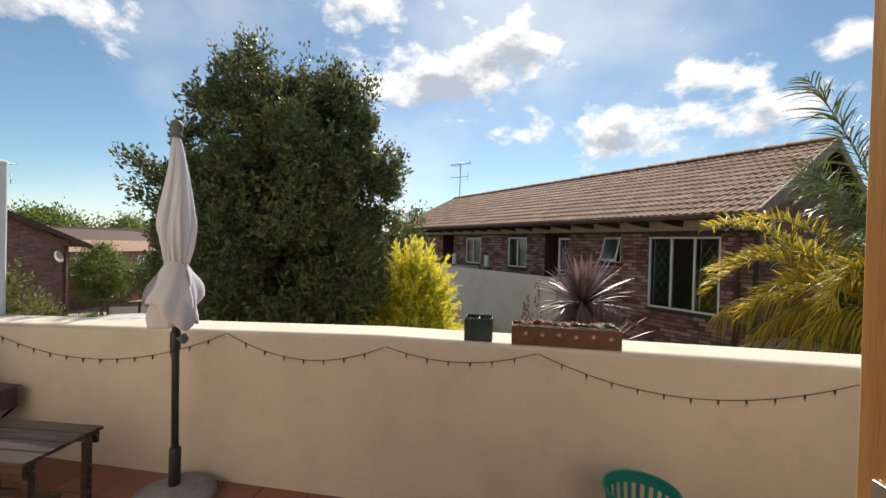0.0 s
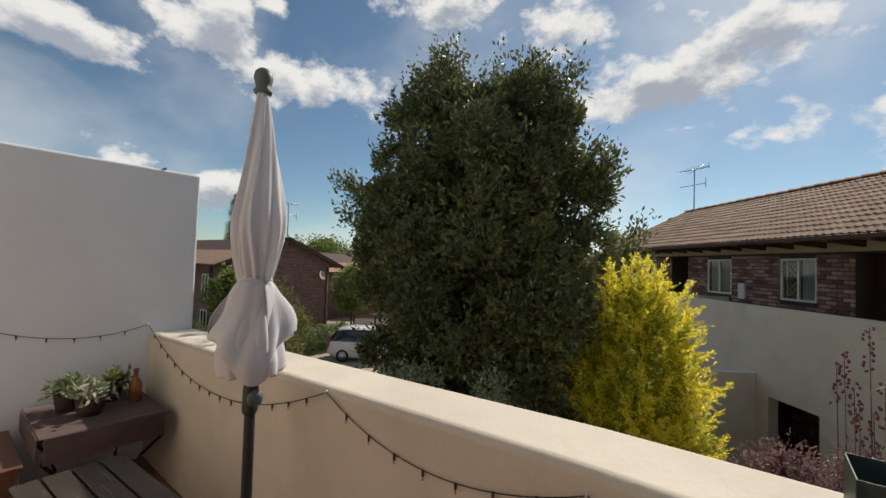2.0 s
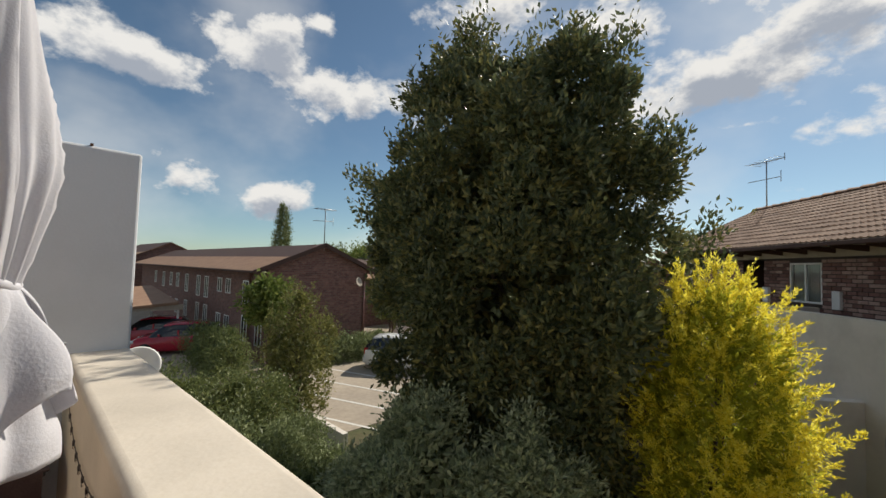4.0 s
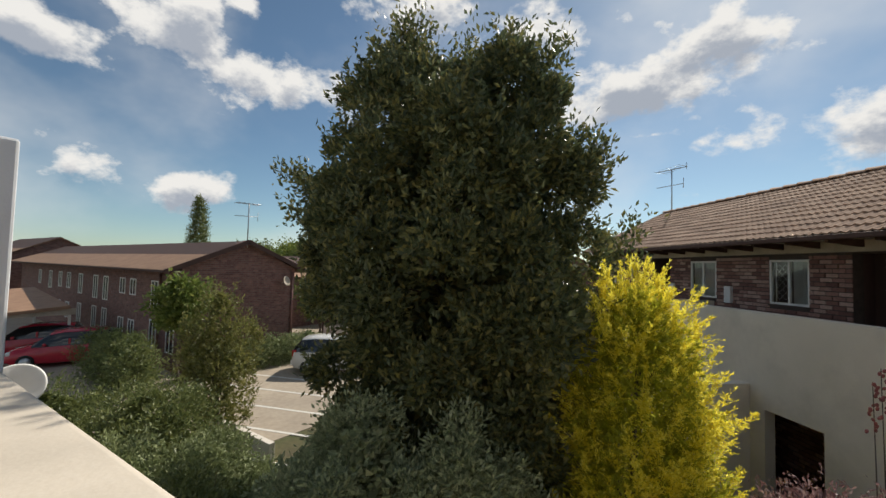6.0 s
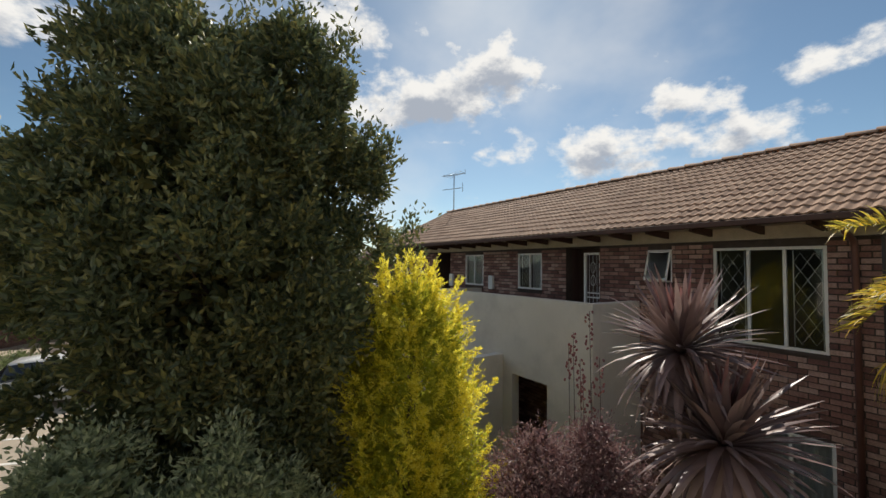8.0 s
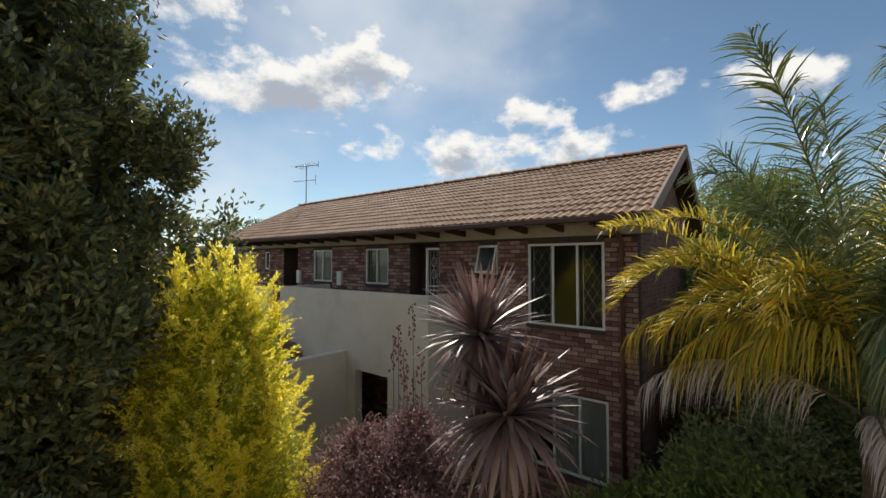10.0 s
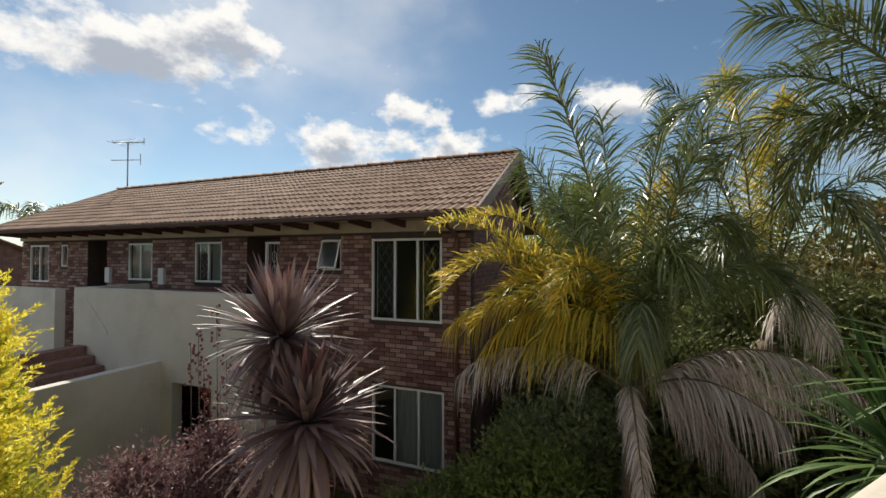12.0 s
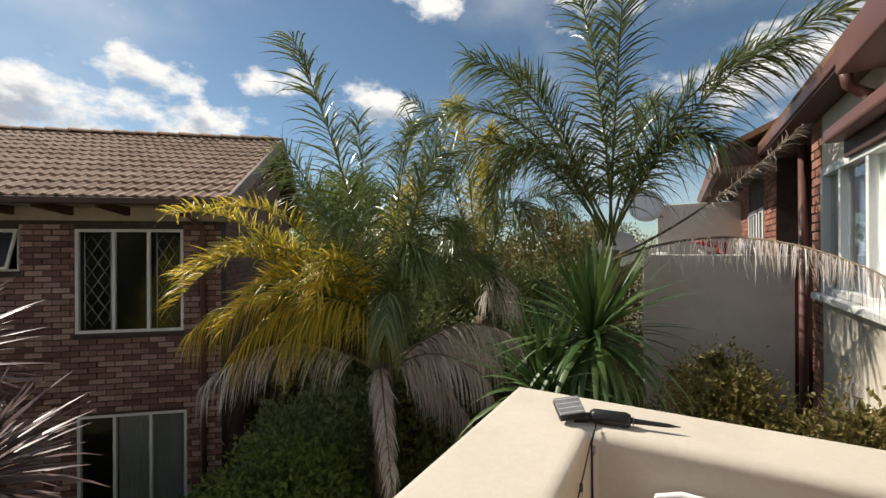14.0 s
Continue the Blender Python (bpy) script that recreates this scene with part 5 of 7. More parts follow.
def palm(foot, crown, r, label, fronds, seed):
    t = thing("palm", pose(*foot), label, "palm", "feather palms")
    h_ = crown[2] - foot[2]
    dx, dy = crown[0] - foot[0], crown[1] - foot[1]
    b_ = bmesh.new()
    n = 26
    pts, rad = [], []
    for k in range(n):
        f = k / (n - 1)
        pts.append((dx * f, dy * f, h_ * f))
        rad.append(r * (1.25 - 0.35 * f) * (1.0 if k % 2 else 1.07))
    tube(b_, pts, rad, 12)
    part("trunk", b_, PALM_STEM, t)
    for i, (kind, p1, p2, kw) in enumerate(fronds):
        mat, rib = {"g": (PALM_GREEN, STEM_GREEN), "y": (PALM_YELLOW, STEM_GREEN), "d": (PALM_DEAD, PALM_STEM)}[kind]
        rng = random.Random(seed * 100 + i)
        p0 = (crown[0] + rng.uniform(-0.06, 0.06), crown[1] + rng.uniform(-0.06, 0.06), crown[2] - (0.12 if kind == "d" else -0.05))
        frond("frond", t, foot, p0, p1, p2, mat, rib, seed * 100 + i, **kw)
    return t


UP = dict(droop=0.45, fan=(-70, 100), leaf=0.70, n=125, wide=0.018)
ARCH = dict(droop=0.62, fan=(-50, 105), leaf=0.66, n=115, wide=0.018)
TUFT = dict(droop=0.45, fan=(15, 150), leaf=0.50, n=120, wide=0.018, along=0.45)
HANG = dict(droop=1.0, fan=(-60, 40), leaf=0.50, n=120, wide=0.017)
LOW = dict(droop=0.95, fan=(-75, 5), leaf=0.42, n=130, wide=0.015)
palm((4.72, 5.35, GROUND_Z), (4.55, 5.23, 0.05), 0.13, "feather palm with yellowing fronds and hanging dry ones", [
    ("g", (4.1, 5.25, 2.2), (3.17, 5.19, 3.43), UP), ("y", (3.8, 6.37, 2.35), (3.05, 7.06, 0.85), TUFT), ("y", (3.81, 6.59, 2.2), (3.15, 7.38, 1.9), TUFT),
    ("y", (3.81, 5.78, 1.9), (3.17, 6.27, 0.65), TUFT), ("g", (4.5, 5.5, 2.3), (4.49, 5.6, 3.1), UP), ("g", (5.0, 5.1, 2.5), (5.5, 4.7, 3.4), UP),
    ("g", (5.03, 4.4, 2.1), (5.21, 4.0, 1.0), ARCH), ("d", (3.69, 6.03, 0.85), (2.98, 6.47, 0.0), LOW), ("d", (4.1, 4.95, 0.45), (3.8, 4.55, -0.9), dict(LOW, leaf=0.26)),
    ("d", (5.12, 4.4, 1.0), (5.42, 3.6, 0.2), LOW), ("d", (4.7, 4.6, 0.5), (4.85, 3.95, -0.05), LOW), ("g", (5.3, 5.6, 2.4), (5.6, 5.5, 1.4), ARCH),
    ("y", (3.98, 5.42, 2.1), (3.6, 5.4, 0.9), TUFT), ("g", (4.3, 5.8, 2.2), (4.0, 6.6, 2.6), UP), ("g", (4.6, 4.9, 2.2), (4.7, 4.5, 2.6), UP),
    ("y", (4.0, 6.0, 1.9), (3.4, 6.7, 1.45), TUFT), ("y", (3.7, 6.2, 1.9), (3.0, 6.75, 1.2), TUFT), ("y", (3.9, 5.9, 2.2), (3.35, 6.6, 1.95), TUFT), ("y", (4.1, 5.7, 1.6), (3.6, 6.2, 1.1), TUFT), ("y", (3.9, 5.6, 1.5), (3.4, 5.8, 0.9), TUFT), ("g", (4.2, 5.9, 1.5), (3.9, 6.7, 0.9), TUFT), ("g", (4.7, 6.0, 2.0), (5.0, 6.8, 1.8), ARCH), ("d", (4.9, 5.0, 0.6), (5.4, 4.9, -0.4), LOW), ("d", (5.0, 4.7, 0.75), (5.75, 4.2, -0.1), LOW), ("d", (4.75, 4.75, 0.35), (5.15, 4.3, -0.75), LOW),
    ("y", (4.0, 5.3, 1.5), (3.35, 5.6, 0.45), HANG), ("y", (3.9, 5.7, 1.5), (3.2, 6.2, 0.35), HANG), ("y", (3.8, 6.1, 1.6), (3.0, 6.7, 0.55), HANG), ("g", (4.3, 4.9, 1.6), (3.9, 4.7, 0.6), HANG),
    ("g", (4.9, 5.3, 2.6), (5.2, 5.2, 3.2), UP), ("g", (4.2, 5.6, 1.8), (3.75, 6.1, 2.7), UP), ("y", (5.0, 5.4, 2.7), (5.5, 5.3, 2.3), ARCH), ("g", (4.8, 4.8, 2.3), (5.1, 4.4, 1.7), ARCH), ("g", (4.5, 5.0, 2.0), (4.3, 4.5, 1.3), ARCH)], 1)
palm((6.0, 2.85, GROUND_Z), (5.86, 2.8, 1.45), 0.11, "tall green feather palm with one dry frond", [
    ("g", (5.42, 2.76, 3.2), (4.77, 3.01, 4.43), UP), ("g", (5.35, 2.2, 3.4), (5.22, 1.22, 3.2), UP), ("g", (5.38, 2.67, 3.4), (4.43, 2.41, 4.67), UP),
    ("g", (4.9, 3.66, 3.9), (4.33, 4.88, 2.6), ARCH), ("g", (5.09, 3.66, 3.6), (5.36, 4.14, 2.0), ARCH), ("d", (5.19, 1.85, 1.75), (4.5, 1.3, 2.36), dict(LOW, n=130, leaf=0.24, wide=0.0045, droop=0.4, fan=(-70, 50))),
    ("d", (4.6, 1.6, 1.8), (3.4, 1.15, 1.28), dict(LOW, leaf=0.23, n=210, wide=0.0065, droop=0.7)), ("g", (5.4, 1.9, 3.4), (5.06, 0.9, 3.4), UP), ("g", (5.4, 2.23, 2.9), (5.2, 1.75, 2.5), ARCH),
    ("g", (6.2, 3.4, 3.2), (6.4, 4.3, 2.8), ARCH), ("g", (6.4, 2.5, 3.4), (7.2, 2.3, 3.6), UP), ("g", (5.0, 3.3, 3.4), (4.5, 4.0, 3.5), UP),
    ("g", (5.5, 3.2, 3.0), (5.1, 3.7, 3.6), UP), ("g", (5.0, 3.9, 3.6), (4.8, 4.6, 2.1), ARCH)], 2)
palm((7.1, 5.1, GROUND_Z), (6.9, 5.0, 0.3), 0.13, "olive feather palm with arching fronds", [
    ("g", (6.2, 5.2, 3.6), (5.6, 5.6, 2.6), ARCH), ("y", (6.4, 4.6, 3.8), (5.8, 4.3, 3.0), ARCH), ("g", (6.9, 4.6, 3.9), (6.8, 4.2, 4.2), UP), ("g", (6.6, 5.4, 3.7), (6.2, 6.0, 4.0), UP),
    ("g", (6.5, 4.4, 3.2), (6.2, 3.8, 1.6), ARCH), ("g", (6.2, 5.6, 2.9), (5.7, 6.2, 1.7), ARCH), ("y", (7.4, 5.3, 3.6), (8.0, 5.4, 3.0), ARCH), ("g", (7.2, 4.3, 3.3), (7.4, 3.6, 2.0), ARCH),
    ("g", (6.1, 5.0, 2.8), (5.6, 4.9, 1.2), ARCH), ("d", (6.3, 4.5, 1.6), (5.9, 4.0, 0.7), LOW), ("y", (6.5, 5.0, 3.5), (6.0, 5.0, 3.7), UP)], 4)
palm((-10.5, 38.5, GROUND_Z), (-10.5, 38.5, 3.2), 0.25, "far palm crown behind the terrace roof", [
    ("g", (-10.5 + 1.6 * math.cos(k * 0.7), 38.5 + 1.6 * math.sin(k * 0.7), 5.6), (-10.5 + 3.2 * math.cos(k * 0.7), 38.5 + 3.2 * math.sin(k * 0.7), 4.0 + 0.3 * (k % 3)), dict(droop=0.6, fan=(-30, 60), leaf=1.1, n=26, wide=0.07)) for k in range(9)], 3)


# ---------------------------------------------------------------- sword-leaved plants
def sword_mesh(length, width, bend, seed):
    """One long channelled leaf along +z that bends over to +x."""
    rng = random.Random(seed)
    v, f = [], []
    n = 7
    for k in range(n):
        h_ = k / (n - 1)
        a_ = bend * h_
        x = length * (1 - math.cos(a_)) / bend if bend > 1e-3 else 0
        z = length * math.sin(a_) / bend if bend > 1e-3 else length * h_
        w_ = width * (0.6 + 0.9 * h_ if h_ < 0.4 else 1.6 * (1 - h_) ** 0.75) * 0.62
        nx, nz = math.cos(a_), -math.sin(a_)
        wob = 0.01 * rng.uniform(-1, 1) * h_
        v += [(x - nx * w_ * 0.0 + nx * w_ * 0.28, -w_ + wob, z + nz * w_ * 0.28), (x, wob, z), (x + nx * w_ * 0.28, w_ + wob, z + nz * w_ * 0.28)]
        if k:
            b_ = 3 * k
            f += [(b_ - 3, b_ - 2, b_ + 1, b_), (b_ - 2, b_ - 1, b_ + 2, b_ + 1)]
    me = bpy.data.meshes.new("leaf")
    me.from_pydata(v, [], f)
    me.polygons.foreach_set("use_smooth", [True] * len(me.polygons))
    return me


def sword_head(parent, at, count, length, width, mats, seed, low=-65, bends=(0.15, 0.5, 0.9, 1.4), name="leaf"):
    """A rosette of sword leaves at a place of the plant, from upright young ones to drooping old ones."""
    rng = random.Random(seed)
    pool = {}
    for k in range(count):
        f = (k + 0.5) / count
        elev = 88 - (88 - low) * f ** 1.15 + rng.uniform(-9, 9)
        az = k * 137.5 + rng.uniform(-12, 12)
        bi = min(len(bends) - 1, int(f * len(bends) + rng.uniform(-0.4, 0.4)))
        bi = max(0, bi)
        mt = mats[0] if f < 0.1 else (mats[2] if f > 0.88 and rng.random() < 0.6 else mats[1])
        key = (bi, mats.index(mt))
        if key not in pool:
            pool[key] = sword_mesh(length, width, bends[bi], seed + bi)
            pool[key].materials.append(mt)
        ob = new(name, pool[key])
        ob.parent = parent
        s_ = rng.uniform(0.75, 1.1) * (0.8 if f < 0.08 else 1.0)
        ob.matrix_local = pose(at[0], at[1], at[2] + 0.10 * (1 - f), 0, 0, az) @ pose(0.02, 0, 0, 0, 90 - elev, 0) @ Matrix.Diagonal((s_, s_, s_, 1))


pc = thing("cordyline", pose(1.05, 6.4, GROUND_Z), "tall purple cordyline with two spiky heads of sword leaves", "plant")
stems = bmesh.new()
tube(stems, [(0, 0, 0), (0.02, -0.03, 2.0), (-0.04, -0.07, 3.85)], [0.07, 0.055, 0.045], 8)
tube(stems, [(0.05, -0.1, 0), (0.15, -0.3, 1.6), (0.12, -0.47, 3.2)], [0.06, 0.05, 0.04], 8)
part("stem", stems, BARK, pc)
CM = [CORDY_RED, CORDY_PURPLE, CORDY_DRY]
sword_head(pc, (-0.04, -0.07, 3.82), 290, 0.78, 0.058, CM, 7, low=-78)
sword_head(pc, (0.12, -0.47, 3.14), 290, 0.80, 0.058, CM, 8, low=-80)
gc = thing("sword_plant", pose(3.55, 2.75, GROUND_Z), "lush green sword-leaved plant beside the parapet", "plant")
part("stem", tube(bmesh.new(), [(0, 0, 0), (0.05, -0.05, 2.0), (0.0, -0.15, 4.05)], [0.08, 0.06, 0.05], 8), BARK, gc)
GM = [CORDY_GREEN, CORDY_GREEN, CORDY_GREEN]
sword_head(gc, (0.0, -0.15, 4.0), 210, 0.74, 0.036, GM, 9, low=-60, bends=(0.2, 0.7, 1.2, 1.7))
sword_head(gc, (-0.15, 0.15, 3.6), 130, 0.7, 0.034, GM, 10, low=-40, bends=(0.2, 0.7, 1.1, 1.5))
for k, (x, y) in enumerate(((-9.6, 6.2), (-9.2, 5.9), (-8.4, 6.6), (-10.1, 5.7))):
    sp = thing("strap_plant", pose(x, y, GROUND_Z), "clump of light green strap leaves", "plant", "strap-leaved clumps")
    sword_head(sp, (0, 0, 0), 36, 0.7, 0.05, GM, 20 + k, low=10, bends=(0.5, 1.0, 1.5))

# ---------------------------------------------------------------- things on the balcony
CANVAS = material("grey_white_canvas", [(0.74, 0.73, 0.76), (0.82, 0.81, 0.84)], 0.85, 4.0, fine=160, fine_amount=0.12, bump=0.15, translucent=0.3)
POLE_GREEN = material("dark_green_grey_metal", [(0.025, 0.035, 0.035), (0.045, 0.06, 0.058)], 0.45, 6.0, fine=80, fine_amount=0.2, bump=0.05)
PLASTIC_GREY = material("grey_plastic", [(0.10, 0.115, 0.11), (0.15, 0.165, 0.16)], 0.55, 6.0, fine=80, fine_amount=0.15, bump=0.05)
STONE_BASE = material("speckled_concrete", [(0.20, 0.19, 0.18), (0.30, 0.29, 0.27)], 0.9, 12.0, fine=90, bump=0.3)


def umbrella():
    t = thing("patio_umbrella", pose(-1.90, 2.07, 0), "furled pale grey canvas patio umbrella on a dark green pole", "umbrella")
    part("base", lathe(bmesh.new(), [(0.2, 0.0), (0.215, 0.015), (0.21, 0.05), (0.12, 0.075), (0.045, 0.085), (0.035, 0.1)], 28), STONE_BASE, t, "round concrete base")
    part("socket", lathe(bmesh.new(), [(0.03, 0.086), (0.03, 0.3), (0.026, 0.31)], 16), POLE_GREEN, t)
    part("pole", tube(bmesh.new(), [(0, 0, 0.1), (-0.012, 0, 1.0), (-0.03, 0, 2.06)], 0.019, 14), POLE_GREEN, t)
    part("collar", lathe(bmesh.new(), [(0.024, 0.86), (0.027, 0.87), (0.027, 0.95), (0.023, 0.97)], 16, (-0.012, 0, 0)), POLE_GREEN, t)
    kb = bmesh.new()
    tube(kb, [(0.01, -0.01, 0.93), (0.055, -0.02, 0.935)], 0.011, 10)
    lathe(kb, [(0.012, -0.012), (0.027, -0.008), (0.03, 0.0), (0.027, 0.008), (0.012, 0.012)], 12)
    for v in kb.verts:
        if abs(v.co.z) < 0.05:
            v.co = Vector((0.062 + v.co.z, -0.02 + v.co.y, 0.935 + v.co.x))
    part("knob", kb, PLASTIC_GREY, t, "grey plastic winding knob")
    prof = [(0.018, 2.085), (0.036, 2.09), (0.04, 2.1), (0.030, 2.112), (0.036, 2.13), (0.041, 2.15), (0.036, 2.172), (0.02, 2.185), (0.005, 2.188)]
    part("finial", lathe(bmesh.new(), [(r * 0.85, z - 0.03) for r, z in prof], 20, (-0.03, 0, 0)), PLASTIC_GREY, t, "grey plastic ball finial")
    # furled cloth: upper cone, tied waist, open skirt
    cb = bmesh.new()
    n, rows = 200, []
    zs = np.linspace(2.065, 1.345, 60)
    for z in zs:
        h_ = (2.065 - z) / 0.72
        R = 0.023 + 0.060 * min(1.0, h_ / 0.66) ** 0.9
        if h_ > 0.7:
            R *= 1 - 0.42 * ((h_ - 0.7) / 0.3) ** 1.4
        ring = []
        for k in range(n):
            a_ = 2 * math.pi * k / n
            w_ = a_ + 0.5 * math.sin(2.2 * h_) + 0.10 * math.sin(5 * h_ + 2 * a_)
            # eight ribs of cloth, each folded flat over the next: a slow rise and a sharp drop
            saw = (w_ * 6 / (2 * math.pi)) % 1.0
            flap = saw ** 0.7 if saw < 0.86 else (1 - saw) / 0.14
            pleat = (0.035 + 0.22 * max(0.0, h_ - 0.55)) * math.sin(15 * w_ + 4 * h_) + 0.04 * math.sin(3 * w_ - 8 * h_)
            dent = 0.09 * math.sin(6.5 * h_ + 3 * a_) * h_
            r = R * (0.80 + (0.42 * flap + pleat) * min(1, 0.25 + 1.4 * h_) + dent)
            ring.append(cb.verts.new((r * math.cos(a_) - 0.03 + 0.014 * h_ + 0.012 * math.sin(3 * h_), r * math.sin(a_), z)))
        rows.append(ring)
    for a_, b_ in zip(rows, rows[1:]):
        for k in range(n):
            cb.faces.new((a_[k], a_[(k + 1) % n], b_[(k + 1) % n], b_[k])).smooth = True
    part("canopy", cb, CANVAS, t)

    def hanging(start, span, reach, hem_low, hem_high, ripple, seed, kick, label):
        """One hanging sheet of the hem round part of the pole: flaring quickly below the tie, with a slanted lower edge."""
        bm = bmesh.new()
        m_, q_ = 30, 90
        rows_ = []
        for j in range(m_):
            h = j / (m_ - 1)
            ring = []
            for k in range(q_ + 1):
                f = k / q_
                a = start + span * f
                hem = hem_low + (hem_high - hem_low) * (0.5 + 0.5 * math.cos(2 * math.pi * f)) + 0.012 * math.sin(9 * f + seed)
                out = 0.046 + reach * h ** 0.7 * (0.9 + 0.1 * math.cos(3 * a + seed)) + ripple * h * math.sin(5 * a + seed) + 0.004 * math.sin(9 * a + 5 * h + seed) * (0.3 + h)
                out += 0.006 * math.sin(2.5 * math.pi * h + 3 * f) + kick * h * abs(2 * f - 1) ** 4
                if h > 0.85:
                    out -= 0.06 * (h - 0.85)
                ring.append(bm.verts.new((out * math.cos(a) - 0.016, out * math.sin(a), 1.354 - hem * h)))
            rows_.append(ring)
        for r0, r1 in zip(rows_, rows_[1:]):
            for k in range(q_):
                bm.faces.new((r0[k], r0[k + 1], r1[k + 1], r1[k])).smooth = True
        sk = part("skirt", bm, CANVAS, t, label)
        th = sk.modifiers.new("thickness", "SOLIDIFY")
        th.thickness = 0.002

    hanging(0.0, 2 * math.pi, 0.078, 0.355, 0.33, 0.012, 1.0, 0.0, "loose hanging canvas hem")
    hanging(math.radians(-117), math.radians(180), 0.086, 0.36, 0.21, 0.008, 2.2, 0.035, "canvas flap folded over the hem")
    hanging(math.radians(75), math.radians(160), 0.086, 0.34, 0.22, 0.010, 0.4, 0.03, "canvas flap folded over the hem")
    tb_ = bmesh.new()
    tube(tb_, [((0.050 + 0.003 * math.sin(4 * k)) * math.cos(2 * math.pi * k / 24) - 0.016, 0.050 * math.sin(2 * math.pi * k / 24), 1.352 + 0.006 * math.sin(k)) for k in range(25)], 0.011, 8)
    part("tie", tb_, CANVAS, t, "canvas tie strap")


umbrella()

# string of little lamps along the parapet
WIRE = material("dark_brown_cable", [(0.03, 0.022, 0.018), (0.05, 0.036, 0.03)], 0.6, 8.0, bump=0.0)
BULB = glass("clear_bulb_plastic", (0.85, 0.82, 0.75), 0.15)


def light_string(runs, label):
    s0 = runs[0][0]
    t = thing("light_string", pose(*s0), label, "string lights", "string lights")
    for p0, p1, sag in runs:
        p0, p1 = Vector(p0) - Vector(s0), Vector(p1) - Vector(s0)
        n = 24
        pts = [p0.lerp(p1, k / n) - Vector((0, 0, sag * 4 * (k / n) * (1 - k / n))) for k in range(n + 1)]
        part("cable", tube(bmesh.new(), pts, 0.0019, 5), WIRE, t)
        count = max(2, round((p1 - p0).length / 0.128))
        for k in range(1, count):
            f = k / count
            p = p0.lerp(p1, f) - Vector((0, 0, sag * 4 * f * (1 - f)))
            cb = bmesh.new()
            lathe(cb, [(0.0035, 0.002), (0.0045, -0.004), (0.004, -0.018), (0.003, -0.019)], 8, p)
            sk = part("socket", cb, WIRE, t)
            part("bulb", lathe(bmesh.new(), [(0.002, -0.017), (0.0035, -0.021), (0.003, -0.029), (0.001, -0.032)], 8, p), BULB, sk)
        hk = bmesh.new()
        tube(hk, [p0 + Vector((0, 0.006, 0.006)), p0 + Vector((0, -0.008, 0.004)), p0 + Vector((0, -0.01, -0.012)), p0 + Vector((0, -0.003, -0.016))], 0.0025, 6)
        part("hook", hk, WHITE_PAINT, t, "small white adhesive hook")


YW = 2.291
light_string([((-3.855, YW, 0.93), (-1.755, YW, 0.92), 0.235), ((-1.755, YW, 0.92), (-0.747, YW, 0.905), 0.12), ((-0.747, YW, 0.905), (0.1, YW, 0.925), 0.07), ((0.1, YW, 0.925), (1.752, YW, 0.945), 0.185)],
             "dark cable of tiny unlit lamps looped along the parapet")
light_string([((-3.861, 2.285, 0.93), (-3.861, 1.25, 1.12), 0.13)], "dark cable of tiny unlit lamps on the white wall")
# solar lamp that lies on the corner of the parapet
BLACK_PLASTIC = material("black_plastic", [(0.012, 0.012, 0.013), (0.025, 0.025, 0.026)], 0.4, 8.0, fine=80, fine_amount=0.2, bump=0.05)
SOLAR = material("dusty_solar_cell", [(0.16, 0.165, 0.17), (0.26, 0.265, 0.27)], 0.35, 20.0, fine=120, fine_amount=0.3, bump=0.05)
so = thing("solar_lamp", pose(1.83, 2.25, PARAPET_TOP, 0, 0, -80), "black plastic solar lamp on a spike lying on the parapet", "solar lamp")
# local +x runs from the panel to the tip of the spike
tip_ = pose(-0.113, -0.005, 0.036, 24, -8, 20) @ Matrix.Diagonal((0.85, 0.85, 0.9, 1))
part("housing", cube(-0.045, 0.045, -0.042, 0.042, -0.013, 0.011, 0.006, m=tip_), BLACK_PLASTIC, so)
part("solar_cell", cube(-0.041, 0.041, -0.038, 0.038, 0.0112, 0.0132, 0.001, m=tip_), SOLAR, so, "grey ruled solar cell")
for k in range(4):
    part("cell_line", cube(-0.040, 0.040, -0.031 + 0.02 * k, -0.029 + 0.02 * k, 0.0133, 0.0138, m=tip_), WHITE_PAINT, so)
part("bracket", tube(bmesh.new(), [(-0.10, 0, 0.01), (-0.07, 0, 0.012), (-0.05, 0, 0.018)], [0.018, 0.014, 0.013], 10), BLACK_PLASTIC, so)
part("tube", tube(bmesh.new(), [(-0.055, 0, 0.02), (-0.045, 0, 0.021), (0.04, 0, 0.021), (0.05, 0, 0.02)], [0.014, 0.02, 0.02, 0.015], 14), BLACK_PLASTIC, so)
part("spike", tube(bmesh.new(), [(0.05, 0, 0.02), (0.075, 0, 0.02), (0.14, 0, 0.02), (0.172, 0, 0.02)], [0.008, 0.0075, 0.006, 0.001], 8), BLACK_PLASTIC, so)
part("clip", tube(bmesh.new(), [(0.056, 0.01 * math.cos(k), 0.02 + 0.01 * math.sin(k)) for k in np.linspace(0, 6.28, 12)], 0.002, 5), STEEL, so, "small bent wire clip")
cab = thing("cable", pose(1.765, 2.285, 0), "thin black cable hanging in the parapet corner", "cable")
part("cord", tube(bmesh.new(), [(0.02, 0.0, PARAPET_TOP + 0.012), (0.008, 0.0, PARAPET_TOP + 0.004), (-0.003, 0.006, PARAPET_TOP - 0.03), (-0.004, 0.004, 0.75), (-0.006, 0.006, 0.4), (-0.003, 0.005, 0.02)], 0.003, 6), BLACK_PLASTIC, cab)
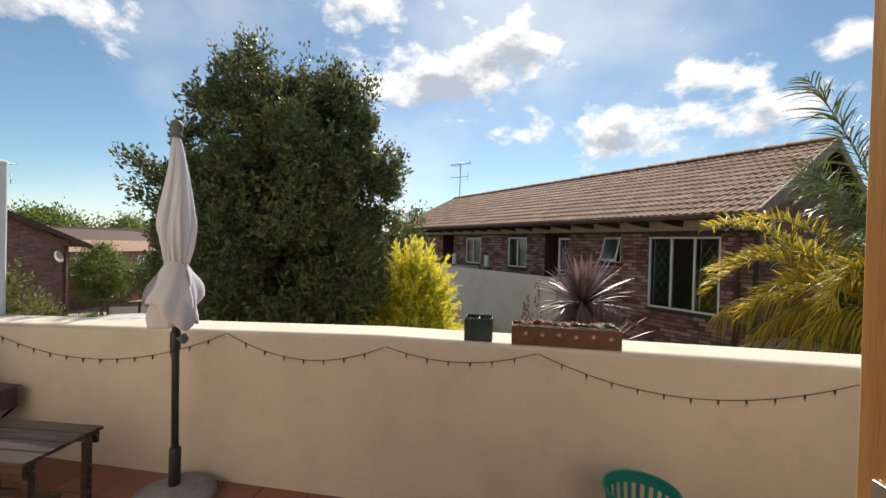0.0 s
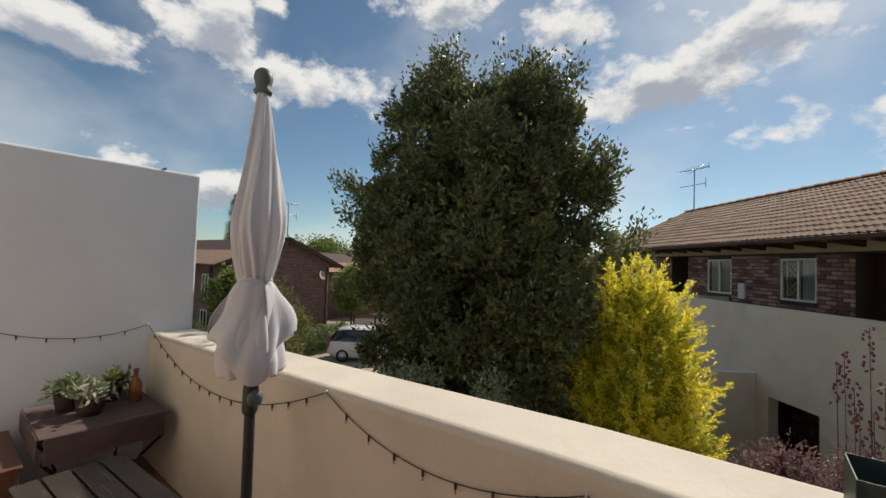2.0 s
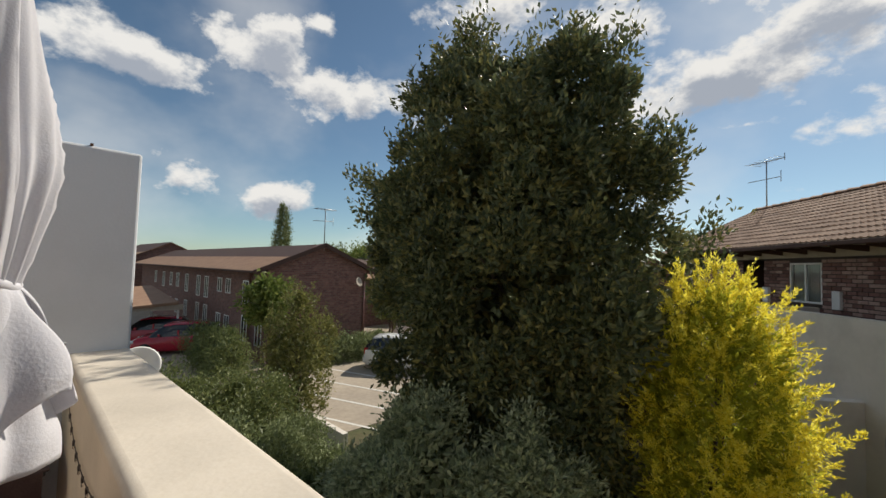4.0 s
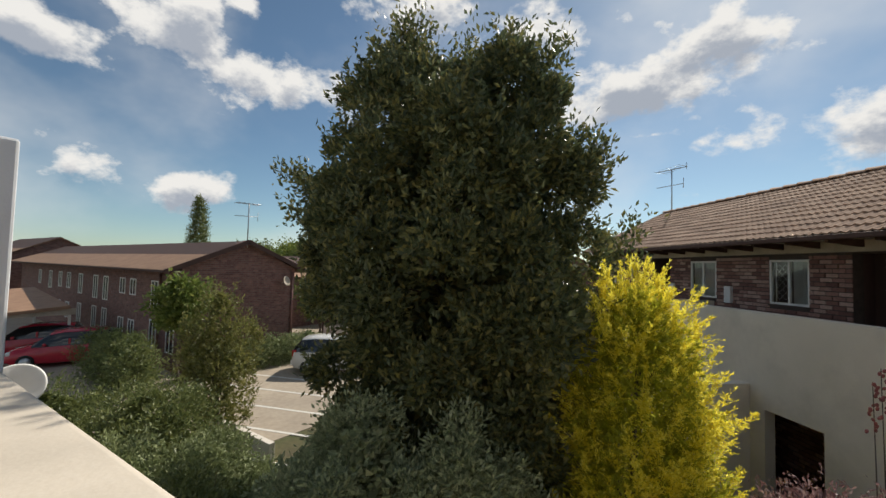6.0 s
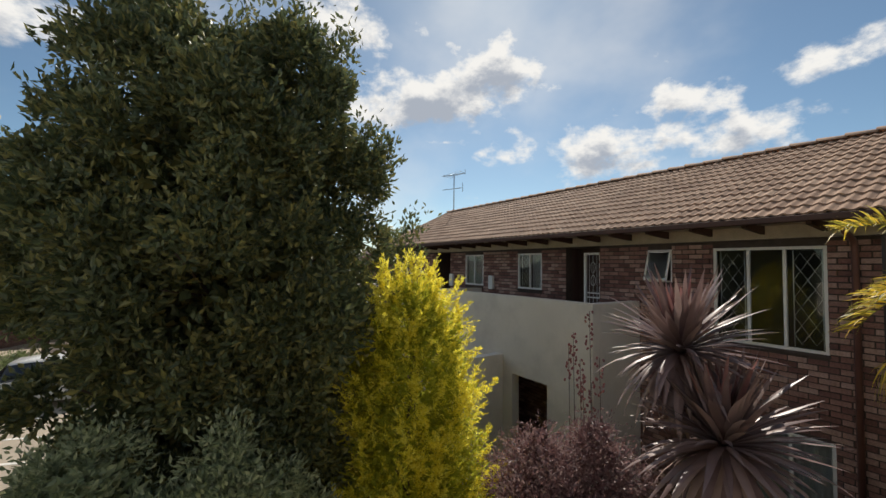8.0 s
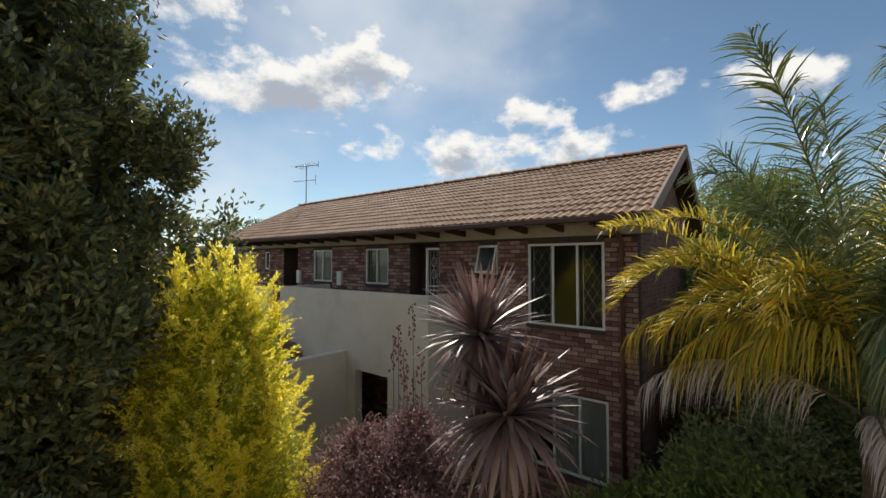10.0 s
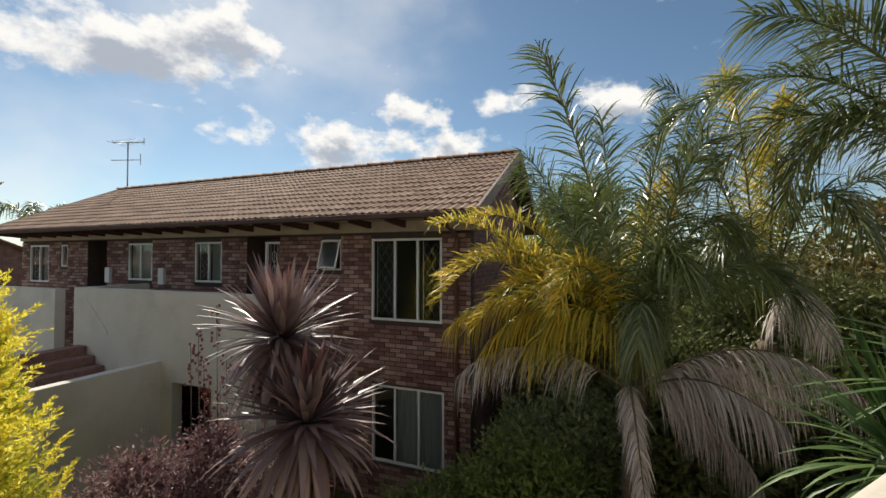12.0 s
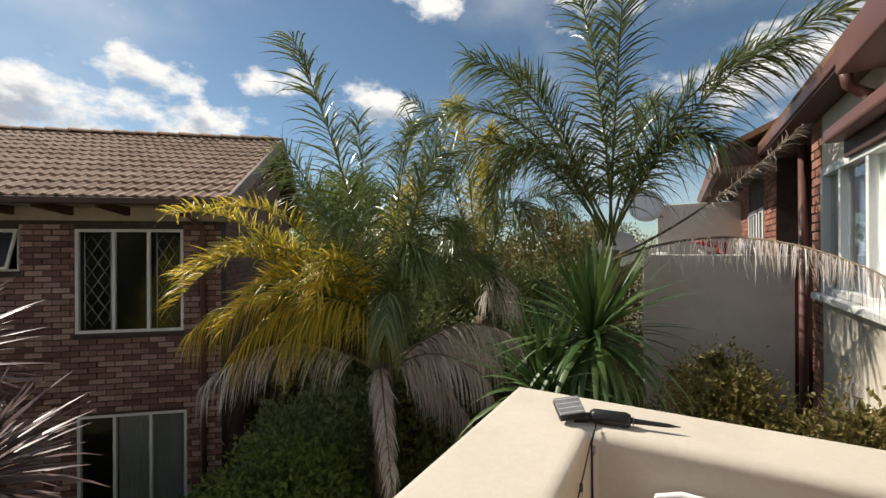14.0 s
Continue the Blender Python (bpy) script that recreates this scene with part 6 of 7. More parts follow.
part("knot", tube(bmesh.new(), [(-0.004 + 0.01 * math.cos(k), 0.0, PARAPET_TOP - 0.05 + 0.008 * math.sin(2 * k)) for k in np.linspace(0, 6.28, 14)], 0.003, 5), STEEL, cab)

# pots on the parapet
POT_GREEN = material("dark_blue_green_enamel", [(0.020, 0.038, 0.042), (0.045, 0.065, 0.07)], 0.4, 7.0, fine=60, fine_amount=0.3, bump=0.1, stain=(0.16, 0.17, 0.16), stain_scale=14.0, stain_amount=0.35)
RUST = material("rusty_brown_tin", [(0.10, 0.045, 0.022), (0.20, 0.10, 0.05)], 0.65, 9.0, fine=70, fine_amount=0.4, bump=0.3, stain=(0.045, 0.02, 0.012), stain_scale=9.0)
DAISY = material("pale_stencil_paint", [(0.42, 0.32, 0.20), (0.55, 0.43, 0.28)], 0.7, 9.0, bump=0.0)
POT_SOIL = material("potting_soil", [(0.03, 0.02, 0.013), (0.06, 0.042, 0.03)], 0.95, 20.0, fine=80, bump=0.8)
ROSE = material("pink_succulent", [(0.42, 0.20, 0.18), (0.58, 0.33, 0.29), (0.60, 0.42, 0.34)], 0.5, 20.0, fine=60, fine_amount=0.15, bump=0.05, translucent=0.2, per="island", spread=0.5)
ROSE_GREEN = material("pale_green_succulent", [(0.22, 0.26, 0.16), (0.42, 0.42, 0.30)], 0.5, 20.0, fine=60, fine_amount=0.15, bump=0.05, translucent=0.2, per="island", spread=0.5)


def open_box(bm, x0, x1, y0, y1, z0, z1, th):
    box(bm, x0, x1, y0, y1, z0, z0 + th)
    box(bm, x0, x1, y0, y0 + th, z0 + th, z1, 0.0012, 1)
    box(bm, x0, x1, y1 - th, y1, z0 + th, z1, 0.0012, 1)
    box(bm, x0, x0 + th, y0 + th, y1 - th, z0 + th, z1 - 0.0005, 0.0012, 1)
    box(bm, x1 - th, x1, y0 + th, y1 - th, z0 + th, z1 - 0.0005, 0.0012, 1)
    return bm


sq = thing("square_pot", pose(-0.225, 2.385, PARAPET_TOP), "small square blue-green metal pot with dry contents", "pot")
part("body", open_box(bmesh.new(), -0.077, 0.077, -0.07, 0.07, 0, 0.125, 0.004), POT_GREEN, sq)
part("divider", cube(-0.003, 0.003, -0.066, 0.066, 0.03, 0.118), POT_GREEN, sq)
part("soil", cube(0.004, 0.072, -0.065, 0.065, 0.004, 0.098, 0.01), POT_SOIL, sq)
pl = thing("planter", pose(0.245, 2.385, PARAPET_TOP), "long rusty tin planter stencilled with daisies and full of pink succulents", "planter")
part("trough", open_box(bmesh.new(), -0.285, 0.285, -0.08, 0.08, 0, 0.1, 0.006), RUST, pl)
part("soil", cube(-0.278, 0.278, -0.073, 0.073, 0.007, 0.085, 0.004), POT_SOIL, pl)
for k in range(6):
    db_ = bmesh.new()
    cx = -0.21 + 0.088 * k
    star = [((0.015 if j % 2 else 0.006) * math.cos(j * math.pi / 8), (0.015 if j % 2 else 0.006) * math.sin(j * math.pi / 8)) for j in range(16)]
    rings_ = [[db_.verts.new((cx + x, y, 0.062 - 0.006 * (k % 2) + z)) for x, z in star] for y in (-0.0805, -0.0825)]
    db_.faces.new(rings_[0]), db_.faces.new(rings_[1][::-1])
    for j in range(16):
        db_.faces.new((rings_[0][j], rings_[1][j], rings_[1][(j + 1) % 16], rings_[0][(j + 1) % 16]))
    part("daisy", db_, DAISY, pl, "pale stencilled daisy")


def rosette(bm, at, r, rng, petals=22):
    """A succulent rosette of thick pointed leaves."""
    for k in range(petals):
        f = k / petals
        az, el = k * 137.5, 75 - 65 * f
        ln = r * (0.45 + 0.6 * f)
        b_ = bmesh.new()
        w_, th = ln * 0.30, ln * 0.1
        pts = [(0, 0, 0), (ln * 0.6, w_, th * 0.5), (ln, 0, th), (ln * 0.6, -w_, th * 0.5), (ln * 0.55, 0, -th), (ln * 0.5, 0, th * 0.9)]
        vs = [b_.verts.new(p) for p in pts]
        for q in ((0, 1, 5), (1, 2, 5), (2, 3, 5), (3, 0, 5), (0, 4, 1), (1, 4, 2), (2, 4, 3), (3, 4, 0)):
            b_.faces.new([vs[i] for i in q])
        b_.transform(pose(at[0], at[1], at[2], 0, 0, az + rng.uniform(-8, 8)) @ pose(0, 0, 0, 0, -el, 0))
        merge(bm, b_)


rng_s = random.Random(6)
for k in range(15):
    x = -0.25 + 0.034 * k + rng_s.uniform(-0.008, 0.008)
    bm_ = bmesh.new()
    rosette(bm_, (x, rng_s.uniform(-0.05, 0.05), 0.088 + rng_s.uniform(0.0, 0.018)), rng_s.uniform(0.028, 0.045), rng_s)
    part("succulent", bm_, ROSE_GREEN if k in (6, 11, 13, 14) else ROSE, pl, "rosette succulent")
part("pebble", lathe(bmesh.new(), [(0.004, 0), (0.024, 0.006), (0.026, 0.014), (0.015, 0.024), (0.003, 0.026)], 14, (0.2, 0.03, 0.09)), WHITE_WALL, pl, "smooth white pebble")

# turquoise laundry basket at the foot of the parapet
TEAL = material("turquoise_plastic", [(0.01, 0.22, 0.17), (0.02, 0.30, 0.23)], 0.4, 6.0, fine=60, fine_amount=0.1, bump=0.05, translucent=0.1)
bk = thing("laundry_basket", pose(0.56, 2.03, 0) @ Matrix.Diagonal((0.78, 0.78, 0.92, 1)), "turquoise plastic laundry basket with slotted sides", "basket")
bb_ = bmesh.new()
n = 48
for j0, j1, r0_, r1_, slot in ((0.0, 0.05, 0.13, 0.14, False), (0.05, 0.19, 0.14, 0.165, True), (0.19, 0.23, 0.165, 0.172, False), (0.23, 0.38, 0.172, 0.195, True), (0.38, 0.43, 0.195, 0.205, False)):
    for k in range(n):
        if slot and k % 2:
            continue
        a0, a1 = 2 * math.pi * k / n, 2 * math.pi * (k + 1) / n
        v = [bb_.verts.new((r * math.cos(a_), r * math.sin(a_), z)) for r, z, a_ in ((r0_, j0, a0), (r0_, j0, a1), (r1_, j1, a1), (r1_, j1, a0), (r0_ - 0.003, j0, a0), (r0_ - 0.003, j0, a1), (r1_ - 0.003, j1, a1), (r1_ - 0.003, j1, a0))]
        for q in ((0, 1, 2, 3), (7, 6, 5, 4), (0, 3, 7, 4), (1, 5, 6, 2), (3, 2, 6, 7)):
            bb_.faces.new([v[i] for i in q])
part("basket_wall", bb_, TEAL, bk)
part("bottom", lathe(bmesh.new(), [(0.01, 0.002), (0.132, 0.002), (0.132, 0.006), (0.01, 0.006)], 32), TEAL, bk)
part("rim", tube(bmesh.new(), [(0.207 * math.cos(k * math.pi / 24), 0.207 * math.sin(k * math.pi / 24), 0.432) for k in range(49)], 0.009, 8), TEAL, bk)
BLUE = material("blue_plastic", [(0.01, 0.09, 0.32), (0.02, 0.13, 0.42)], 0.4, 6.0, bump=0.0)
peg = thing("peg_bag", pose(0.53, 2.04, 0.008) @ Matrix.Diagonal((0.8, 0.8, 0.75, 1)), "small blue plastic tub inside the basket", "tub")
part("tub", lathe(bmesh.new(), [(0.03, 0), (0.045, 0.01), (0.055, 0.36), (0.05, 0.365), (0.04, 0.02)], 18), BLUE, peg)

# white tubular chair folded against the side parapet
ch = thing("folding_chair", pose(1.70, 2.02, 0), "white painted tubular folding chair against the parapet", "chair")
part("back_hoop", tube(bmesh.new(), [(-0.06, -0.22, 0.008), (0.0, -0.22, 0.62), (0.03, -0.21, 0.82), (0.035, -0.16, 0.868), (0.035, 0.06, 0.868), (0.033, 0.11, 0.85), (0.03, 0.125, 0.81), (0.0, 0.13, 0.62), (-0.06, 0.13, 0.008)], 0.009, 10), WHITE_PAINT, ch)
part("seat_hoop", tube(bmesh.new(), [(0.05, -0.20, 0.008), (0.01, -0.2, 0.42), (-0.03, -0.2, 0.66), (-0.03, 0.11, 0.66), (0.01, 0.11, 0.42), (0.05, 0.11, 0.008)], 0.009, 10), WHITE_PAINT, ch)
for k in range(4):
    part("seat_slat", cube(-0.05, -0.035, -0.19, 0.10, 0.36 + 0.075 * k, 0.40 + 0.075 * k, 0.003), WHITE_PAINT, ch)

# slatted stool, corner table with plants, crate
DARK_WOOD = material("dark_weathered_wood", [(0.030, 0.022, 0.018), (0.07, 0.055, 0.045)], 0.25, 5.0, fine=60, fine_amount=0.3, bump=0.15, stretch=(0.4, 6, 6), spec=0.6)
tbl = thing("slatted_table", pose(-2.62, 1.78, 0, 0, 0, 4), "low dark slatted wooden table with a glossy top", "table")
for k in range(4):
    part("slat", cube(-0.33, 0.33, -0.2 + 0.103 * k, -0.2 + 0.095 + 0.103 * k, 0.40, 0.422, 0.004), DARK_WOOD, tbl)
for y in (-0.19, 0.18):
    part("apron", cube(-0.31, 0.31, y, y + 0.02, 0.33, 0.399, 0.003), DARK_WOOD, tbl)
for x in (-0.3, 0.27):
    for y in (-0.16, 0.13):
        part("leg", cube(x, x + 0.035, y, y + 0.035, 0, 0.398, 0.004), DARK_WOOD, tbl)
part("stretcher", cube(-0.28, 0.28, -0.01, 0.02, 0.12, 0.15, 0.003), DARK_WOOD, tbl)
IRON = material("black_iron", [(0.012, 0.012, 0.013), (0.03, 0.028, 0.027)], 0.5, 8.0, fine=60, bump=0.1)
CLOTH = material("dark_striped_cloth", [(0.06, 0.035, 0.035), (0.16, 0.11, 0.10)], 0.9, 3.0, fine=120, fine_amount=0.3, bump=0.2, stretch=(14, 1, 1))
ct = thing("corner_table", pose(-3.53, 1.96, 0), "small black iron corner table with scrolled legs", "table")
part("top", cube(-0.30, 0.30, -0.27, 0.27, 0.47, 0.49, 0.006), IRON, ct)
for sx in (-1, 1):
    for sy in (-1, 1):
        part("leg", tube(bmesh.new(), [(sx * 0.27, sy * 0.24, 0.47), (sx * 0.29, sy * 0.26, 0.36), (sx * 0.2, sy * 0.18, 0.24), (sx * 0.16, sy * 0.14, 0.14), (sx * 0.25, sy * 0.22, 0.0)], 0.009, 8), IRON, ct)
tc_ = thing("table_cloth", pose(-3.53, 1.96, 0.491), "dark folded cloth draped over the corner table", "cloth")
part("cloth", cube(-0.31, 0.31, -0.28, 0.28, 0.0, 0.008, 0.003), CLOTH, tc_)
part("overhang", cube(0.305, 0.313, -0.26, 0.26, -0.13, 0.004, 0.003), CLOTH, tc_)
part("overhang", cube(-0.3, 0.3, -0.288, -0.281, -0.11, 0.004, 0.003), CLOTH, tc_)
POTTERY = material("dark_glazed_pottery", [(0.04, 0.028, 0.022), (0.09, 0.06, 0.045)], 0.35, 8.0, bump=0.05)
for (x, y, r, h_, seed, mt) in ((-3.47, 1.92, 0.075, 0.1, 1, ROSE_GREEN), (-3.62, 1.84, 0.06, 0.09, 2, LEAF_GREY), (-3.66, 2.06, 0.055, 0.08, 3, LEAF_LIGHT)):
    rng = np.random.default_rng(seed)
    pt = thing("potted_plant", pose(x, y, 0.499), "small leafy plant in a dark glazed pot", "potted plant", "potted plants on the corner table")
    part("pot", lathe(bmesh.new(), [(r * 0.7, 0), (r * 0.9, h_ * 0.5), (r, h_), (r * 1.05, h_ + 0.006), (r * 0.9, h_ + 0.006), (r * 0.85, h_ - 0.012), (0.005, h_ - 0.012)], 20), POTTERY, pt)
    c = rng.normal(0, 1, (150, 3)) * np.array([r * 0.6, r * 0.6, 0.03]) + np.array([0, 0, h_ + 0.045])
    v, f = leaves(c, c - np.array([0, 0, h_ - 0.02]), 0.055, 0.026, rng, 0.5)
    tagged(raw_object("foliage", v.tolist(), f.tolist(), mt, pt), kind="stuff")
COPPER = material("copper_glass", [(0.22, 0.09, 0.03), (0.34, 0.15, 0.06)], 0.25, 8.0, bump=0.0, metal=0.6)
bt = thing("bottle", pose(-3.54, 2.15, 0.499), "slim copper-brown bottle on the corner table", "bottle")
part("glass_body", lathe(bmesh.new(), [(0.03, 0), (0.034, 0.01), (0.034, 0.11), (0.014, 0.15), (0.012, 0.19), (0.016, 0.195), (0.016, 0.205), (0.008, 0.205)], 20), COPPER, bt)
cr = thing("crate", pose(-3.5, 1.42, 0), "brown wooden crate against the white wall", "crate")
CRATE = material("reddish_brown_wood", [(0.10, 0.045, 0.025), (0.19, 0.09, 0.05)], 0.5, 4.0, fine=50, fine_amount=0.3, bump=0.15, stretch=(0.5, 6, 6))
for k in range(3):
    for y in (-0.2, 0.18):
        part("side_slat", cube(-0.3, 0.3, y, y + 0.02, 0.02 + 0.125 * k, 0.13 + 0.125 * k, 0.003), CRATE, cr)
    for x in (-0.3, 0.28):
        part("end_slat", cube(x, x + 0.02, -0.18, 0.18, 0.02 + 0.125 * k, 0.13 + 0.125 * k, 0.003), CRATE, cr)
part("lid", cube(-0.31, 0.31, -0.21, 0.21, 0.381, 0.4, 0.004), CRATE, cr)
part("bottom", cube(-0.28, 0.28, -0.18, 0.18, 0.0, 0.019), CRATE, cr)
nl = thing("wall_bracket", pose(-3.95, 2.38, 2.056), "short rusty bracket lying on the white wall", "bracket")
part("bar", cube(-0.02, 0.085, -0.045, -0.03, 0, 0.012, 0.003), RUST, nl)
# satellite dish of the next balcony
dh = thing("satellite_dish", pose(-6.34, 2.57, 0.1), "white satellite dish on the next balcony's parapet", "satellite dish")
part("arm", tube(bmesh.new(), [(0, -0.01, -0.1), (0, 0.25, -0.05), (0, 0.42, 0.1)], 0.016, 8), STEEL, dh)
db_ = lathe(bmesh.new(), [(0.01, 0.0), (0.1, 0.012), (0.2, 0.045), (0.215, 0.055), (0.2, 0.058), (0.1, 0.025), (0.01, 0.012)], 28)
db_.transform(pose(0, 0.45, 0.12, 62, 0, 75))
part("reflector", db_, WHITE_PAINT, dh)

# ---------------------------------------------------------------- the next bay of the own house
WY = 0.95                                   # its front face
wing_holes = [(3.75, 5.50, 1.06, 2.17), (9.0, 9.9, 0.6, 2.1), (8.45, 8.8, 0.6, 2.1)]
wing = thing("house_wing", pose(0, 0, 0), "next house bay with plaster, brick piers and brown eaves", "house")
pl_bm = walled(bmesh.new(), 3.2, 5.52, WY - 0.2, WY, GROUND_Z, 2.75, wing_holes)
part("plaster_wall", pl_bm, PLASTER, wing, "sunlit cream plastered wall under the window")
part("return_wall", cube(3.2, 3.4, 0.25, WY - 0.2, GROUND_Z, 2.75), PLASTER, wing)
pier = bmesh.new()
box(pier, 5.523, 5.86, WY - 0.6, WY - 0.012, GROUND_Z, 2.75)
box(pier, 7.55, 8.4, WY - 0.6, WY - 0.012, GROUND_Z, 2.75)
walled(pier, 8.4, 14.0, WY - 0.2, WY - 0.012, GROUND_Z, 2.75, wing_holes)
part("brick_pier", pier, MORTAR, wing)
part("recess_wall", cube(5.86, 7.55, WY - 0.6, WY - 0.5, GROUND_Z, 2.75), FAR_BRICK, wing, "shaded brown brick recess")
part("room_back", cube(3.4, 5.52, -1.2, -1.1, 0, 2.7), WHITE_WALL, wing)
part("downpipe", tube(bmesh.new(), [(6.5, WY - 0.06, 2.6), (6.5, WY - 0.06, GROUND_Z)], 0.04, 10), GUTTER, wing, "brown rainwater downpipe")
for u0, u1, z0, z1 in wing_holes:
    fb = bmesh.new()
    box(fb, u0 - 0.03, u0 + 0.06, WY - 0.06, WY + 0.02, z0, z1, 0.005)
    box(fb, u1 - 0.06, u1 + 0.005, WY - 0.06, WY + 0.02, z0, z1, 0.005)
    box(fb, u0 + 0.06, u1 - 0.06, WY - 0.06, WY + 0.019, z1 - 0.07, z1, 0.005)
    box(fb, u0 + 0.06, u1 - 0.06, WY - 0.06, WY + 0.019, z0, z0 + 0.06, 0.005)
    wn = part("window", fb, WHITE_PAINT, wing, "white painted window frame")
    part("sill", cube(u0 - 0.06, u1 + 0.01, WY - 0.02, WY + 0.09, z0 - 0.06, z0 - 0.003, 0.008), WHITE_PAINT, wn)
    if u1 - u0 > 0.6:
        for f in (0.42, 0.74):
            x = u0 + (u1 - u0) * f
            part("mullion", cube(x - 0.025, x + 0.025, WY - 0.05, WY + 0.01, z0 + 0.06, z1 - 0.07, 0.004), WHITE_PAINT, wn)
    gl = part("pane", cube(u0 + 0.05, u1 - 0.05, WY - 0.04, WY - 0.034, z0 + 0.05, z1 - 0.05), GLASS, wn)
    gl.visible_shadow = False
    if u1 - u0 > 1.2:
        lb = bmesh.new()
        for k in range(9):
            tube(lb, [(u1 - 0.42 + 0.04 * k, WY - 0.07, z0 + 0.06), (u1 - 0.42 + 0.04 * k, WY - 0.07, z1 - 0.07)], 0.004, 5)
        for k in range(9):
            tube(lb, [(u1 - 0.42, WY - 0.07, z0 + 0.1 + 0.115 * k), (u1 - 0.06, WY - 0.07, z0 + 0.1 + 0.115 * k)], 0.004, 5)
        part("burglar_bar", lb, WHITE_PAINT, wn)
CURTAIN_BLUE = material("blue_grey_curtain", [(0.16, 0.22, 0.32), (0.28, 0.35, 0.46)], 0.9, 2.0, fine=60, fine_amount=0.1, bump=0.2, stretch=(10, 10, 0.6))
CURTAIN_WHITE = material("white_curtain", [(0.62, 0.62, 0.60), (0.75, 0.75, 0.73)], 0.9, 2.0, fine=60, fine_amount=0.1, bump=0.2, stretch=(10, 10, 0.6))
for x0, x1, mt, lab in ((4.72, 5.05, CURTAIN_BLUE, "blue-grey curtain"), (3.8, 4.69, CURTAIN_WHITE, "white curtain")):
    cb = bmesh.new()
    n = 40
    rows = [[cb.verts.new((x0 + (x1 - x0) * k / n, WY - 0.14 + 0.03 * math.sin(k * 1.3) + (0.04 if z < 1.1 else 0), z)) for k in range(n + 1)] for z in (1.0, 1.6, 2.2)]
    for a_, b_ in zip(rows, rows[1:]):
        for k in range(n):
            cb.faces.new((a_[k], a_[k + 1], b_[k + 1], b_[k])).smooth = True
    part("curtain", cb, mt, wing, lab)
# eaves: soffit with its shade put into dark colour, gutters and stepped brown fascia
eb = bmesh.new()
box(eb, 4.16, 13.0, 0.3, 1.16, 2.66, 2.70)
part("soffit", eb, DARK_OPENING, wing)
part("roof_edge", cube(4.16, 6.78, 1.10, 1.18, 2.68, 2.78, 0.012), GUTTER, wing, "brown gutter at the roof edge")
part("roof_edge", cube(6.78, 7.29, 1.10, 1.18, 2.68, 2.78, 0.012), GUTTER, wing)
part("fascia_box", cube(7.3, 7.9, 1.10, 1.62, 2.57, 2.80, 0.012), GUTTER, wing, "deep brown boxed fascia")
part("roof_edge", cube(7.91, 14.0, 1.52, 1.62, 2.60, 2.73, 0.012), GUTTER, wing)
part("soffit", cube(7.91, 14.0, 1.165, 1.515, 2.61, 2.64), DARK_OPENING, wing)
part("fascia_box", cube(2.2, 4.16, 0.95, 1.2, 2.58, 2.80, 0.012), GUTTER, wing, "deep brown boxed fascia")
part("spout", tube(bmesh.new(), [(4.3, 1.12, 2.68), (4.3, 1.10, 2.55), (4.33, 1.03, 2.5), (4.4, 0.97, 2.5)], 0.035, 10), GUTTER, wing)
rf = bmesh.new()
box(rf, 2.2, 14.0, 0.0, 3.6, 0.02, 0.09, m=pose(0, 1.14, 2.74, 154, 0, 0) @ Matrix.Diagonal((1, 1, -1, 1)))
box(rf, 7.3, 14.0, 0.0, 4.1, 0.02, 0.09, m=pose(0, 1.60, 2.74, 154, 0, 0) @ Matrix.Diagonal((1, 1, -1, 1)))
part("roof", rf, FAR_TILE, wing)
part("lintel_gutter", cube(2.4, 4.78, 1.0, 1.12, 2.26, 2.36, 0.02), GUTTER, wing, "brown gutter over the window")
part("lintel_soffit", cube(2.4, 4.78, 0.953, 1.0, 2.14, 2.34, 0.004), DARK_OPENING, wing)
# walls of the balcony beyond
structure("wall_next_side", cube(6.6, 6.8, 0.94, 2.5, GROUND_Z, 1.385, 0.015), BEIGE_WALL, "cream plastered side wall of the balcony beyond", "wall")
structure("wall_next_front", cube(6.8, 11.0, 2.25, 2.5, GROUND_Z, 1.382, 0.015), BEIGE_WALL, "cream plastered front wall of the balcony beyond", "wall")
structure("wall_next_divider", cube(11.0, 11.25, 0.94, 2.5, GROUND_Z, 2.45, 0.015), BEIGE_WALL, "tall cream plastered divider wall beyond", "wall")
# Flat dark panels stand for the shade inside the drain slots.
for y in (1.35, 1.72, 2.1):
    vt = thing("wall_vent", pose(6.6, y, -0.2), "narrow drain slot in the cream wall, its shade a dark panel", "vent", "drain slots in the wall beyond")
    part("frame", walled(bmesh.new(), -0.14, 0.14, -0.004, 0.02, 0.0, 0.12, [(-0.12, 0.12, 0.02, 0.10)]), BEIGE_WALL, vt).matrix_local = pose(0, 0, 0, 0, 0, -90)
    part("slot_shade", cube(-0.118, 0.118, -0.002, 0.0, 0.021, 0.099), DARK_OPENING, vt).matrix_local = pose(0, 0, 0, 0, 0, -90)
structure("floor_next", cube(6.8, 11.0, 0.94, 2.25, 0.3, 0.42), MORTAR, "floor of the balcony beyond", "floor")
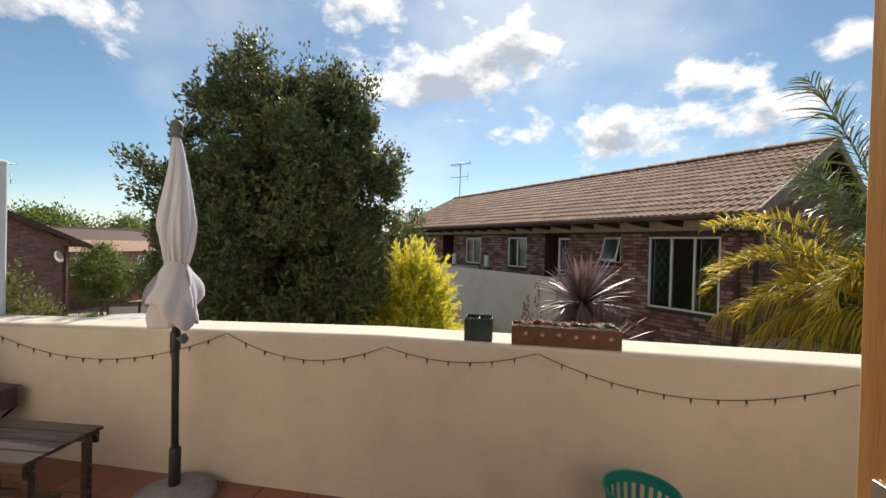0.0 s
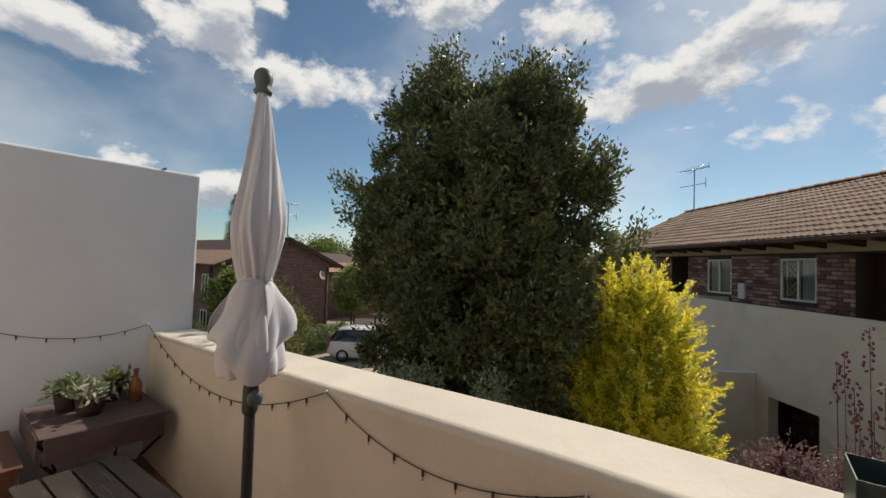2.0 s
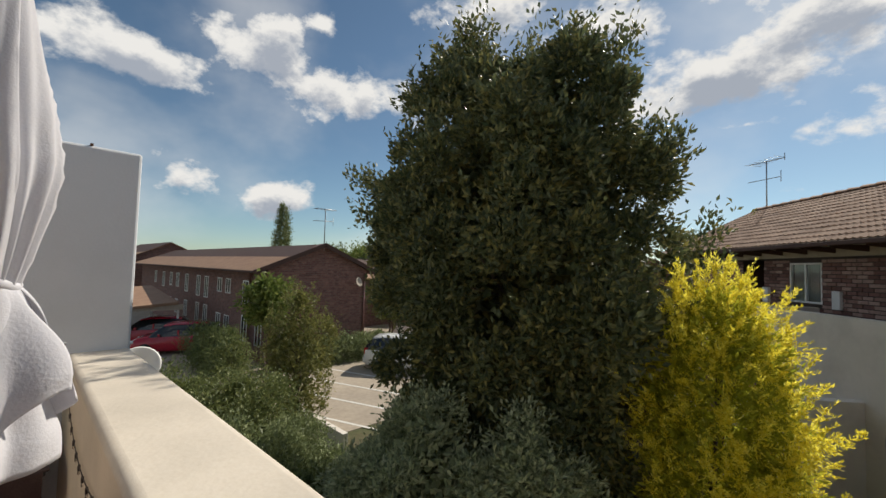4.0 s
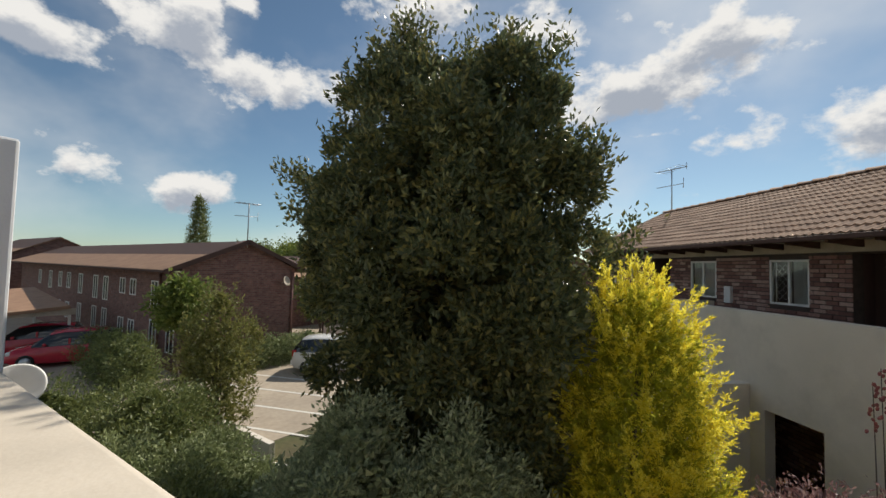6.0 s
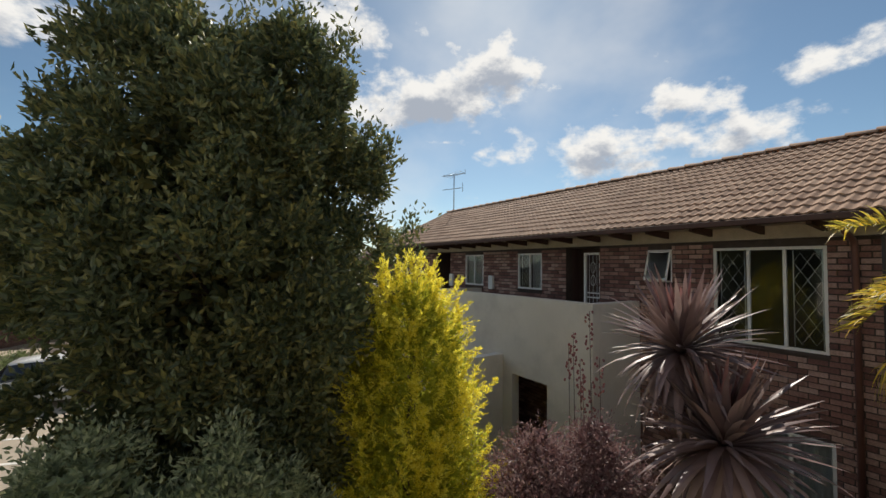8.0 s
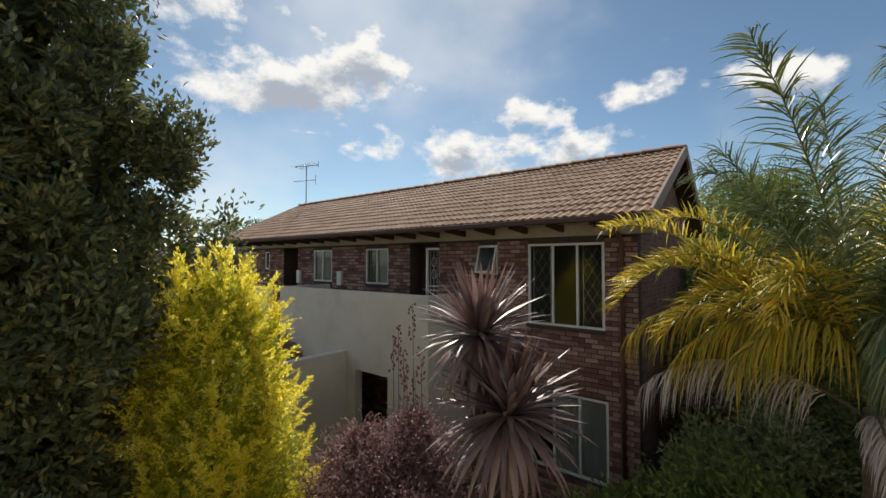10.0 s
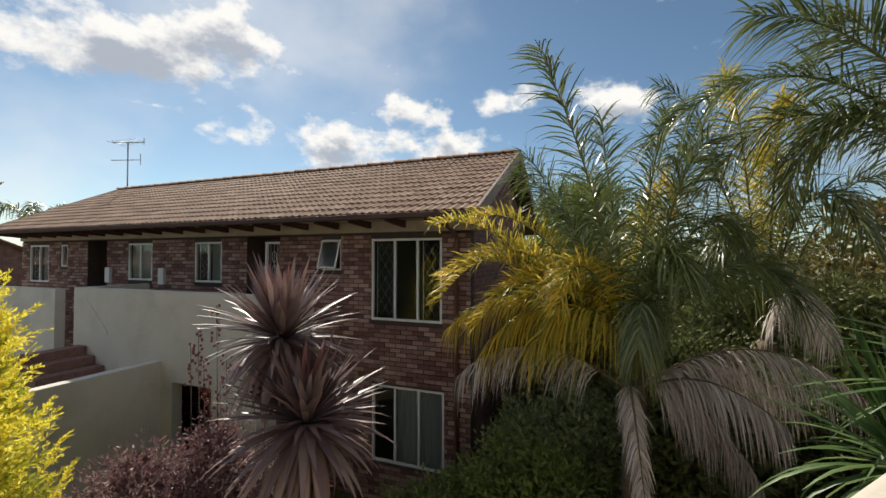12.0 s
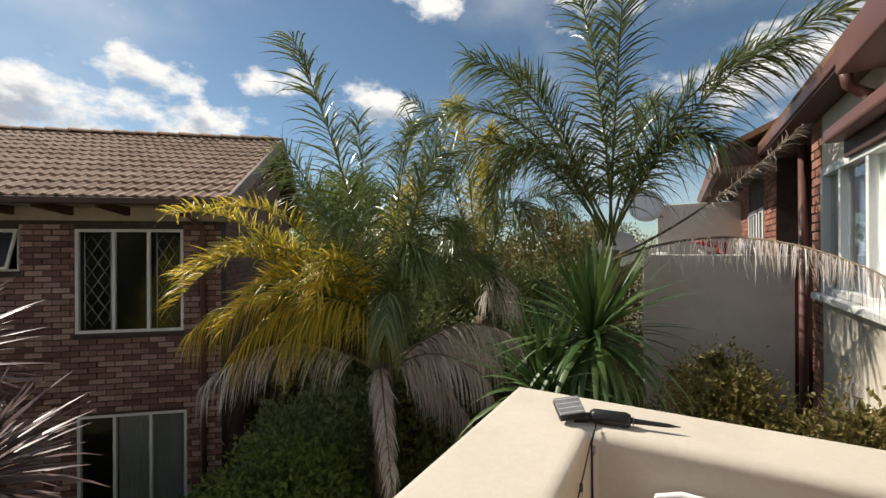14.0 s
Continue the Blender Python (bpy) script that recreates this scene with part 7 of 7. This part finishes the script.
for x, y, z, r in ((6.9, 2.85, 1.45, 0.26), (10.9, 2.75, 2.42, 0.38)):
    sd = thing("satellite_dish", pose(x, y, z), "weathered grey-white satellite dish on the balcony wall", "satellite dish", "dishes on the balcony beyond")
    db_ = lathe(bmesh.new(), [(0.01, 0.0), (r * 0.5, r * 0.06), (r, r * 0.24), (r, r * 0.28), (r * 0.5, r * 0.1), (0.01, r * 0.04)], 28)
    db_.transform(pose(0, 0, 0, 0, -78, 15))
    part("reflector", db_, WHITE_WALL, sd)
    part("arm", tube(bmesh.new(), [(0.02, 0, 0), (0.1, -0.15, -0.15), (0.1, -0.37, -0.25)], 0.018, 8), STEEL, sd)
RED_PLASTIC = material("red_plastic", [(0.42, 0.012, 0.02), (0.52, 0.02, 0.03)], 0.35, 6.0, bump=0.0)
lb_ = thing("leaf_blower", pose(6.7, 1.62, 1.385, 0, 0, -95), "bright red plastic garden blower lying on the wall", "garden tool")
part("nozzle", tube(bmesh.new(), [(-0.30, 0, 0.16), (-0.05, 0, 0.12)], [0.025, 0.04], 12), RED_PLASTIC, lb_)
part("motor", cube(-0.06, 0.06, -0.05, 0.05, 0.0, 0.16, 0.03), RED_PLASTIC, lb_)
bw_ = thing("bowl", pose(6.7, 1.78, 1.385), "small white bowl on the wall", "bowl")
part("dish", lathe(bmesh.new(), [(0.04, 0), (0.09, 0.04), (0.1, 0.055), (0.09, 0.055), (0.03, 0.01)], 20), WHITE_PAINT, bw_)
hp = thing("cloth_heap", pose(6.7, 1.38, 1.385), "crumpled pale cloth over a small pot", "cloth")
hb_ = lathe(bmesh.new(), [(0.10, 0.0), (0.12, 0.06), (0.11, 0.12), (0.05, 0.17), (0.01, 0.18)], 24)
for v in hb_.verts:
    k_ = 1 + 0.14 * math.sin(7 * math.atan2(v.co.y, v.co.x) + 20 * v.co.z)
    v.co.x *= k_
    v.co.y *= k_
part("cloth", hb_, CANVAS, hp)
# added wall standing in for the dark under the palms; gate and low walls
structure("wall_backdrop", cube(5.0, 16.0, 9.6, 9.8, GROUND_Z, -0.4), FAR_BRICK, "brown brick wall added as backdrop to the dark area under the palms", "wall")
structure("wall_car_park", cube(-12.6, -9.4, 7.6, 7.75, GROUND_Z, -2.65, 0.01), BEIGE_WALL, "low cream garden wall beside the car park", "wall")
fe = thing("fence", pose(-21.5, 18.6, GROUND_Z, 0, 0, 35), "low cream panel fence with brown posts beyond the car park", "fence")
for k in range(6):
    part("post", cube(k * 1.4, k * 1.4 + 0.1, -0.05, 0.05, 0, 1.0, 0.005), TRIM_BROWN, fe)
    part("panel", cube(k * 1.4 + 0.102, k * 1.4 + 1.398, -0.03, 0.03, 0.05, 0.85, 0.004), BEIGE_WALL, fe)
gt = thing("garden_gate", pose(3.95, 6.85, GROUND_Z, 0, 0, -40), "white steel bar gate half hidden by shrubs", "gate")
part("rail", cube(-0.45, 0.45, -0.015, 0.015, 1.62, 1.66), WHITE_PAINT, gt)
part("rail", cube(-0.45, 0.45, -0.015, 0.015, 0.15, 0.19), WHITE_PAINT, gt)
for k in range(9):
    part("bar", cube(-0.45 + 0.108 * k, -0.43 + 0.108 * k, -0.01, 0.01, 0.0 if k in (0, 8) else 0.19, 1.62), WHITE_PAINT, gt)

# ---------------------------------------------------------------- bricks, roof tiles and floor tiles
def shared_box(name, w, d, h, mat):
    b_ = cube(0, w, -d, 0, 0, h)
    me = bpy.data.meshes.new(name)
    b_.to_mesh(me)
    b_.free()
    me.materials.append(mat)
    return me


BRICK_W, BRICK_H, JOINT = 0.217, 0.0695, 0.0165


def lay_bricks():
    """Stretcher bond over the house front, left out at the openings; near the big windows each brick is a piece of its own."""
    rng = random.Random(3)
    holes = list(OPENINGS.values())
    singles = {w: shared_box("brick", w, 0.028, BRICK_H, BRICK_ONE) for w in (BRICK_W, 0.105)}
    verts, faces, made = [], [], 0
    row = 0
    z = GROUND_Z + 0.01
    while z + BRICK_H < 1.92:
        u = U0 - (0.116 if row % 2 else 0.0)
        while u < U1:
            a_, b_ = max(u, U0), min(u + BRICK_W, U1)
            spans = [(a_, b_)]
            for h0, h1, c0, c1 in holes:
                if c0 - 0.045 < z + BRICK_H and z < c1:
                    nxt = []
                    for s0, s1 in spans:
                        if s1 <= h0 or s0 >= h1:
                            nxt.append((s0, s1))
                        else:
                            if s0 < h0 - 0.03:
                                nxt.append((s0, h0))
                            if s1 > h1 + 0.03:
                                nxt.append((h1, s1))
                    spans = nxt
            for s0, s1 in spans:
                if s1 - s0 < 0.03:
                    continue
                whole = abs(s1 - s0 - BRICK_W) < 1e-4
                pr = rng.uniform(0.010, 0.026)
                if whole and made < 300 and -0.75 < s0 < 1.8 and -0.95 < z < 1.15:
                    ob = new("brick", singles[BRICK_W])
                    ob.parent = front
                    ob.location = (s0, 0.028 - pr, z)
                    made += 1
                else:
                    k = len(verts)
                    verts += [(s0, 0.001, z), (s1, 0.001, z), (s1, 0.001, z + BRICK_H), (s0, 0.001, z + BRICK_H),
                              (s0 + 0.002, -pr, z + 0.002), (s1 - 0.002, -pr, z + 0.002), (s1 - 0.002, -pr, z + BRICK_H - 0.002), (s0 + 0.002, -pr, z + BRICK_H - 0.002)]
                    faces += [(k + 4, k + 5, k + 6, k + 7), (k, k + 1, k + 5, k + 4), (k + 1, k + 2, k + 6, k + 5), (k + 2, k + 3, k + 7, k + 6), (k + 3, k, k + 4, k + 7)]
            u += BRICK_W + JOINT
        z += BRICK_H + JOINT
        row += 1
    tagged(raw_object("brickwork", verts, faces, BRICK, front), kind="stuff")


lay_bricks()


def tile_shape(w, l, n=12):
    """A double-roll concrete tile lying along +y."""
    v, f = [], []
    for y, lift in ((0.0, 0.028), (l, 0.0)):
        for k in range(n + 1):
            x = w * k / n
            v.append((x, y, 0.026 * (0.5 - 0.5 * math.cos(4 * math.pi * k / n)) ** 1.6 + lift))
    for k in range(n + 1):
        v.append((w * k / n, 0.0, v[k][2] - 0.026))
    for k in range(n + 1):
        v.append(v[k])
    for k in range(n):
        f.append((k, k + 1, n + 2 + k, n + 1 + k))
        f.append((2 * n + 2 + k, 2 * n + 3 + k, 3 * n + 4 + k, 3 * n + 3 + k))
    return v, f


def lay_tiles():
    cols, rows_ = 49, 13
    w, l = (U1 + 0.36 - (U0 - 0.1)) / cols, run / rows_
    v, f = tile_shape(w, l + 0.03)
    me = bpy.data.meshes.new("roof_tile")
    me.from_pydata(v, [], f)
    me.polygons.foreach_set("use_smooth", [True] * len(me.polygons))
    me.materials.append(TILE_ONE)
    roof = new("roof")
    roof.parent = house
    tagged(roof, "brown double-roll concrete tile roof")
    plane = pose(0, EAVE_Y, EAVE_Z, math.degrees(slope))
    rng = random.Random(4)
    V, F = [], []
    base = np.array(v)
    for side in (0, 1):
        m0 = plane if side == 0 else pose(0, 2 * RIDGE_Y - EAVE_Y, EAVE_Z, -math.degrees(slope)) @ Matrix.Diagonal((1, -1, 1, 1))
        for r in range(rows_):
            for c in range(cols):
                m = m0 @ pose(U0 - 0.1 + c * w, r * l - 0.03, 0.0 + rng.uniform(-0.003, 0.003), rng.uniform(-0.4, 0.4), 0, rng.uniform(-0.3, 0.3))
                if side == 0 and c >= cols - 23:
                    ob = new("roof_tile", me)
                    ob.parent = roof
                    ob.matrix_local = m
                else:
                    k = len(V)
                    mm = np.array(m)
                    V += (base @ mm[:3, :3].T + mm[:3, 3]).tolist()
                    F += [tuple(i + k for i in q) for q in f]
    ob = tagged(raw_object("tiling", V, F, TILE, roof, True), kind="stuff")
    # ridge caps
    n = 36
    step = (U1 + 0.36 - (U0 - 0.1)) / n
    cb = bmesh.new()
    for k in range(9):
        a_ = math.pi * k / 8
        y, z = -0.14 * math.cos(a_), 0.075 * math.sin(a_)
        cb.verts.new((0, y * 1.1, z * 1.1 + 0.03)), cb.verts.new((step + 0.03, y, z))
    cb.verts.ensure_lookup_table()
    for k in range(8):
        cb.faces.new((cb.verts[2 * k], cb.verts[2 * k + 1], cb.verts[2 * k + 3], cb.verts[2 * k + 2])).smooth = True
    cb.faces.new([cb.verts[2 * k] for k in range(9)])
    cm = bpy.data.meshes.new("ridge_cap")
    cb.to_mesh(cm)
    cb.free()
    cm.materials.append(TILE_ONE)
    for k in range(n):
        ob = new("ridge_cap", cm)
        ob.parent = roof
        ob.location = (U0 - 0.1 + k * step, RIDGE_Y, RIDGE_Z - 0.01 + rng.uniform(-0.004, 0.004))


lay_tiles()

tile_me = bpy.data.meshes.new("floor_tile")
tb = cube(0, 0.292, 0, 0.292, -0.012, 0.0, 0.003, 1)
tb.to_mesh(tile_me)
tb.free()
tile_me.materials.append(TERRACOTTA)
for i in range(19):
    for j in range(7):
        ob = new("floor_tile", tile_me)
        ob.parent = floor_ob
        ob.location = (-3.865 + i * 0.297, 0.252 + j * 0.295, 0.0)


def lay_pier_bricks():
    """Bricks on the piers of the next bay, in the copy toned for sun."""
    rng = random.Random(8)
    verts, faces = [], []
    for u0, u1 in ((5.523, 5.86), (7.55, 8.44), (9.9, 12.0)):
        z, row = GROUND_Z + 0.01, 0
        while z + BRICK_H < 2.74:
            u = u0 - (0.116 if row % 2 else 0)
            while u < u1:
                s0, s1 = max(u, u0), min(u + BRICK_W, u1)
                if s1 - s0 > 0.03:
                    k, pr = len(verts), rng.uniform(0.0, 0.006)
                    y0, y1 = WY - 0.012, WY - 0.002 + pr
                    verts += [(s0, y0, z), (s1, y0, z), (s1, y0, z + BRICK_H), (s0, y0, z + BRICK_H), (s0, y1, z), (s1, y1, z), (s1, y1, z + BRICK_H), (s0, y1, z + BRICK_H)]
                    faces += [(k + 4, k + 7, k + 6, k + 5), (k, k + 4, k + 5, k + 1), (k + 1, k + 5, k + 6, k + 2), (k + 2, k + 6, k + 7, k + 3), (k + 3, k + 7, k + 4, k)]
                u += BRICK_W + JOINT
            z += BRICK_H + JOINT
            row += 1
    tagged(raw_object("brickwork", verts, faces, SUN_TONED_BRICK, wing), kind="stuff")


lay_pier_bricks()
